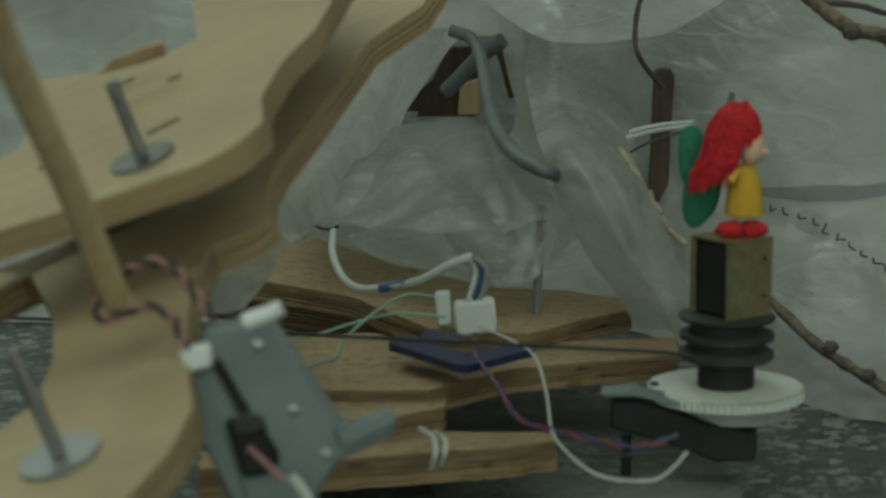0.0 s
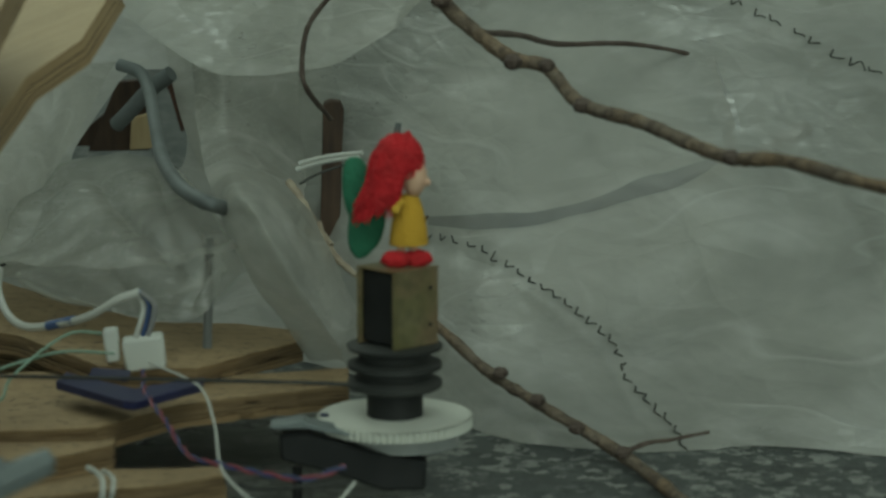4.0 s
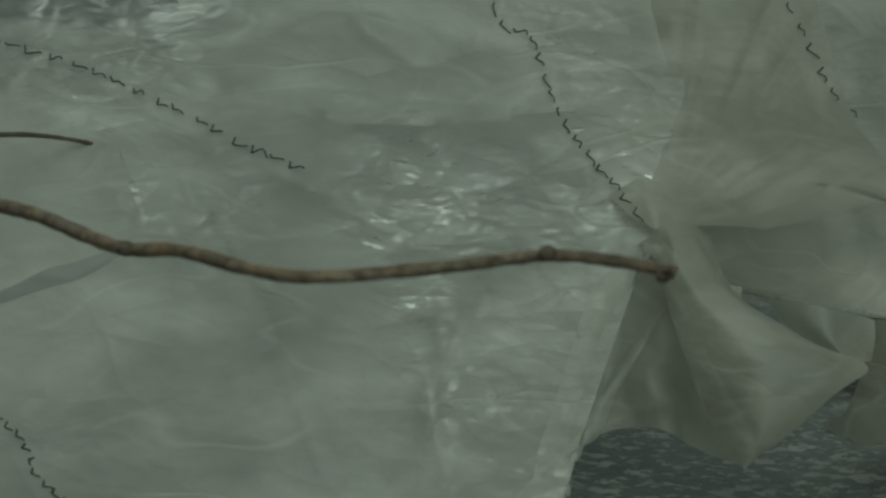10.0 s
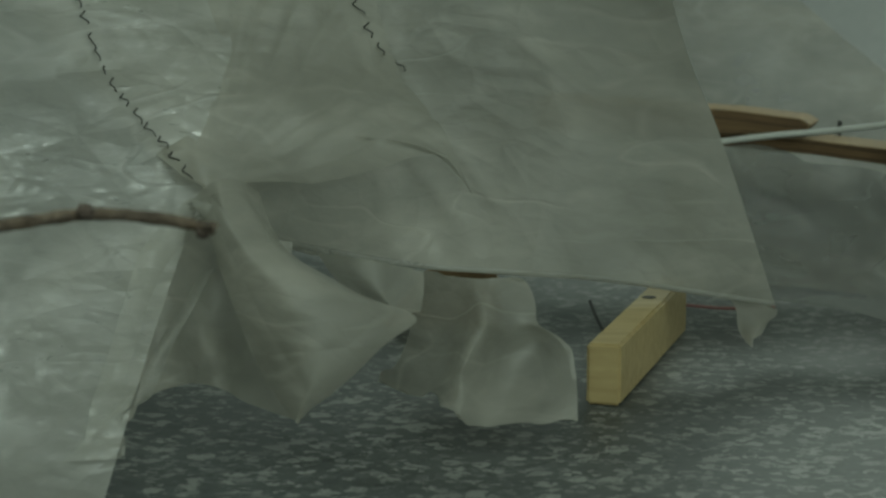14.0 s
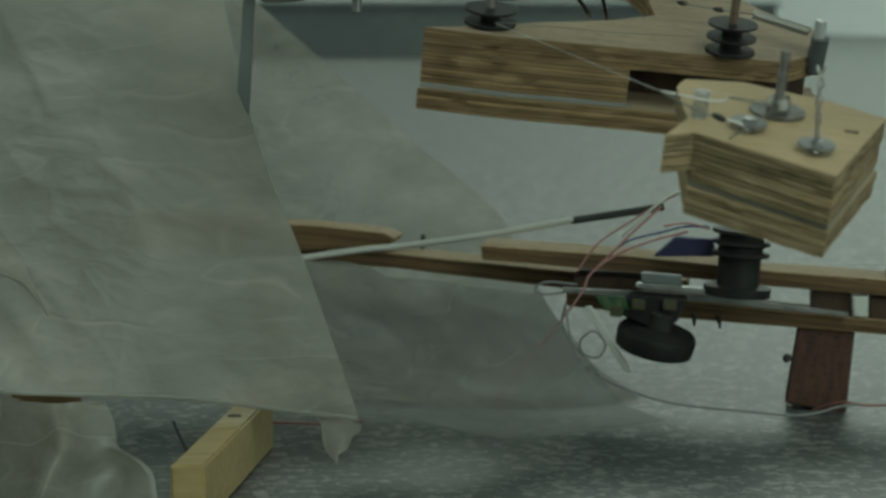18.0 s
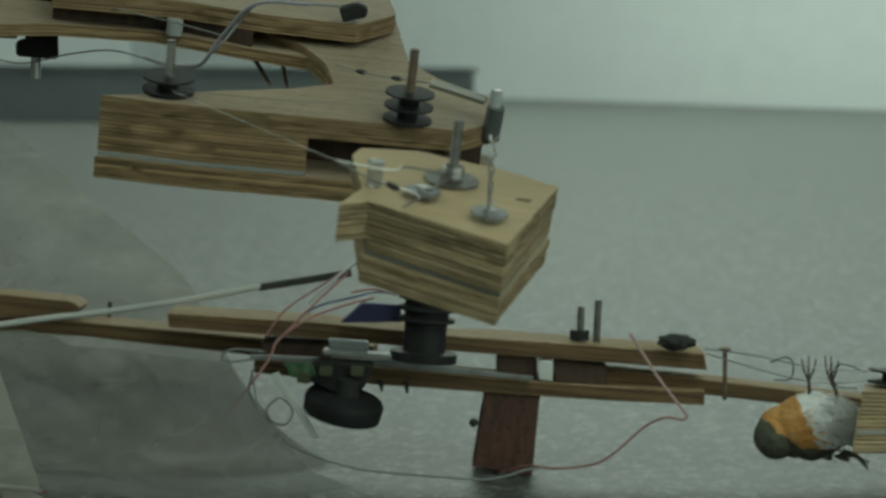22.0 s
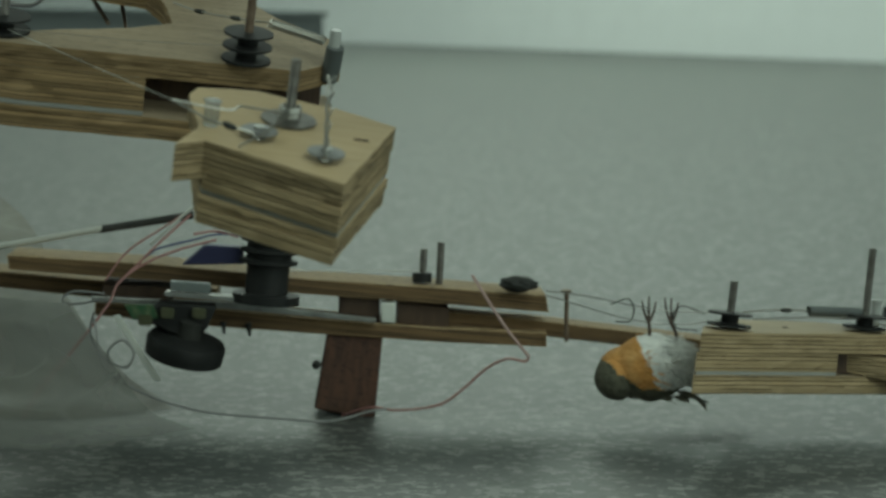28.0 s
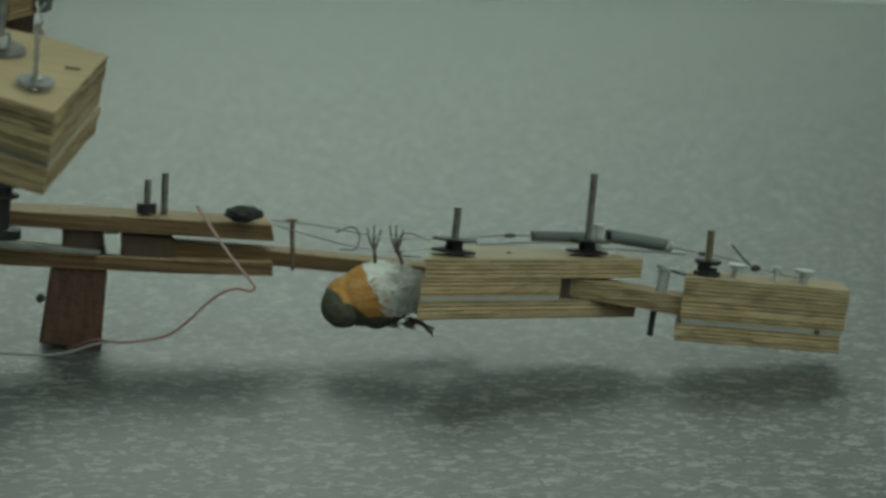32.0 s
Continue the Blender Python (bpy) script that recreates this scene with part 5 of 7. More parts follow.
stack = thing("plywood_board", pose(0.038, 1.54, 0.056, 0, -1, -1.41), "long weathered plywood board lying under the others", "board", "stacked boards")
part("board", worn_board([(-0.141, -0.062), (-0.081, -0.067), (-0.044, -0.066), (0, -0.021), (0.049, -0.003), (0.098, 0.009), (0.101, 0.057), (0.034, 0.049), (-0.09, 0.08), (-0.154, 0.068)], -0.014, 0, 5, 0.0013, 3), [OLD_PLY, OLD_EDGE], stack)
stack = thing("plywood_board", pose(-0.026, 1.475, 0.048, 0, 0, 1.02), "short weathered plywood board with a chipped end", "board", "stacked boards")
part("board", worn_board([(-0.092, -0.03), (-0.042, -0.043), (0, -0.031), (0.026, -0.013), (0.028, 0.012), (0, 0.026), (-0.096, 0.028)], -0.016, 0, 5, 0.0013, 4), [OLD_PLY, OLD_EDGE], stack)
stack = thing("plywood_board", pose(0.005, 1.42, 0.037, 0, -2, -0.19), "bottom plywood board tied with white cord", "board", "stacked boards")
part("board", worn_board([(-0.133, -0.028), (-0.071, -0.019), (-0.012, -0.01), (0.03, -0.004), (0.056, 0.007), (0.054, 0.024), (-0.012, 0.035), (-0.073, 0.021), (-0.136, 0.006)], -0.017, 0, 5, 0.0013, 5), [OLD_PLY, OLD_EDGE], stack)
wire("cord", [(-0.012, 1.416, 0.048), (-0.005, 1.389, 0.05), (-0.004, 1.376, 0.046), (-0.006, 1.381, 0.036)], 0.0016, WIRE_WHITE, "loop of white cord round a board", "cord")
wire("cord", [(-0.004, 1.416, 0.046), (0.001, 1.389, 0.049), (0.001, 1.376, 0.046), (-0.001, 1.381, 0.038)], 0.0014, WIRE_WHITE, "loop of white cord round a board", "cord")
plug = thing("plug_connector", pose(0.019, 1.57, 0.076, 0, 0, -0.68), "white plastic plug connector with coloured wires", "connector")
part("housing", prism_xz([(-0.013, 0.008), (0.011, 0.011), (0.013, -0.008), (-0.011, -0.011)], -0.008, 0.008, 0.0015), WHITE, plug)
part("socket", prism_xz([(-0.024, 0.014), (-0.015, 0.015), (-0.014, -0.004), (-0.022, -0.005)], -0.006, 0.006, 0.0012), WHITE, plug)
clip = thing("blue_clip", pose(0.005, 1.5, 0.066, 0, 0, -0.19), "dark blue plastic clip resting on the boards", "clip")
part("blade", board([(-0.036, 0.023), (-0.031, 0.046), (0.01, -0.003), (0.002, -0.03)], 0.0, 0.0045), BLUE, clip)
part("blade", board([(0.002, -0.03), (0.01, 0.003), (0.047, 0.023), (0.045, 0.006), (0.009, -0.033)], 0.0, 0.0045), BLUE, clip)
part("grip", board([(-0.018, 0.03), (-0.016, 0.05), (0.006, 0.04), (0.004, 0.016)], 0.0045, 0.006), BLUE, clip)
for pts, r, mt, lb in (
    ([(-0.069, 1.68, 0.107), (-0.068, 1.645, 0.099), (-0.061, 1.618, 0.09), (-0.049, 1.592, 0.088), (-0.031, 1.575, 0.093), (-0.014, 1.558, 0.1), (0.005, 1.549, 0.112), (0.017, 1.549, 0.116)], 0.0024, WIRE_WHITE, "white round cable arching over the boards"),
    ([(-0.058, 1.68, 0.103), (-0.048, 1.672, 0.097), (-0.03, 1.672, 0.089), (-0.009, 1.673, 0.085)], 0.0024, WIRE_WHITE, "white round cable arching over the boards"),
    ([(-0.037, 1.579, 0.091), (-0.028, 1.573, 0.094), (-0.021, 1.565, 0.097)], 0.003, WIRE_BLUE, "blue sleeve on the white cable"),
    ([(0.017, 1.549, 0.116), (0.022, 1.54, 0.111), (0.021, 1.54, 0.101), (0.018, 1.54, 0.092)], 0.0015, WIRE_BLUE, "thin blue wire into the plug"),
    ([(0.018, 1.544, 0.116), (0.025, 1.535, 0.111), (0.024, 1.535, 0.101), (0.021, 1.535, 0.093)], 0.0015, WIRE_GREY, "grey wire into the plug"),
    ([(0.016, 1.549, 0.115), (0.019, 1.544, 0.108), (0.017, 1.54, 0.1), (0.014, 1.54, 0.091)], 0.0015, WIRE_WHITE, "white wire into the plug"),
    ([(-0.005, 1.54, 0.094), (-0.021, 1.54, 0.095), (-0.037, 1.531, 0.088), (-0.056, 1.512, 0.075), (-0.06, 1.494, 0.068), (-0.07, 1.467, 0.071), (-0.079, 1.449, 0.067)], 0.0009, WIRE_GREEN, "thin pale green wire"),
    ([(0.002, 1.54, 0.082), (-0.027, 1.54, 0.084), (-0.053, 1.53, 0.08), (-0.072, 1.52, 0.076), (-0.093, 1.502, 0.076)], 0.0009, WIRE_GREEN, "thin pale green wire"),
    ([(0.021, 1.531, 0.078), (0.037, 1.504, 0.077), (0.05, 1.477, 0.074), (0.055, 1.433, 0.065), (0.056, 1.379, 0.057), (0.062, 1.353, 0.053), (0.077, 1.325, 0.048), (0.101, 1.315, 0.048), (0.113, 1.323, 0.052), (0.122, 1.34, 0.056)], 0.0008, WIRE_WHITE, "white wire looping to the floor"),
    ([(0.058, 1.366, 0.052), (0.073, 1.352, 0.051), (0.095, 1.346, 0.053), (0.118, 1.344, 0.055)], 0.001, DARK, "dark green wire lying on the floor"),
    ([(-0.087, 1.724, 0.105), (-0.076, 1.715, 0.102), (-0.067, 1.716, 0.104)], 0.001, THREAD, "thin black wire poking from the boards")):
    wire("wire", pts, r, mt, lb, "wire", "wires by the boards")

solo("drive_belt", tube([(-0.292, 1.593, 0.071), (-0.211, 1.566, 0.074), (-0.09, 1.497, 0.082), (0.005, 1.462, 0.085), (0.112, 1.446, 0.083), (0.132, 1.449, 0.08)], 0.0011, seg=7), DARK, "thin black drive cord running to the pulley", "cord")

# ---- doll on a motor-driven turntable ----
twisted("cable", [(0.018, 1.531, 0.074), (0.019, 1.487, 0.071), (0.029, 1.442, 0.066), (0.04, 1.407, 0.056), (0.057, 1.379, 0.057), (0.079, 1.361, 0.056), (0.099, 1.35, 0.056), (0.118, 1.349, 0.062)], 0.0009, WIRE_CRIMSON, WIRE_NAVY, "twisted red and blue wires to the motor", "cable", 0.022)
TT = pose(0.156, 1.472, 0.058, 0, 0, -6.06) @ Matrix.Scale(0.935, 4)
turn = thing("motor_turntable", TT, "white gear wheel and black pulley on a black motor bracket", "turntable")


def gear(r, z0, z1, teeth):
    prof = []
    for k in range(teeth * 4):
        rr = r if k % 4 in (0, 1) else r - 0.0016
        a = 2 * math.pi * k / (teeth * 4)
        prof.append((rr * math.cos(a), rr * math.sin(a)))
    return board(prof, z0, z1, 0)


part("gear_wheel", gear(0.0462, -0.0065, 0.0, 72), NYLON, turn, "white nylon gear wheel")
part("hub", lathe([(0.0166, 0), (0.0166, 0.018), (0.015, 0.019)], 30), BLACK, turn, "black hub")
part("pulley", lathe([(0.012, 0.016), (0.026, 0.0165), (0.028, 0.018), (0.028, 0.021), (0.022, 0.024), (0.022, 0.027), (0.028, 0.029), (0.028, 0.032), (0.021, 0.034), (0.021, 0.038), (0.028, 0.0405), (0.0285, 0.0425), (0.025, 0.0435)], 40), DARK, turn, "black double-groove pulley")
part("bracket", prism_xz([(-0.0671, -0.0036), (-0.0515, -0.0029), (-0.0222, -0.0117), (0.0186, -0.0205), (0.0176, -0.0368), (-0.0059, -0.0378), (-0.0238, -0.0313), (-0.0352, -0.0271), (-0.0662, -0.0189)], -0.034, -0.012, 0.0015), BLACK, turn, "black motor bracket")
part("second_gear", lathe([(0.012, -0.0165), (0.034, -0.0165), (0.034, -0.0085), (0.012, -0.0085)], 44, Matrix.Translation((0.004, 0, 0))), CLEAR, turn, "dull lower gear under the white one")
part("motor", lathe([(0.017, -0.036), (0.018, -0.034), (0.018, -0.012), (0.016, -0.0115)], 30, Matrix.Translation((-0.002, 0.002, 0))), BLACK, turn, "black motor can")
part("plate", prism_xz([(-0.0727, 0.0023), (-0.0531, 0.0055), (-0.0499, 0.0036), (-0.0205, -0.0036), (-0.0205, -0.0052), (-0.0515, 0.0012), (-0.0694, 0.0006)], -0.038, -0.02, 0.0004), GREY, turn, "bare metal plate")
part("leg", lathe([(0.003, -0.055), (0.003, -0.03)], 12, Matrix.Translation((-0.058, -0.004, 0))), BLACK, turn)
part("block", box(-0.042, -0.002, -0.006, 0.006, 0.008, 0.014, 0.001), BLUE, turn, "dark blue stop block")

BX = Matrix.Translation((0.002, 0.0, 0.0436)) @ pose(0, 0, 0, 0, 0, 43)
cage = thing("metal_box", TT, "open yellow-passivated metal box on the pulley", "metal box")
s = 0.0165
part("side", box(s, 0, 0.0225, 0.0014, 2 * s, 0.045, 0.0004, BX), BRASS, cage)
part("side", box(0, s, 0.0225, 2 * s, 0.0014, 0.045, 0.0004, BX), BRASS, cage)
# black panel just behind the opening, in place of a shaded hollow
part("back", box(-s + 0.0035, 0.0, 0.0225, 0.002, 1.8 * s, 0.042, 0.0004, BX), BLACK, cage, "black panel imitating the unlit inside of the box")
part("post", box(-s, s * 0.92, 0.0225, 0.0022, 0.003, 0.045, 0.0003, BX), BRASS, cage)
part("post", box(-s, -s * 0.92, 0.0225, 0.0022, 0.003, 0.045, 0.0003, BX), BRASS, cage)
part("top", box(0, 0, 0.0455, 2.1 * s, 2.1 * s, 0.0012, 0.0004, BX), BRASS, cage)
part("front", box(0.0, -s, 0.0225, 2 * s, 0.0014, 0.045, 0.0004, BX), BRASS, cage)
for k in range(2):
    part("rivet", lathe([(0.0012, 0), (0.001, 0.0008)], 10, BX @ Matrix.Translation((0.01, -s - 0.0007, 0.012 + 0.022 * k)) @ pose(0, 0, 0, 90, 0, 0)), BLACK, cage)


def doll():
    """A small plain felt doll: one mesh with several materials."""
    mats = [RED_HAIR, YELLOW, SKIN, GREEN]
    pieces = []

    def add(bm, k):
        for f in bm.faces:
            f.material_index = k
        pieces.append(bm)

    z = 0.0898
    add(lathe([(0.0118, z + 0.0125), (0.0122, z + 0.0135), (0.0112, z + 0.022), (0.0092, z + 0.033), (0.006, z + 0.042)], 22, Matrix.Translation((0.0085, 0, 0)) @ Matrix.Diagonal((0.95, 0.8, 1, 1))), 1)
    add(blob(0.0075, 0.0085, 0.0115, Matrix.Translation((0.0118, -0.001, z + 0.0525)), 0.05), 2)
    add(blob(0.0022, 0.002, 0.0026, Matrix.Translation((0.0192, -0.003, z + 0.05)), 0.1), 2)
    for k in (-1, 1):
        add(blob(0.0092, 0.0052, 0.0052, Matrix.Translation((0.0072 + 0.0062 * k, -0.003 + 0.002 * k, z + 0.0045)), 0.12, k + 3), 0)
        add(tube([(0.0075 + 0.0042 * k, 0, z + 0.005), (0.008 + 0.003 * k, 0, z + 0.016)], 0.0027, seg=8), 2)
    add(tube([(0.004, -0.008, z + 0.039), (0.0, -0.012, z + 0.036), (0.003, -0.0135, z + 0.034)], 0.0034, 0.0026, seg=8), 1)
    add(blob(0.0142, 0.0125, 0.0125, Matrix.Translation((0.003, 0.002, z + 0.0655)), 0.08, 3, 4), 0)
    add(blob(0.0095, 0.0105, 0.018, Matrix.Translation((-0.003, 0.0, z + 0.054)) @ pose(0, 0, 0, 0, 24, 0), 0.1, 5, 4), 0)
    rng = random.Random(5)
    for k in range(520):
        a = rng.uniform(-2.9, 1.0)
        c, n = math.cos(a), math.sin(a)
        top = Vector((0.005 + 0.004 * c, 0.002 + 0.006 * n, z + 0.0785 - 0.001 * rng.random()))
        mid = Vector((0.0015 + 0.0142 * c * rng.uniform(0.9, 1.05), 0.001 + 0.0135 * n, z + 0.064 + rng.uniform(-0.004, 0.003)))
        if c > 0.35:
            end = mid + Vector((rng.uniform(-0.003, 0.0005), 0, -rng.uniform(0.002, 0.009)))
        else:
            swing = 0.5 * (1 - c)
            end = mid + Vector((-0.003 - 0.009 * swing * rng.uniform(0.6, 1.2), rng.uniform(-0.003, 0.003), -rng.uniform(0.016, 0.026) - 0.012 * swing))
        bow = (mid + end) / 2 + Vector((0.0015, rng.uniform(-0.0015, 0.0015), 0))
        add(tube([top, mid, bow, end], 0.0008, 0.0005, 4, 3), 0)
    add(blob(0.0098, 0.0032, 0.0225, Matrix.Translation((-0.0205, 0.012, z + 0.041)) @ pose(0, 0, 0, 0, -10, 0), 0.06, 2), 3)
    add(blob(0.0108, 0.0032, 0.0225, Matrix.Translation((-0.016, 0.013, z + 0.024)) @ pose(0, 0, 0, 0, 14, 0), 0.06, 4), 3)
    solo("doll", join(*pieces), mats, "small red-haired felt doll in yellow with green wings", "doll", m=TT)


doll()

# ---- branches, post and pipe ----
branch = thing("branch", pose(0, 0, 0), "dark bare branch standing behind the translucent sheet", "branch", "branches")
part("limb", tube([(0.219, 2.038, 0.073), (0.271, 2.032, 0.07), (0.321, 2.015, 0.077), (0.377, 2.005, 0.093), (0.439, 2.002, 0.107), (0.497, 1.999, 0.127), (0.533, 2, 0.148)], 0.0095, 0.006, 8, 8, 0.25, 12), BARK, branch)
part("twig", tube([(0.436, 1.921, 0.211), (0.44, 1.9, 0.188), (0.444, 1.889, 0.156), (0.437, 1.87, 0.138)], 0.004, 0.003, 8, 8, 0.25, 13), BARK, branch)

branch = thing("branch", pose(0, 0, 0), "bare brown branch with knots reaching across the sheets", "branch", "branches")
part("limb", tube([(0.173, 1.741, 0.382), (0.184, 1.71, 0.343), (0.184, 1.69, 0.323), (0.201, 1.668, 0.298), (0.205, 1.657, 0.274), (0.226, 1.634, 0.253), (0.243, 1.612, 0.241), (0.261, 1.599, 0.237), (0.274, 1.556, 0.22), (0.298, 1.49, 0.216), (0.328, 1.423, 0.206), (0.353, 1.386, 0.208), (0.394, 1.322, 0.202), (0.461, 1.295, 0.207), (0.515, 1.28, 0.213)] + [(0.553, 1.275, 0.209), (0.583, 1.273, 0.202)], 0.0052, 0.003, 12, 9, 0.22, 3), BARK, branch)
for p, r in (([(0.203, 1.648, 0.274)], 0.0056), ([(0.241, 1.602, 0.24)], 0.0054), ([(0.273, 1.546, 0.22)], 0.0051), ([(0.329, 1.412, 0.207)], 0.0046), ([(0.514, 1.275, 0.215)], 0.0045), ([(0.574, 1.266, 0.202)], 0.0040), ([(0.258, 1.579, 0.24)], 0.0045)):
    part("knot", blob(r, r, r * 0.9, Matrix.Translation(p[0]), 0.22, 2, 3), TWIG, branch)
part("twig", tube([(0.226, 1.634, 0.255), (0.257, 1.681, 0.249), (0.289, 1.726, 0.239), (0.338, 1.768, 0.235), (0.373, 1.792, 0.229), (0.405, 1.805, 0.221)], 0.0021, 0.0013, 8, 6, 0.25, 4), TWIG, branch)
part("stub", tube([(0.574, 1.266, 0.204), (0.575, 1.254, 0.207)], 0.003, 0.002, 8), BARK, branch)
branch = thing("branch", pose(0, 0, 0), "thin dark crossing twigs at the top of the sheet", "branch", "branches")
for pts, r in (([(0.186, 1.74, 0.325), (0.168, 1.762, 0.295), (0.146, 1.794, 0.265), (0.132, 1.795, 0.245), (0.128, 1.795, 0.218), (0.132, 1.795, 0.203), (0.151, 1.844, 0.178)], 0.0021),
               ([(0.209, 1.677, 0.3), (0.193, 1.689, 0.29), (0.17, 1.712, 0.28), (0.135, 1.745, 0.27)], 0.0028),
               ([(0.144, 1.734, 0.294), (0.167, 1.712, 0.301), (0.193, 1.689, 0.306)], 0.0013),
               ([(0.181, 1.741, 0.325), (0.172, 1.731, 0.3), (0.154, 1.733, 0.279)], 0.0022), ([(0.183, 1.69, 0.302), (0.177, 1.691, 0.288)], 0.002)):
    part("twig", tube(pts, r, r * 0.8, 8, 6, 0.3, 7), TWIG, branch)
solo("bark_splinter", prism_xz([(-0.05, 0.227), (-0.044, 0.232), (0.009, 0.248), (0.011, 0.244), (-0.014, 0.235), (-0.038, 0.222)], 0.22, 0.232), [DARK_WOOD, DARK_WOOD], "dark splintered strip of bark", "bark", m=pose(0.156, 1.472, 0.058, 0, 0, -6.06))
branch = thing("branch", pose(0, 0, 0), "pale brown lower branch running down to the floor", "branch", "branches")
part("limb", tube([(0.084, 1.998, 0.179), (0.096, 1.998, 0.137), (0.129, 1.976, 0.113), (0.15, 1.944, 0.093), (0.168, 1.893, 0.068), (0.184, 1.841, 0.057), (0.204, 1.688, 0.064), (0.231, 1.644, 0.043), (0.258, 1.609, 0.029), (0.301, 1.561, 0.008), (0.318, 1.445, 0.006), (0.324, 1.374, 0.005)], 0.0027, 0.004, 10, 8, 0.3, 9), BARK, branch)
part("twig", tube([(0.301, 1.551, 0.011), (0.316, 1.553, 0.016), (0.330, 1.555, 0.017), (0.354, 1.555, 0.021)], 0.0018, 0.001, 8, 6, 0.25, 5), TWIG, branch)
for p in [(0.238, 1.628, 0.044), (0.256, 1.595, 0.034), (0.276, 1.571, 0.022), (0.301, 1.551, 0.011)]:
    part("knot", blob(0.0046, 0.0044, 0.004, Matrix.Translation(p), 0.25, 2, 3), TWIG, branch)
part("twig", tube([(0.162, 1.923, 0.098), (0.156, 1.924, 0.082), (0.173, 1.912, 0.056), (0.179, 1.912, 0.05)], 0.0016, 0.001, 8, 6, 0.25, 6), BARK, branch)
solo("dark_post", prism_xz([(-0.052, 0.122), (-0.047, 0.124), (-0.04, 0.123), (-0.037, 0.117), (-0.039, 0.076), (-0.042, -0.057), (-0.058, -0.058), (-0.053, 0.08)], 0.44, 0.462), [DARK_WOOD, DARK_WOOD], "short dark upright stake with split top", "post", m=pose(0.156, 1.472, 0.058, 0, 0, -6.06))
for pts in ([(0.124, 1.796, 0.15), (0.144, 1.784, 0.157), (0.164, 1.772, 0.161)], [(0.126, 1.796, 0.154), (0.144, 1.784, 0.16), (0.166, 1.772, 0.164)]):
    solo("white_stick", tube(pts, 0.0017, 0.0015, 8), WIRE_WHITE, "thin white painted stick", "stick", "pale sticks")
solo("pipe", tube([(0.006, 1.950, 0.207), (0.021, 1.940, 0.202), (0.027, 1.920, 0.191), (0.030, 1.860, 0.177), (0.034, 1.760, 0.163), (0.043, 1.654, 0.161), (0.054, 1.604, 0.160), (0.066, 1.609, 0.155), (0.083, 1.678, 0.140)], 0.0046, seg=14), PIPE, "bent grey metal pipe under the sheet", "pipe")
for pts, y0, mt in (([(-0.251, 0.056), (-0.226, 0.113), (-0.199, 0.115), (-0.201, 0.057)], 0.68, DARK_WOOD), ([(-0.271, 0.058), (-0.229, 0.094), (-0.224, 0.057)], 0.70, DARK_WOOD), ([(-0.188, 0.116), (-0.175, 0.121), (-0.172, 0.103), (-0.169, 0.075), (-0.174, 0.073), (-0.182, 0.103)], 0.67, RED_WOOD), ([(-0.213, 0.085), (-0.197, 0.09), (-0.197, 0.061), (-0.215, 0.06)], 0.66, DOWEL)):
    solo("wood_scrap", prism_xz(pts, y0, y0 + 0.012, 0.0006), [mt, mt], "brown scrap of wood behind the opening in the sheet", "wood scrap", "wood scraps", m=pose(0.156, 1.472, 0.058, 0, 0, -6.06))

solo("pipe", tube([(0.003, 2.01, 0.156), (0.012, 2, 0.166), (0.028, 1.99, 0.184), (0.044, 1.98, 0.197)], 0.006, seg=14), PIPE, "bent grey metal pipe under the sheet", "pipe")

branch = thing("branch", pose(0, 0, 0), "pale broken twigs poking out beside the stake", "branch", "branches")
for pts, r in (([(0.115, 1.736, 0.15), (0.12, 1.716, 0.144), (0.125, 1.695, 0.135), (0.131, 1.695, 0.125), (0.138, 1.684, 0.117)], 0.0031), ([(0.131, 1.695, 0.13), (0.133, 1.685, 0.119), (0.135, 1.675, 0.108)], 0.0024),
               ([(0.137, 1.684, 0.115), (0.142, 1.674, 0.109), (0.152, 1.663, 0.101)], 0.0026), ([(0.121, 1.696, 0.128), (0.128, 1.695, 0.122), (0.135, 1.695, 0.122)], 0.002)):
    part("twig", tube(pts, r, r * 0.7, 8, 6, 0.3, 31), PALE_BARK, branch)
solo("stick", tube([(0.181, 1.71, 0.176), (0.184, 1.71, 0.191)], 0.0026, 0.002, 8), PIPE, "short grey stick behind the doll", "stick")
wire("wire", [(0.123, 1.756, 0.146), (0.136, 1.755, 0.153), (0.16, 1.753, 0.161)], 0.0009, THREAD, "thin black wire across the pale sticks")
solo("thorn", tube([(0.197, 1.759, 0.107), (0.2, 1.749, 0.114), (0.206, 1.738, 0.126)], 0.0035, 0.0008, 8), TWIG, "dark thorn at the end of a seam", "thorn")
solo("sheet_hem", tube([(0.748, 1.67, 0.148), (0.823, 1.705, 0.121), (0.959, 1.747, 0.087), (1.047, 1.745, 0.075), (1.121, 1.732, 0.066), (1.228, 1.657, 0.049)], 0.0024, 0.002, 8, 8), FILM, "rolled hem along the cut edge of the polythene", "hem")

# ---- pine block on the floor under the sheets ----
blk = thing("pine_block", pose(1.033, 1.596, 0, 0, 0, -32.93), "short length of pale pine batten lying on the terrazzo", "wood block")
bm = box(0, 0.15, 0.023, 0.025, 0.3, 0.045, 0.002, pose(0, 0, 0, 0, 0, -11))
part("batten", bm, PINE, blk)
part("screw", tube([(1.078, 1.685, 0.059), (1.073, 1.67, 0.052), (1.07, 1.654, 0.042)], 0.0012, seg=8), DARK, blk, "dark screw standing out").matrix_parent_inverse = blk.matrix_world.inverted()
part("hole", lathe([(0.006, 0), (0.0055, 0.0008)], 16, pose(0, 0, 0, 0, 0, -11) @ Matrix.Translation((-0.002, 0.2, 0.0452))), DARK, blk, "dark drilled hole")


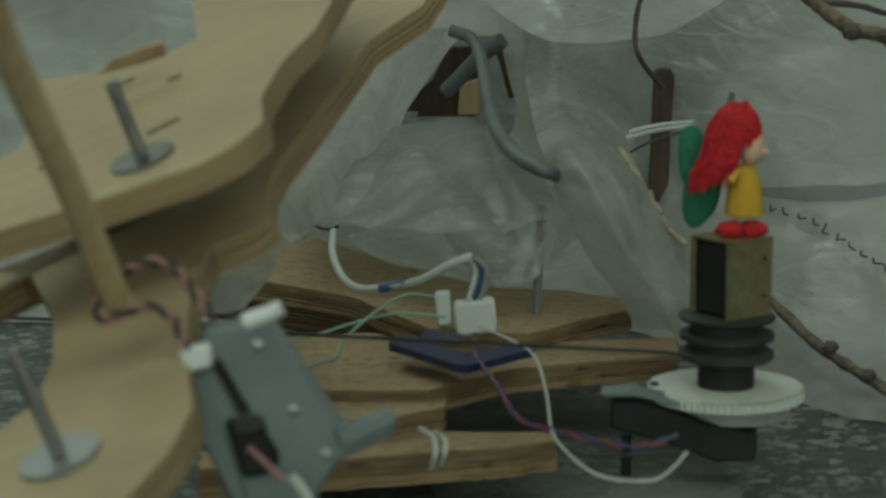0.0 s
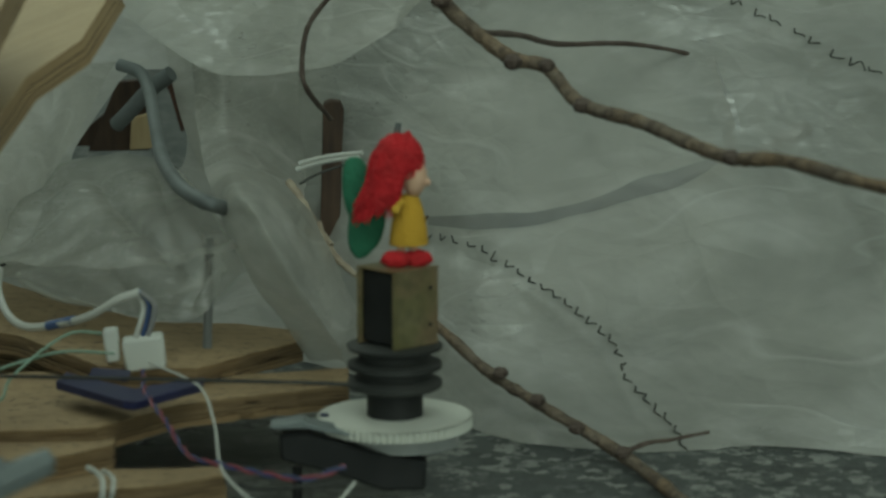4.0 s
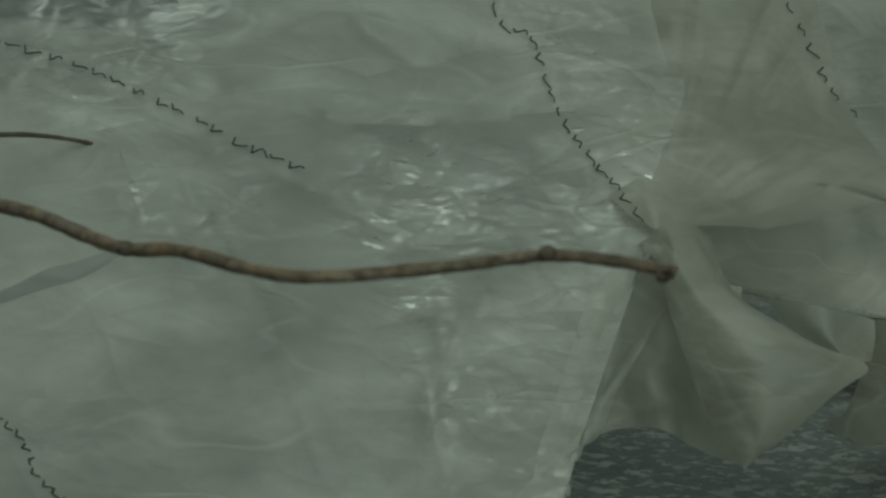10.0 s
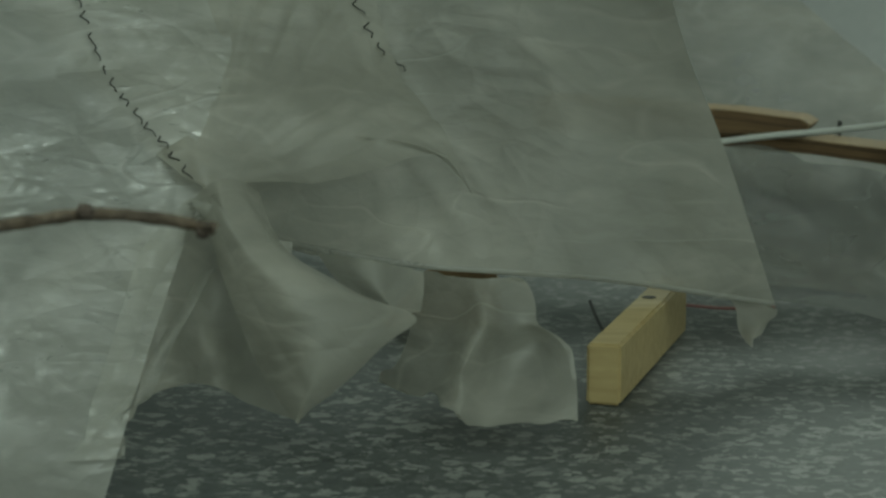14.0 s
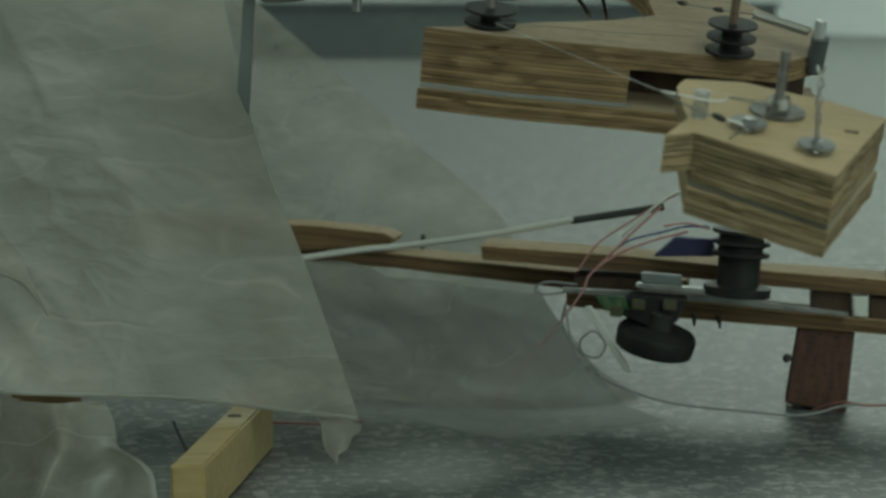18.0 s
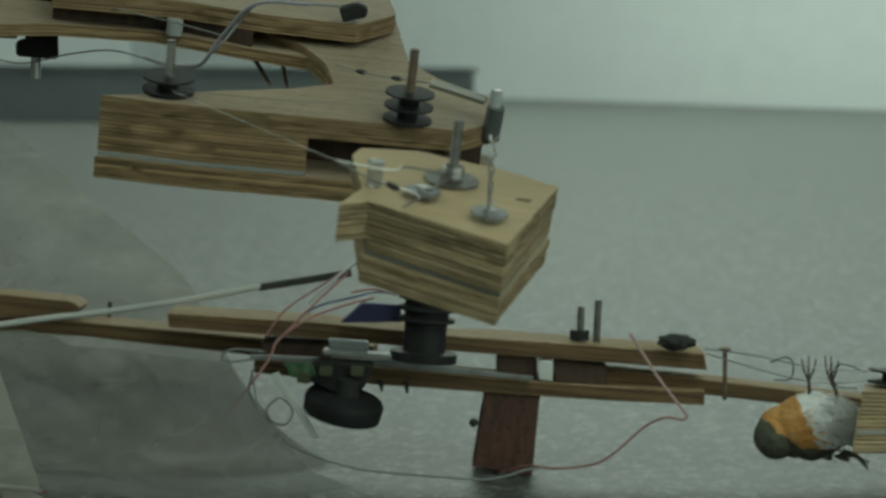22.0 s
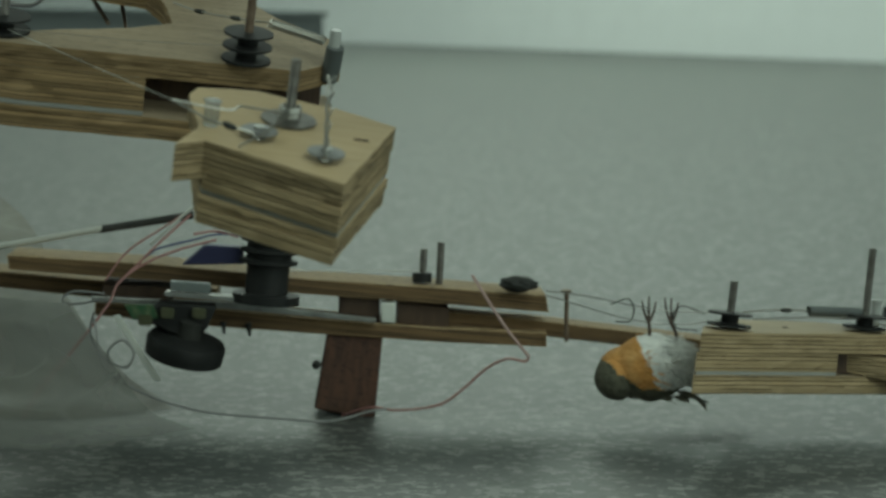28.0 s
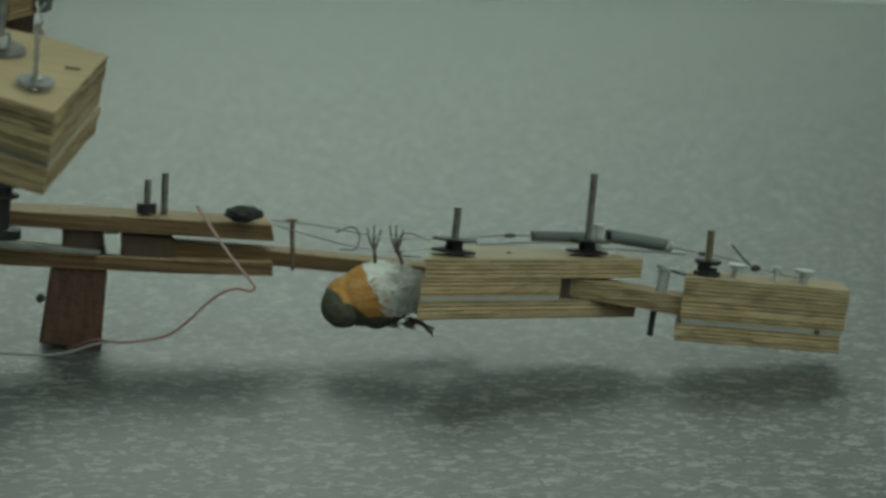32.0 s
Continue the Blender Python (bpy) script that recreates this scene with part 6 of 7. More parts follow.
# ---- seams: stitches of dark thread ----
def seam(points, n, label, size=0.0112):
    path = curve_through(points, 12)
    total = sum((b - a).length for a, b in zip(path, path[1:]))
    th = thing("thread_seam", pose(0, 0, 0), label, "seam", "thread seams")
    rng = random.Random(n)
    step, run, k = total / n, 0.0, 0
    spots = []
    for a, b in zip(path, path[1:]):
        run += (b - a).length
        while run >= step * (k + 0.5):
            spots.append((b, (b - a).normalized()))
            k += 1
    snapped = []
    for p, way in spots:
        # stitches are set on the sheets along sight lines from the camera
        view_from = Vector((0, 0, 0.41)) + Vector((p.x, p.y, 0)).normalized() * 0.13
        hit = surface.ray_cast(view_from, (p - view_from).normalized())
        q = hit[0] - (p - view_from).normalized() * 0.003 if hit[0] is not None else p
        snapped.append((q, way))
    for q, way in snapped:
        up = Vector((q.x, q.y, 0)).cross(way).normalized()
        if up.z + 0.3 * up.x < 0:
            up = -up
        s = size * rng.uniform(0.8, 1.25)
        back = Vector((q.x, q.y, 0)).normalized()
        a = q - way * s * rng.uniform(0.1, 0.3) + up * s * rng.uniform(0.12, 0.3)
        b = q + up * s * rng.uniform(-0.2, 0.05) - way * s * 0.05
        c = q + way * s * rng.uniform(0.3, 0.6) + up * s * rng.uniform(0.0, 0.3)
        d = q + way * s * rng.uniform(0.7, 0.85) + up * s * rng.uniform(-0.1, 0.15) + back * 0.003
        part("stitch", tube([a + back * 0.002, a.lerp(b, 0.5), b, c, d], 0.0007, 0.0005, 5, 3), THREAD, th)
    return th


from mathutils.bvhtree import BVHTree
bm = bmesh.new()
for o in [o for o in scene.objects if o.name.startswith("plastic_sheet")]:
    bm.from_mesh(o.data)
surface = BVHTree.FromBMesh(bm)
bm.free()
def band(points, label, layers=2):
    """An added ribbon of smoky film in narrowing layers, laid on the sheets along camera sight lines to imitate dark
    shapes behind: centre places with half widths.
    """
    strip = thing("show_through_strip", pose(0, 0, 0), label, "plastic strip", "smoky strips")
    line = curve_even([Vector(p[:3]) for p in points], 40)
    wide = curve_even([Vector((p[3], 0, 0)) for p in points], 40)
    view_from = Vector((0, 0, 0.41))
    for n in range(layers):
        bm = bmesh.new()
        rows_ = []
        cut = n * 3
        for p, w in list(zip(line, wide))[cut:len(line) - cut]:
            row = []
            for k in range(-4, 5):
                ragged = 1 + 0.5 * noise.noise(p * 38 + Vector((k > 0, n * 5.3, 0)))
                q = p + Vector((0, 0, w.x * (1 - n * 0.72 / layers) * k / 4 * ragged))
                hit = surface.ray_cast(view_from, (q - view_from).normalized())
                row.append(bm.verts.new(hit[0] - (q - view_from).normalized() * (0.0015 + 0.001 * n) if hit[0] is not None else q))
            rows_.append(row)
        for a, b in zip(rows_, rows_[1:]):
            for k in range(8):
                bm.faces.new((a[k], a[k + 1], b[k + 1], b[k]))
        part("layer", bm, SHOW_THROUGH, strip)


def lap(left, right, label, rise=0.0035, material=FILM):
    """A folded-over strip of polythene laid on the sheets between two lines, along camera sight lines."""
    bm = bmesh.new()
    sides = [curve_even([Vector(p) for p in line], 60) for line in (left, right)]
    view_from, rows_ = Vector((0, 0, 0.41)), []
    for a, b in zip(*sides):
        row = []
        for k in range(17):
            q = a.lerp(b, k / 16) + Vector((0.004 * noise.noise(a * 25), 0, 0.004 * noise.noise(b * 25)))
            way = (q - view_from).normalized()
            hit = surface.ray_cast(view_from, way)
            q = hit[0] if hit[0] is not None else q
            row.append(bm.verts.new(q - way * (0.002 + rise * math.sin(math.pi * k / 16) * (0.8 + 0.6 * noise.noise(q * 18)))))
        rows_.append(row)
    for a, b in zip(rows_, rows_[1:]):
        for k in range(16):
            bm.faces.new((a[k], a[k + 1], b[k + 1], b[k]))
    return solo("plastic_fold", bm, material, label, "plastic fold", "polythene folds")


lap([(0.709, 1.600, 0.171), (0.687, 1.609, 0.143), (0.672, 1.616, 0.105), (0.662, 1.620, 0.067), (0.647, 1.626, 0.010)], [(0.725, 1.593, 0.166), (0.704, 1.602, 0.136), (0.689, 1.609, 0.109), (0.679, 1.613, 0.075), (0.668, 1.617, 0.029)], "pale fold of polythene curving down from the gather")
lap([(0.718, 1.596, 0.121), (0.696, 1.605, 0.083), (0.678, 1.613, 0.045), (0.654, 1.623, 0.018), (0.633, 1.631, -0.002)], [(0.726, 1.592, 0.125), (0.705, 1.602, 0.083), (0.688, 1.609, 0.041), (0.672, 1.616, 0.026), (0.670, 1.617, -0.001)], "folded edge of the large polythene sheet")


# added overlays that darken the sheets where shapes behind would show through
band([(*p, w) for p, w in zip([(0.212, 1.788, 0.114), (0.251, 1.782, 0.114), (0.296, 1.776, 0.119), (0.345, 1.767, 0.134), (0.386, 1.758, 0.149), (0.406, 1.754, 0.159)], (0.003, 0.005, 0.005, 0.006, 0.005, 0.002))], "smoky strip added to imitate a dark shape behind the sheet", 1)
band([(*p, w) for p, w in zip([(0.261, 1.781, 0.31), (0.294, 1.776, 0.316), (0.353, 1.765, 0.326), (0.412, 1.752, 0.33), (0.463, 1.74, 0.326), (0.499, 1.73, 0.324)], (0.002, 0.012, 0.026, 0.03, 0.02, 0.006))], "smoky patch added to imitate a dark shape behind the sheet", 7)
band([(*p, w) for p, w in zip([(0.39, 1.757, 0.311), (0.39, 1.757, 0.296), (0.39, 1.757, 0.279)], (0.003, 0.003, 0.002))], "smoky strip added to imitate a dark shape behind the sheet")
band([(*p, w) for p, w in zip([(0.401, 1.755, 0.225), (0.407, 1.753, 0.205), (0.414, 1.752, 0.19), (0.418, 1.751, 0.174)], (0.002, 0.005, 0.008, 0.003))], "smoky strip added to imitate a dark shape behind the sheet")
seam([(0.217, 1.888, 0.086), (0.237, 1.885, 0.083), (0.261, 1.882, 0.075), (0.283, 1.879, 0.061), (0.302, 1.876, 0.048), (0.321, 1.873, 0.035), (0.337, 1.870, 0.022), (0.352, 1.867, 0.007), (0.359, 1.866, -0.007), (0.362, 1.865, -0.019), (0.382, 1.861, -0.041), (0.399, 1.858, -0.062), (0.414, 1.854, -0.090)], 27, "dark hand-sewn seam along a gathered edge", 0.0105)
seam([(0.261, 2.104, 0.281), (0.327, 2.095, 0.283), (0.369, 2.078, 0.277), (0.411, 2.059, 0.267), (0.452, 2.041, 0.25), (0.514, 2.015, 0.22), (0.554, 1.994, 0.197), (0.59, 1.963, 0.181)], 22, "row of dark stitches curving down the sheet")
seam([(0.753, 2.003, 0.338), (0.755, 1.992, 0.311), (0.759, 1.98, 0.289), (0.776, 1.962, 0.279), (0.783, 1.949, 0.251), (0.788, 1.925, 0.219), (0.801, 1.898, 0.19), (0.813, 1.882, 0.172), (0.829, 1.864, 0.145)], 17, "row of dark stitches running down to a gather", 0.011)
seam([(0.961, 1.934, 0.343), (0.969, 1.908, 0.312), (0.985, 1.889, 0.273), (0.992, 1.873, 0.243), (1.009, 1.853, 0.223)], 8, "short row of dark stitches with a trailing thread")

# ---- raised sculpture arm with a jointed plywood hand ----
arm = thing("sculpture_arm", pose(1.19, 1.214, 0.347, 15, 6, -44.45), "raised plywood arm section with pulleys, rods and cord", "sculpture arm", "sculpture arms")
O = [(-0.19, -0.017), (-0.134, -0.018), (-0.06, -0.013), (0.034, -0.007), (0.06, 0.026), (0.055, 0.07), (0.018, 0.106), (-0.003, 0.141), (-0.015, 0.243), (-0.029, 0.356), (-0.129, 0.304), (-0.114, 0.18), (-0.076, 0.149), (-0.058, 0.11), (-0.05, 0.066), (-0.076, 0.044), (-0.121, 0.021), (-0.164, -0.004)]
part("top_board", worn_board(O, -0.014, 0, 5, 0.0006, 6), [ARM_PLY, ARM_EDGE], arm)
part("middle_board", worn_board([(-0.19, -0.017), (-0.134, -0.018), (-0.06, -0.013), (-0.065, 0.046), (-0.121, 0.021), (-0.164, -0.004)], -0.036, -0.0142, 5, 0.0006, 7), [ARM_PLY, ARM_EDGE], arm)
part("shim", board([(-0.19, -0.018), (-0.134, -0.019), (-0.06, -0.014), (-0.065, 0.045), (-0.12, 0.02), (-0.164, -0.005)], -0.0385, -0.0363), [SHIM, SHIM], arm, "thin pale plastic shim")
part("bottom_board", worn_board([(-0.191, -0.02), (-0.134, -0.02), (-0.057, -0.015), (0.038, -0.012), (0.063, 0.025), (0.056, 0.071), (0.018, 0.095), (-0.069, 0.047), (-0.163, -0.006)], -0.053, -0.0388, 5, 0.0006, 8), [ARM_PLY, ARM_EDGE], arm)
# dark block added so that the open slot looks shaded
part("core", board([(-0.062, 0.021), (0.037, 0.022), (0.05, 0.045), (0.018, 0.088), (-0.064, 0.049)], -0.0386, -0.0143), [DARK_WOOD, DARK_WOOD], arm, "dark block added to imitate the shade in the slot")
a, b = (-0.151, 0.004)
bolt_rod(arm, a, b, -0.01, 0.034, pulleys=1, pr=0.0165)
bolt_rod(arm, 0, 0, -0.01, 0.047, pulleys=2, pr=0.0155, material=RUSTY)
a, b = (0.054, 0.013)
part("post", lathe([(0.0036, 0), (0.0036, 0.022), (0.003, 0.0235)], 14, Matrix.Translation((a, b, 0))), CLEAR, arm, "clear nylon post")
part("sleeve", lathe([(0.0052, -0.01), (0.0058, 0.0), (0.0056, 0.013)], 16, Matrix.Translation((a, b, 0)) @ pose(0, 0, 0, 8, 4, 0)), PIPE, arm, "dull grey metal sleeve")
part("sleeve_end", lathe([(0.0045, -0.0108), (0.0054, -0.0098)], 16, Matrix.Translation((a, b, 0)) @ pose(0, 0, 0, 8, 4, 0)), BLACK, arm)
inv = arm.matrix_world.inverted()
part("spring", coil((1.2293, 1.2326, 0.3706), (1.2362, 1.1902, 0.3601), 0.0026, 18, 0.0007), STEEL_WIRE, arm, "small coil spring").matrix_parent_inverse = inv
for pts, r in (([(1.204, 1.296, 0.3825), (1.2064, 1.2744, 0.3771), (1.2196, 1.2539, 0.3731), (1.2293, 1.2326, 0.3706)], 0.0006), ([(1.0795, 1.3099, 0.3658), (1.1379, 1.2523, 0.3592), (1.1909, 1.2111, 0.3564)], 0.0002)):
    part("cord", tube(pts, r, seg=6), STEEL_WIRE, arm, "thin steel cord").matrix_parent_inverse = inv
for p in ([(1.2072, 1.2741, 0.3771)], [(1.2196, 1.2539, 0.3731)]):
    part("crimp", blob(0.004, 0.0016, 0.0016, Matrix.Translation(p[0]) @ pose(0, 0, 0, 0, 10, -45)), DARK, arm, "dark crimp").matrix_parent_inverse = inv
for pts in ([(1.275, 1.475, 0.397), (1.25, 1.431, 0.385), (1.226, 1.385, 0.367)], [(1.293, 1.459, 0.397), (1.265, 1.417, 0.382), (1.229, 1.37, 0.363)]):
    part("loop", tube(pts, 0.0015, seg=7), RUSTY, arm, "bent rusty wire leg").matrix_parent_inverse = inv

up = thing("sculpture_arm", pose(1.245, 1.382, 0.416, 12, 6, -42.03), "upper plywood arm section with a motor and dark clamps", "sculpture arm", "sculpture arms")
part("top_board", worn_board([(-0.163, -0.015), (-0.146, -0.013), (-0.077, -0.004), (-0.018, -0.018), (0.044, -0.017), (0.071, 0.033), (0.063, 0.149), (0.053, 0.25), (-0.071, 0.245), (-0.184, 0.169)], -0.0125, 0, 5, 0.0006, 9), [ARM_PLY, ARM_EDGE], up)
part("core", board([(-0.164, 0.001), (-0.08, 0.009), (-0.026, -0.018), (-0.036, 0.079), (-0.178, 0.125)], -0.0235, -0.0127), [DARK_WOOD, DARK_WOOD], up, "dark block set back between the boards")
part("bottom_board", worn_board([(-0.226, -0.052), (-0.162, -0.013), (-0.094, 0.001), (-0.014, -0.024), (0.054, -0.037), (0.052, 0.056), (-0.021, 0.158), (-0.19, 0.241), (-0.258, 0.151)], -0.0325, -0.0237, 5, 0.0006, 10), [ARM_PLY, ARM_EDGE], up)
a, b = (-0.08, 0.006)
part("spacer", lathe([(0.0055, -0.0236), (0.0055, -0.0126)], 18, Matrix.Translation((a, b - 0.012, 0))), CLEAR, up, "pale nylon spacer")
a, b = (0.006, 0.086)
bolt_rod(up, a, b, 0, 0.04, washer=0.016)
inv = up.matrix_world.inverted()
part("cable", tube([(1.135, 1.585, 0.383), (1.143, 1.555, 0.379), (1.151, 1.512, 0.386), (1.161, 1.479, 0.389), (1.164, 1.451, 0.385), (1.164, 1.432, 0.381)], 0.0006, seg=6), WIRE_GREY, up, "thin grey wire").matrix_parent_inverse = inv
part("clip", prism_xz([(0.03, 0.01), (0.043, 0.015), (0.05, 0.012), (0.049, 0.006), (0.034, 0.001)], -0.02, -0.008, 0.001), BLACK, up, "small black clip")
part("cable", tube([(1.148, 1.426, 0.385), (1.159, 1.416, 0.381), (1.171, 1.406, 0.379), (1.172, 1.393, 0.381), (1.173, 1.385, 0.388), (1.176, 1.376, 0.395), (1.184, 1.369, 0.408), (1.187, 1.353, 0.421), (1.202, 1.339, 0.422), (1.227, 1.317, 0.42)], 0.0009, seg=7), WIRE_GREY, up, "grey cable").matrix_parent_inverse = inv
part("cable", tube([(1.164, 1.432, 0.381), (1.169, 1.421, 0.379), (1.177, 1.401, 0.38), (1.182, 1.384, 0.399), (1.186, 1.354, 0.421), (1.214, 1.329, 0.421)], 0.0014, seg=7), WIRE_LILAC, up, "grey cable").matrix_parent_inverse = inv
part("string", tube([(1.132, 1.526, 0.429), (1.145, 1.466, 0.419), (1.165, 1.424, 0.41), (1.182, 1.384, 0.4)], 0.0006, seg=6), STEEL_WIRE, up, "thin steel cord").matrix_parent_inverse = inv
mot = thing("clamp_motor", pose(1.162, 1.566, 0.404, 0, 0, -36.56), "black motor clamp with a short shaft under the arm", "motor")
part("clamp", prism_xz([(-0.04, 0.068), (-0.04, 0.028), (-0.008, 0.024), (-0.006, -0.007), (-0.014, -0.009), (-0.014, -0.02), (0.016, -0.022), (0.016, -0.004), (0.012, 0.02), (0.024, 0.025), (0.028, 0.069)], -0.02, 0.02, 0.002), BLACK, mot)
part("shaft", lathe([(0.0035, 0), (0.0035, 0.018)], 14, Matrix.Translation((0, 0, -0.036))), STEEL, mot, "steel motor shaft")
mot = thing("metal_bracket", pose(1.134, 1.648, 0.396, 0, 0, -34.53), "grey metal bracket with a dark blade hanging down", "bracket")
part("plate", prism_xz([(-0.065, 0.016), (-0.037, 0.016), (-0.016, 0.008), (0.035, 0.004), (0.037, -0.012), (0.033, -0.021), (0.004, -0.023), (-0.017, -0.013), (-0.066, 0)], -0.01, 0.02, 0.002), CLEAR, mot, "pale grey metal plate")
part("collar", lathe([(0.012, 0), (0.014, 0.008), (0.011, 0.02)], 20, Matrix.Translation((-0.003, 0, 0.008))), STEEL, mot)
part("pin", lathe([(0.006, 0.02), (0.006, 0.08)], 14, Matrix.Translation((-0.003, 0, 0.0))), DARK, mot)
part("blade", prism_xz([(-0.013, -0.019), (-0.004, -0.019), (-0.009, -0.106), (-0.011, -0.104), (-0.018, -0.088)], -0.003, 0.001, 0.0004), GREY, mot, "dark flat blade hanging down")
part("board", prism_xz([(-0.122, 0.028), (-0.016, 0.023), (0.058, 0.021), (0.058, 0), (-0.016, 0.004), (-0.122, 0.014)], 0.03, 0.07, 0.001), [OLD_PLY, OLD_EDGE], mot, "brown board behind the bracket")

hand = thing("jointed_block", pose(1.082, 1.068, 0.32, 16, 7, -45.37), "stacked plywood block at the arm's end with washers and steel cord", "sculpture joint")
part("board", worn_board([(-0.058, -0.061), (-0.048, -0.03), (-0.057, 0.023), (-0.053, 0.037), (-0.021, 0.045), (0.012, 0.035), (0.023, 0.034), (0.06, 0.014), (0.033, -0.088), (-0.043, -0.05)], -0.0135, 0, 5, 0.0004, 11), [HAND_PLY, PLY_EDGE], hand)
part("board", worn_board([(-0.042, -0.05), (-0.049, -0.018), (-0.052, 0.03), (-0.021, 0.045), (0.012, 0.035), (0.023, 0.034), (0.059, 0.014), (0.033, -0.09)], -0.0275, -0.0138, 5, 0.0004, 12), [HAND_PLY, PLY_EDGE], hand)
part("lug", worn_board([(-0.058, -0.061), (-0.048, -0.03), (-0.035, -0.012), (-0.032, -0.054), (-0.043, -0.05)], -0.0215, -0.0137, 3, 0.0004, 17), [HAND_PLY, PLY_EDGE], hand, "short plywood lug under the notch")
part("shim", board([(-0.042, -0.048), (-0.05, 0.001), (-0.02, 0.033), (0.024, 0.03), (0.058, 0.014), (0.033, -0.087)], -0.0308, -0.0278), [SHIM, SHIM], hand, "pale plastic shim")
part("board", worn_board([(-0.043, -0.052), (-0.052, 0.02), (-0.021, 0.043), (0.023, 0.034), (0.06, 0.014), (0.033, -0.089)], -0.0365, -0.031, 3, 0.0005, 13), [HAND_PLY, PLY_EDGE], hand)
part("board", worn_board([(-0.043, -0.054), (-0.052, 0.02), (-0.021, 0.043), (0.023, 0.034), (0.059, 0.013), (0.032, -0.091)], -0.0455, -0.0368, 3, 0.0005, 14), [HAND_PLY, PLY_EDGE], hand)
bolt_rod(hand, 0, 0, -0.01, 0.036, washer=0.0155)
part("spring", coil((0, 0, 0.0016), (0, 0, 0.009), 0.0058, 5, 0.0007), STEEL_WIRE, hand, "coiled steel wire round the rod")
for x, y in ((-0.015, -0.034), (0.022, -0.055)):
    part("nylon_spacer", lathe([(0.0045, 0), (0.0045, 0.004)], 16, Matrix.Translation((x, y, 0))), GLASSY, hand, "clear nylon spacer")
    disc = part("washer", lathe([(0.001, 0.004), (0.0102, 0.004), (0.0102, 0.0048), (0.001, 0.0049)], 26, Matrix.Translation((x, y, 0))), WASHER, hand)
    part("bolt_head", lathe([(0.0034, 0.0049), (0.003, 0.0066)], 14, Matrix.Translation((x, y, 0))), STEEL, disc)
a, b = (-0.042, -0.024)
part("post", lathe([(0.0042, 0), (0.0042, 0.013), (0.005, 0.0135), (0.005, 0.0145)], 16, Matrix.Translation((a, b, 0))), GLASSY, hand, "clear nylon post")
for pts in ([(-0.0643, -0.0306, 0.014), (-0.0431, -0.0322, 0.013), (-0.0309, -0.0289, 0.012), (-0.0275, -0.0267, 0.014), (-0.0189, -0.021, 0.012), (-0.0039, -0.0137, 0.009)], [(0.0035, -0.0078, 0.008), (-0.0057, -0.0277, 0.008), (-0.0132, -0.046, 0.0065)],
            [(-0.0643, -0.0306, 0.014), (-0.0419, -0.0465, 0.011), (-0.0309, -0.0493, 0.01), (-0.0167, -0.0493, 0.0065), (-0.0241, -0.0688, 0.006)]):
    part("cord", tube(pts, 0.0007, seg=6), STEEL_WIRE, hand, "thin steel wire")
for ph in (0, math.pi):
    a, b = Vector((0.0202, -0.001, 0.03)), Vector((0.0217, -0.0711, 0.007))
    part("cord", tube([a.lerp(b, k / 14) + Vector((0.0022 * (1 - k / 20) * math.cos(k * 1.1 + ph), 0, 0.0016 * math.sin(k * 1.1 + ph))) for k in range(15)], 0.0007, seg=6, steps=3), STEEL_WIRE, hand, "twisted steel wire")
part("crimp", blob(0.0045, 0.0018, 0.0018, Matrix.Translation((-0.0309, -0.0493, 0.01)) @ pose(0, 0, 0, 0, 20, 0)), DARK, hand, "dark crimp")
solo("cord", tube([(1.078, 1.3081, 0.3652), (1.0135, 1.0895, 0.3328)], 0.00024, seg=6), WIRE_WHITE, "taut steel cord from a pulley to the jointed block", "cord")
a, b = (0.041, -0.016)
part("slot", box(a, b, 0.0002, 0.008, 0.002, 0.0006, 0), DARK_WOOD, hand, "dark knot in the plywood")

# ---- long low beam on a red-brown leg ----
beam = thing("sculpture_beam", pose(1.754, 1.667, 0.078, 0, 5, -46.45), "long low plywood beam carrying motors and rods", "sculpture beam")
part("top_board", prism_xz([(-0.309, 0.042), (-0.172, 0.047), (-0.036, 0.047), (0.089, 0.051), (0.183, 0.053), (0.187, 0.038), (0.091, 0.036), (-0.035, 0.033), (-0.171, 0.032), (-0.306, 0.029)], -0.02, 0.05), [OLD_PLY, BEAM_EDGE], beam)
part("rear_board", prism_xz([(-0.667, 0.005), (-0.399, 0.016), (-0.217, 0.017), (-0.12, 0.02), (-0.119, 0.007), (-0.215, 0), (-0.398, 0.002), (-0.666, -0.006)], 0.06, 0.12), [OLD_PLY, BEAM_EDGE], beam)
part("tip_board", prism_xz([(-0.666, 0.025), (-0.474, 0.036), (-0.41, 0.036), (-0.399, 0.031), (-0.404, 0.024), (-0.472, 0.013), (-0.663, -0.007)], 0.05, 0.1), [OLD_PLY, BEAM_EDGE], beam)
part("lower_board", prism_xz([(-0.226, 0.007), (-0.116, 0.011), (-0.012, 0.011), (0.093, 0.014), (0.187, 0.019), (0.188, 0.006), (0.094, 0.001), (-0.01, -0.002), (-0.115, -0.005), (-0.225, -0.005)], -0.02, 0.05), [OLD_PLY, BEAM_EDGE], beam)
part("tongue", prism_xz([(0.091, 0.027), (0.186, 0.027), (0.385, 0.023), (0.386, 0.009), (0.187, 0.013), (0.093, 0.013)], 0.0, 0.04), [OLD_PLY, BEAM_EDGE], beam)
part("spacer", prism_xz([(0.033, 0.032), (0.046, 0.033), (0.048, 0.014), (0.035, 0.014)], -0.021, 0.0, 0.001), WHITE, beam, "white plastic spacer")
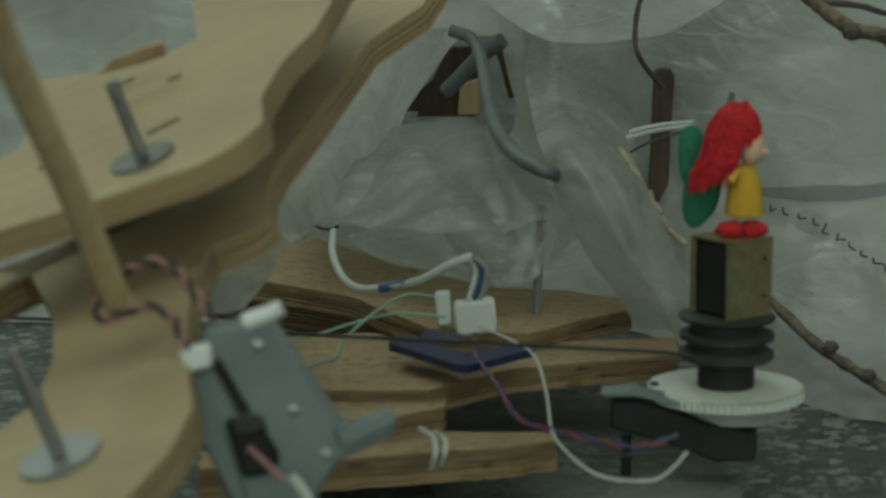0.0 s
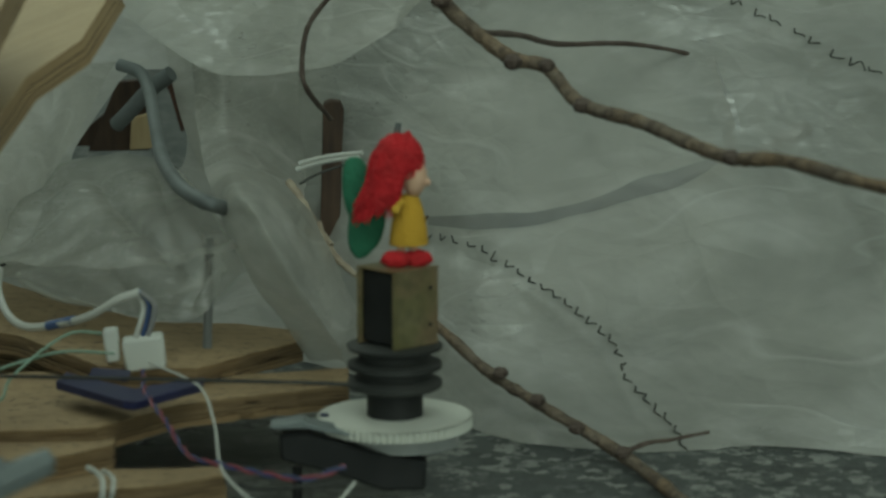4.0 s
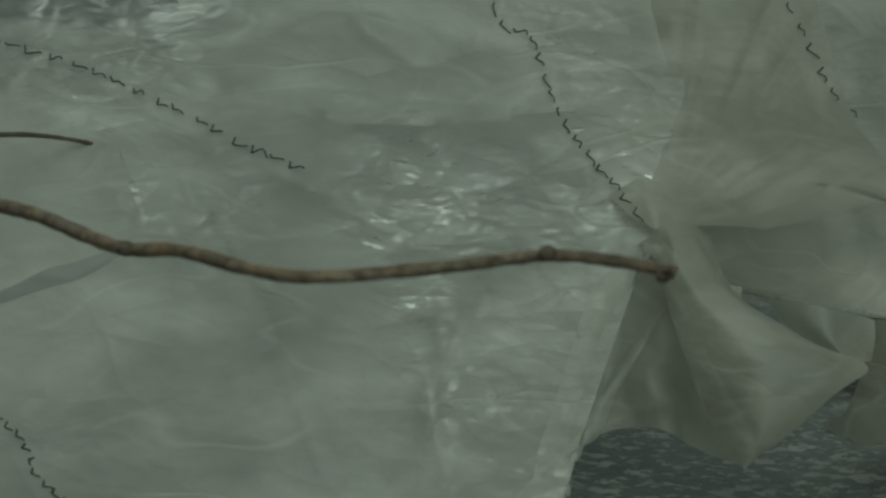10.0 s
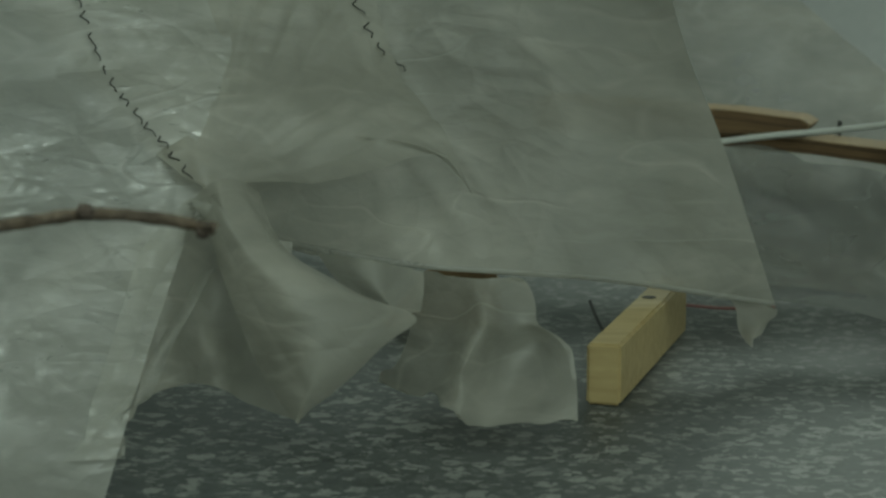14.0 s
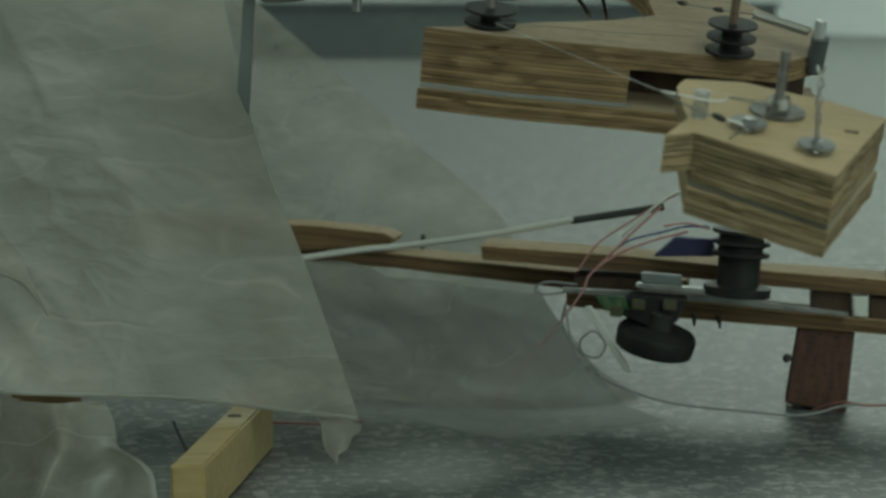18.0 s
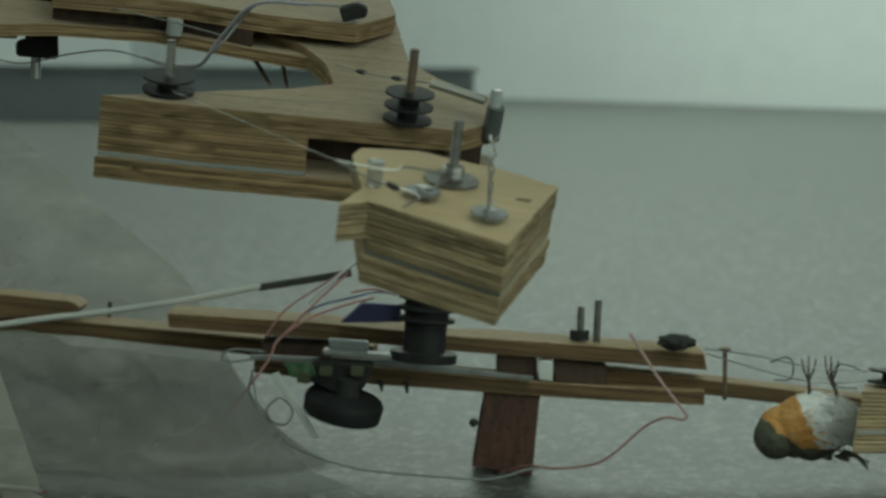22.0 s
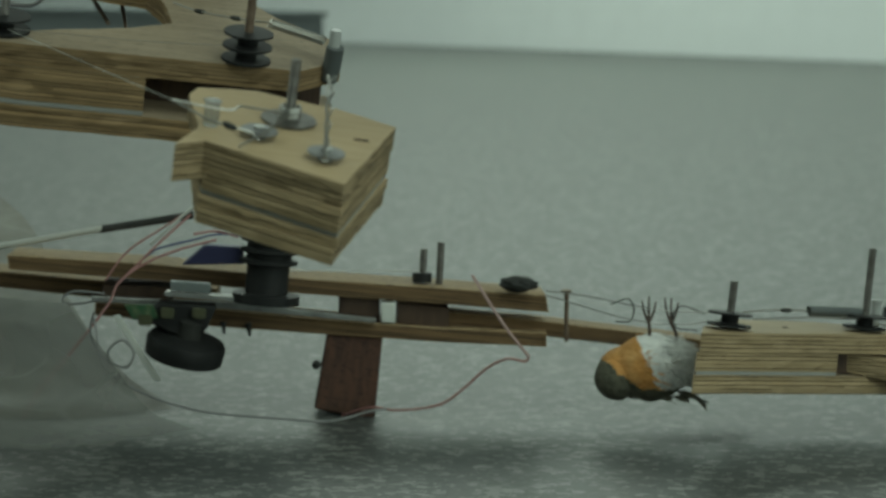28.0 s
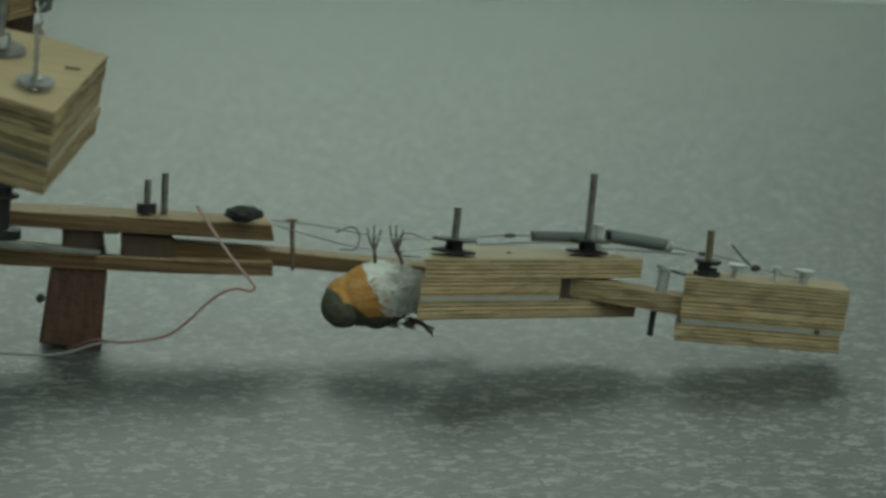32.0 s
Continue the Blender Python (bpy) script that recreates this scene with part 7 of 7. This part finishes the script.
for v in ([(-0.006, 0.034), (0.032, 0.033), (0.034, 0.012), (-0.004, 0.013)], [(0.048, 0.033), (0.096, 0.032), (0.098, 0.013), (0.05, 0.013)], [(-0.222, 0.023), (-0.16, 0.026), (-0.158, 0.012), (-0.221, 0.008)]):
    part("core", prism_xz(v, -0.012, 0.045, 0.001), [DARK_WOOD, DARK_WOOD], beam, "dark wooden core block")
part("leg", prism_xz([(-0.013, -0.002), (0.038, -0.001), (0.038, -0.077), (-0.018, -0.073)], -0.015, 0.035, 0.0015), RED_WOOD, beam, "red-brown stained wooden leg")
part("knot", blob(0.004, 0.004, 0.004, Matrix.Translation((-0.02, -0.012, -0.032)), 0.2), DARK, beam)
part("rail", prism_xz([(-0.229, 0.013), (-0.096, 0.02), (0.03, 0.018), (0.03, 0.014), (-0.096, 0.014), (-0.229, 0.008)], -0.03, -0.022, 0.0006), STEEL, beam, "thin metal rail")
inv = beam.matrix_world.inverted()
part("threaded_rod", tube([(1.805, 1.612, 0.155), (1.804, 1.613, 0.123)], 0.0033, seg=10), ROD, beam, "upright threaded rod").matrix_parent_inverse = inv
part("threaded_rod", tube([(1.823, 1.607, 0.16), (1.822, 1.608, 0.12)], 0.0033, seg=10), ROD, beam, "upright threaded rod").matrix_parent_inverse = inv
part("nut", tube([(1.804, 1.613, 0.133), (1.804, 1.613, 0.124)], 0.009, 0.009, 12), BLACK, beam, "black nut").matrix_parent_inverse = inv
part("nail", tube([(1.57, 2.01, 0.143), (1.569, 2.01, 0.129)], 0.002, seg=8), DARK, beam, "nail").matrix_parent_inverse = inv
part("nail", tube([(1.664, 1.73, 0.088), (1.664, 1.729, 0.077)], 0.003, 0.001, seg=8), DARK, beam, "nail point").matrix_parent_inverse = inv
part("nail", tube([(1.68, 1.714, 0.087), (1.681, 1.713, 0.075)], 0.003, 0.001, seg=8), DARK, beam, "nail point").matrix_parent_inverse = inv
# plain lump in place of a connector with a small black plug
part("knob", blob(0.017, 0.012, 0.0075, Matrix.Translation((1.847, 1.533, 0.126)) @ pose(0, 0, 0, 0, 3, -47), 0.25), DARK, beam, "dark lump standing in for a black connector").matrix_parent_inverse = inv

spool = thing("winch_motor", pose(1.663, 1.674, 0.119, 0, 4, -44.81), "black winch spool above a motor with blue block and wires", "winch")
part("spool", lathe([(0.019, 0.0), (0.019, 0.026), (0.026, 0.028), (0.026, 0.031), (0.02, 0.032), (0.02, 0.036), (0.026, 0.038), (0.026, 0.041), (0.02, 0.042), (0.02, 0.046), (0.026, 0.048), (0.026, 0.051), (0.012, 0.052)], 32), BLACK, spool, "black ribbed spool")
part("base", lathe([(0.03, -0.008), (0.03, 0.0), (0.019, 0.001)], 32), BLACK, spool)
part("arm", box(-0.04, 0, -0.006, 0.1, 0.02, 0.004, 0.001), STEEL, spool, "metal arm")
part("block", prism_xz([(-0.077, 0.019), (-0.067, 0.029), (-0.058, 0.038), (-0.025, 0.039), (-0.021, 0.024)], 0.01, 0.03, 0.001), BLUE, spool, "dark blue terminal block")
part("motor", lathe([(0.028, -0.013), (0.035, -0.011), (0.036, 0.002), (0.034, 0.006), (0.022, 0.009)], 36, Matrix.Translation((-0.068, 0, -0.052)) @ pose(0, 0, 0, 10, 8, 0)), BLACK, spool, "round black motor can")
part("motor_cap", lathe([(0.012, 0.008), (0.012, 0.024), (0.006, 0.026)], 20, Matrix.Translation((-0.068, 0, -0.052)) @ pose(0, 0, 0, 10, 8, 0)), DARK, spool, "dark motor cap")
part("gearbox", prism_xz([(-0.094, -0.014), (-0.043, -0.014), (-0.05, -0.034), (-0.062, -0.046), (-0.085, -0.04), (-0.108, -0.03)], -0.01, 0.02, 0.002), BLACK, spool)
for x, z in ((-0.105, -0.03), (-0.086, -0.022), (-0.058, -0.02)):
    part("clip", box(x, -0.015, z, 0.012, 0.006, 0.009, 0.001, None), OLIVE_PLASTIC, spool, "small olive wire clip")
part("circuit_board", prism_xz([(-0.125, -0.018), (-0.099, -0.016), (-0.093, -0.028), (-0.116, -0.031)], -0.012, -0.009, 0.0005), CIRCUIT, spool, "green circuit board")
part("strut", prism_xz([(-0.134, -0.029), (-0.128, -0.027), (-0.087, -0.083), (-0.093, -0.084)], -0.014, -0.01, 0.0005), WHITE, spool, "white plastic strut")
part("terminal", prism_xz([(-0.086, 0.006), (-0.05, 0.006), (-0.049, -0.003), (-0.085, -0.003)], -0.008, 0.002, 0.001), GREY, spool, "pale terminal block")
for pts, r, mt, lb in (
    ([(1.659, 1.735, 0.163), (1.623, 1.741, 0.157), (1.587, 1.747, 0.147), (1.555, 1.749, 0.131), (1.541, 1.748, 0.112), (1.508, 1.763, 0.068), (1.483, 1.771, 0.04), (1.466, 1.772, 0.017)], 0.0011, WIRE_RED, "thin pink wire trailing down"),
    ([(1.655, 1.765, 0.184), (1.614, 1.762, 0.161), (1.572, 1.76, 0.134)], 0.0011, WIRE_RED, "thin pink wire trailing down"),
    ([(1.687, 1.735, 0.166), (1.665, 1.742, 0.167), (1.644, 1.749, 0.163), (1.614, 1.762, 0.156), (1.596, 1.765, 0.147)], 0.001, WIRE_NAVY, "thin blue wire at the winch"),
    ([(1.572, 1.787, 0.128), (1.6, 1.789, 0.152), (1.636, 1.783, 0.171), (1.659, 1.762, 0.191), (1.677, 1.744, 0.2), (1.683, 1.725, 0.196), (1.686, 1.708, 0.177)], 0.0009, WIRE_RED, "pink wire arching over the winch"),
    ([(1.615, 1.775, 0.158), (1.652, 1.755, 0.193), (1.667, 1.741, 0.196), (1.676, 1.732, 0.178)], 0.0013, WIRE_WHITE, "white wire arching over the winch"),
    ([(1.687, 1.735, 0.164), (1.665, 1.742, 0.17), (1.644, 1.749, 0.168)], 0.0011, WIRE_RED, "faded orange wire at the winch"),
    ([(1.546, 1.757, 0.121), (1.525, 1.775, 0.123), (1.517, 1.781, 0.116), (1.525, 1.775, 0.112), (1.544, 1.758, 0.116)], 0.0011, WIRE_GREY, "hanging loop of thin grey wire"),
    ([(1.525, 1.748, 0.108), (1.523, 1.75, 0.088), (1.531, 1.743, 0.068), (1.539, 1.723, 0.06), (1.545, 1.718, 0.072), (1.537, 1.724, 0.084), (1.528, 1.732, 0.075), (1.53, 1.731, 0.062)], 0.0011, WIRE_GREY, "hanging loop of thin grey wire"),
    ([(1.525, 1.748, 0.103), (1.518, 1.728, 0.066), (1.523, 1.697, 0.047), (1.556, 1.653, 0.029), (1.605, 1.605, 0.022), (1.646, 1.577, 0.018), (1.706, 1.587, 0.018), (1.731, 1.589, 0.017)], 0.0011, WIRE_GREY, "wire sagging to the floor"),
    ([(1.7891, 1.5391, 0.1377), (1.7921, 1.5046, 0.0972), (1.7994, 1.4802, 0.0694)], 0.0014, WIRE_PINK, "pink and white wire over the beam"),
    ([(1.7994, 1.4802, 0.0684), (1.7966, 1.4837, 0.0653), (1.7869, 1.4953, 0.0672), (1.7826, 1.5159, 0.0564), (1.7717, 1.5362, 0.035), (1.7622, 1.5547, 0.0212), (1.746, 1.5878, 0.0143), (1.7362, 1.6133, 0.0151), (1.7332, 1.6456, 0.0039)], 0.0011, WIRE_RED, "wire hanging to the floor"),
    ([(1.667, 1.67, 0.14), (1.749, 1.643, 0.136), (1.804, 1.613, 0.134)], 0.0006, STEEL_WIRE, "thin taut steel cord over the beam"),
    ([(1.324, 2.002, 0.126), (1.455, 1.971, 0.138), (1.502, 1.949, 0.142), (1.556, 1.892, 0.154), (1.609, 1.834, 0.169)], 0.003, WIRE_WHITE, "straight white tube above the beam"),
    ([(1.608, 1.836, 0.168), (1.64, 1.806, 0.175), (1.671, 1.778, 0.182)], 0.0036, DARK, "black sleeve on the tube")):
    wire("wire", pts, r, mt, lb, "wire", "wires by the beam")
wire("wire", [(1.373, 1.845, 0.005), (1.312, 1.828, 0.011), (1.252, 1.809, 0.022)] , 0.0014, WIRE_RED, "pink wire on the floor", "wire", "wires by the beam")

# ---- finger: jointed plywood segments at the beam's end ----
FIN = pose(1.8811, 1.3235, 0.1047, 1, 4, -18.5) @ Matrix.Scale(1.18, 4)
fin = thing("finger_segment", FIN, "plywood finger segment with pulleys, rods and grey springs", "finger segment", "finger segments")
WEDGE = [(-0.04, -0.02), (0.166, -0.022), (0.166, 0.02), (0.12, 0.052), (0.05, 0.058), (-0.012, 0.016)]
part("top_board", worn_board([(x, y - 0.001) for x, y in WEDGE], -0.016, -0.0015, 5, 0.0005, 21), [PLY, PLY_EDGE], fin)
part("middle_board", worn_board([(-0.042, -0.02), (0.088, -0.021), (0.088, 0.05), (0.05, 0.056), (-0.012, 0.014)], -0.03, -0.0162, 5, 0.0005, 22), [ARM_PLY, PLY_EDGE], fin)
part("shim", board([(-0.04, -0.0195), (0.088, -0.0205), (0.088, 0.045), (-0.01, 0.012)], -0.0325, -0.0302, 0), [SHIM, SHIM], fin, "thin pale shim")
part("bottom_board", worn_board([(x - 0.004, y - 0.0015) for x, y in WEDGE], -0.0465, -0.0327, 5, 0.0006, 23), [ARM_PLY, PLY_EDGE], fin)
part("slot_block", box(0.117, 0.012, -0.0244, 0.05, 0.05, 0.0158, 0.001), DARK_WOOD, fin, "dark block filling the slot")
bolt_rod(fin, 0, 0, 0.0, 0.034, pulleys=1, pr=0.0165, lean=(0, 2))
bolt_rod(fin, 0.128, 0.0, 0.0, 0.062, pulleys=1, pr=0.0165, lean=(0, 1))
part("spring", coil((0.078, 0.006, 0.0125), (0.128, 0.004, 0.012), 0.003, 26, 0.0011), PIPE, fin, "grey coil spring")
part("spring", coil((0.16, 0.014, 0.012), (0.222, 0.02, 0.0045), 0.0043, 34, 0.0011), PIPE, fin, "grey coil spring")
part("spring_end", coil((0.222, 0.02, 0.0045), (0.232, 0.021, 0.003), 0.0045, 3, 0.0007), STEEL_WIRE, fin)
part("post", lathe([(0.0036, -0.002), (0.0036, 0.018), (0.0042, 0.0185), (0.0042, 0.021)], 14, Matrix.Translation((0.15, 0.014, 0))), CLEAR, fin, "clear post")
part("hole", lathe([(0.0022, -0.0014), (0.002, -0.0008)], 12, Matrix.Translation((0.062, 0.012, 0))), DARK_WOOD, fin, "small dark hole")
for pts in ([(0.012, 0.01, 0.0095), (0.05, 0.008, 0.0125), (0.078, 0.006, 0.0125)], [(0.012, -0.012, 0.0075), (0.07, -0.006, 0.009), (0.126, 0.0, 0.008)],
            [(0.128, -0.012, 0.006), (0.18, 0.0, 0.002), (0.24, 0.01, -0.002)], [(0.232, 0.021, 0.003), (0.25, 0.019, 0.0), (0.29, 0.002, -0.006)]):
    part("cord", tube(pts, 0.0006, seg=6), STEEL_WIRE, fin, "thin steel cord")
for x, y, z in ((0.058, 0.0078, 0.0125), (0.262, 0.014, -0.002)):
    part("crimp", blob(0.006, 0.0017, 0.0017, Matrix.Translation((x, y, z)), 0.1), DARK, fin, "dark crimp")

LAST = pose(2.0606, 1.1709, 0.0798, 1, 4.5, -50) @ Matrix.Scale(1.167, 4)
last = thing("finger_segment", LAST, "last plywood finger segment with small bolts on top", "finger segment", "finger segments")
TIP = [(-0.02, -0.02), (0.108, -0.021), (0.112, 0.018), (0.1, 0.024), (-0.012, 0.024)]
part("top_board", worn_board(TIP, -0.0175, 0, 5, 0.0005, 24), [PLY, PLY_EDGE], last)
part("middle_board", worn_board([(x - 0.001, y) for x, y in TIP], -0.0325, -0.0177, 5, 0.0005, 25), [ARM_PLY, PLY_EDGE], last)
part("shim", board([(x * 0.98, y * 0.97) for x, y in TIP], -0.0355, -0.0327, 0), [SHIM, SHIM], last, "pale plastic shim")
part("bottom_board", worn_board([(x - 0.004, y - 0.0008) for x, y in TIP], -0.0495, -0.0357, 5, 0.0006, 26), [ARM_PLY, PLY_EDGE], last)
bolt_rod(last, 0, 0, 0.0, 0.035, material=RUSTY)
part("nut", lathe([(0.0105, 0.0), (0.0105, 0.003), (0.008, 0.0035), (0.008, 0.009), (0.0105, 0.0095), (0.0105, 0.012), (0.004, 0.0125)], 8), BLACK, last, "black nut and small pulley")
for x, r, h in ((0.022, 0.0036, 0.009), (0.053, 0.002, 0.009), (0.075, 0.0042, 0.0085)):
    part("bolt", lathe([(r * 0.8, 0), (r * 0.8, h), (r * 1.9, h + 0.0004), (r * 1.9, h + 0.0022), (r * 0.6, h + 0.0028)], 14, Matrix.Translation((x, -0.004, 0))), CLEAR, last, "small nylon bolt")
part("wire", tube([(0.016, -0.004, 0.026), (0.024, -0.004, 0.018), (0.032, -0.004, 0.011)], 0.0008, seg=6), DARK, last, "dark wire end")
part("cord", tube([(0.0, -0.01, 0.008), (0.022, -0.007, 0.009), (0.038, -0.006, 0.0095), (0.06, -0.005, 0.006), (0.07, -0.005, 0.0035)], 0.0007, seg=6), STEEL_WIRE, last, "thin steel cord")
part("crimp", blob(0.0042, 0.002, 0.0026, Matrix.Translation((0.036, -0.006, 0.0095)), 0.15), DARK, last, "dark crimp")
part("pin", box(0.086, -0.0205, -0.0342, 0.004, 0.002, 0.004, 0.0004), DARK, last, "small dark pin in the joint")

link = thing("finger_link", pose(0, 0, 0), "plain plywood link between two finger segments", "finger segment", "finger segments")
la, lb = FIN @ Vector((0.112, -0.004, -0.0235)), LAST @ Vector((-0.004, 0.0, -0.025))
way = (lb - la).normalized()
LINK = Matrix.Translation(la) @ way.to_track_quat("X", "Z").to_matrix().to_4x4() @ Matrix.Scale(1.17, 4)
span = (lb - la).length / 1.17
bar = worn_board([(-0.01, -0.012), (span, -0.014), (span, 0.014), (-0.01, 0.016), (-0.018, 0.002)], -0.0072, 0.0072, 4, 0.0005, 27)
bmesh.ops.transform(bar, matrix=LINK, verts=bar.verts)
part("bar", bar, [PLY, PLY_EDGE], link)
part("post", lathe([(0.0044, 0.006), (0.0044, 0.024), (0.0062, 0.0245), (0.0062, 0.026)], 16, LINK @ Matrix.Translation((span - 0.03, -0.004, 0))), CLEAR, link, "clear nylon post")
part("pin", lathe([(0.0024, -0.028), (0.0024, -0.007)], 10, LINK @ Matrix.Translation((span - 0.033, -0.004, 0))), DARK, link, "dark steel pin")
hook = [LINK @ Vector(p) for p in ((span - 0.036, -0.004, 0.0262), (span - 0.018, -0.008, 0.0245), (span - 0.002, -0.012, 0.0235), (span - 0.0005, -0.013, 0.012), (span - 0.0005, -0.013, 0.004))]
part("hook", tube(hook, 0.0013, seg=7, smooth=False), DARK, link, "bent wire hook")


# ---- upside-down toy birds hung by their wire feet ----
def bird(m, label, s=1.0, brown=False):
    """A padded toy bird on its back: head, breast, belly and wings are zones of one skin."""
    pieces = []

    def add(bm, k):
        for f in bm.faces:
            f.material_index = k
        pieces.append(bm)

    body = bmesh.new()
    bmesh.ops.create_icosphere(body, subdivisions=5, radius=1)
    for v in body.verts:
        n = v.co.normalized()
        fat = 0.0225 + 0.004 * max(0.0, 1 - abs(n.x - 0.05) * 1.6)
        neck = 1 - 0.13 * math.exp(-((n.x + 0.62) / 0.16) ** 2)
        taper = 1.0 if n.x < 0.3 else 1 - 0.55 * (n.x - 0.3) ** 1.3
        k = fat * neck * taper * (1 + 0.05 * noise.noise(n * 3.1) + 0.02 * noise.noise(n * 9))
        v.co = Vector((0.0395 * n.x, k * n.y * 0.92, k * n.z - 0.004 * max(0, -n.x) ** 2 + 0.002))
    for f in body.faces:
        c = f.calc_center_median()
        jag = 0.0025 * noise.noise(c * 260)
        if c.z < max(0.003 - 0.62 * (c.x + 0.031), -0.0125) + jag:
            f.material_index = 2
        elif c.x - 0.55 * (0.022 - c.z) < -0.010 + jag:
            f.material_index = 0
        else:
            f.material_index = 1
    head = blob(0.0172, 0.0165, 0.0175, Matrix.Translation((-0.0245, -0.003, -0.0075)), 0.03, 3, 4)
    for f in head.faces:
        c = f.calc_center_median()
        f.material_index = 2 if c.z < 0.0035 - 0.62 * (c.x + 0.031) + 0.002 * noise.noise(c * 260) else 0
    body = join(body, head)
    bmesh.ops.scale(body, vec=(s, s, s), verts=body.verts)
    pieces.append(body)
    rng = random.Random(8)
    for k in range(420):
        u = Vector((rng.uniform(-0.1, 1), rng.uniform(-1, 0.6), rng.uniform(-0.35, 1))).normalized()
        p = Vector((0.0385 * u.x, 0.0225 * u.y, 0.0235 * u.z + 0.002)) * s
        if u.x > 0.5:
            p *= 0.93
        lift = 0.0026 + 0.003 * max(0.0, u.x)
        tip = p + u * lift + Vector((0.004 + 0.005 * max(0, u.x), 0, rng.uniform(-0.0025, 0.001)))
        add(tube([p, p + u * lift * 0.7, tip], 0.0007, 0.00015, 4, 2), 1 if p.x - 0.55 * (0.022 - p.z) > -0.004 and p.z > -0.011 else 2 if p.z < -0.011 else 0)
    for k in range(60):
        p = Vector((rng.uniform(-0.03, 0.028), rng.uniform(-0.012, 0.006), -0.0185 + rng.uniform(-0.002, 0.002))) * s
        add(tube([p, p + Vector((0.006, -0.001, -0.0018 + rng.uniform(-0.001, 0.001))) * s], 0.0011, 0.0003, 4), 2)
    for k in range(11):
        p = Vector((0.026 * s, rng.uniform(-0.01, 0.006), -0.0165 * s))
        add(tube([p, p + Vector((0.01, 0, -0.002)), p + Vector((0.016 + 0.005 * rng.random(), 0, -0.006 + rng.uniform(-0.006, 0.004)))], 0.0015, 0.0004, 5), 2)
    for x, tilt in ((-0.002, -0.0005), (0.0185, -0.004)):
        add(tube([(x * s, -0.004, 0.017), (x * s + 0.0005, -0.004, 0.028), (x * s + tilt, -0.004, 0.037)], 0.0015, 0.0012, 7), 3)
        for d, up in ((-0.006, 0.017), (-0.001, 0.02), (0.0045, 0.017)):
            if x > 0.01 and d < 0:
                up = 0.02
            base = Vector((x * s + tilt, -0.004, 0.0365))
            add(tube([base, base + Vector((d * 0.7, 0.001, up * 0.5)), base + Vector((d, 0, up))], 0.0011, 0.0005, 6, 4), 3)
    return solo("toy_bird", join(*pieces), [DUN if brown else ORANGE, DUN if brown else FLUFF, OLIVE, TWIG], label, "toy bird", "toy birds", m=m)


BIRD = pose(1.8652, 1.3964, 0.0608, 0, 2, -52) @ Matrix.Scale(1.153, 4)
bird(BIRD, "orange, white and olive toy bird hung upside down")
bird(pose(1.512, 1.529, 0.247, 0, 0, -44.67) @ pose(0, 0, 0, 0, -48, 0), "brown and olive toy bird hung head down below the arm", 1.15, True)
grip = [BIRD @ Vector(p) for p in ((-0.01, -0.004, 0.0485), (0.016, -0.004, 0.0465))]
pulley = FIN @ Vector((0.0, 0.006, 0.0095))
knob_end = Vector((1.8631, 1.5129, 0.1203))
solo("cord", tube([knob_end, knob_end.lerp(grip[0], 0.5) + Vector((0, 0, 0.0015)), grip[0], grip[1], pulley], 0.0006, seg=6), STEEL_WIRE, "taut cord that the toy bird hangs from", "cord")
low = [knob_end - Vector((0, 0, 0.004)), BIRD @ Vector((-0.02, 0.0, 0.0385)), BIRD @ Vector((0.02, 0.0, 0.036)), FIN @ Vector((0.0, -0.006, 0.0075))]
solo("cord", tube(low, 0.0006, seg=6), STEEL_WIRE, "second taut cord beside the toy bird", "cord")
for x, w, z in ((-0.021, -0.013, 0.049), (0.024, 0.017, 0.046)):
    loop = [(x + w * 0.9, -0.004, z), (x - w * 0.1, -0.004, z + 0.005), (x - w * 0.5, -0.004, z - 0.002), (x - w * 0.3, -0.004, z - 0.012), (x + w * 0.6, -0.004, z - 0.013)]
    loop = [BIRD @ Vector(p) for p in loop]
    solo("wire_loop", tube(loop, 0.0006, seg=6), DARK, "loose loop of thin wire beside a bird's foot", "wire")
solo("nail", join(tube([(1.8744, 1.4989, 0.1211), (1.8748, 1.4984, 0.0741)], 0.002, seg=8), lathe([(0.001, 0), (0.0052, 0.0006), (0.0055, 0.0018), (0.003, 0.003)], 14, pose(1.8744, 1.4989, 0.1191))), RUSTY, "long nail through the thin beam", "nail")
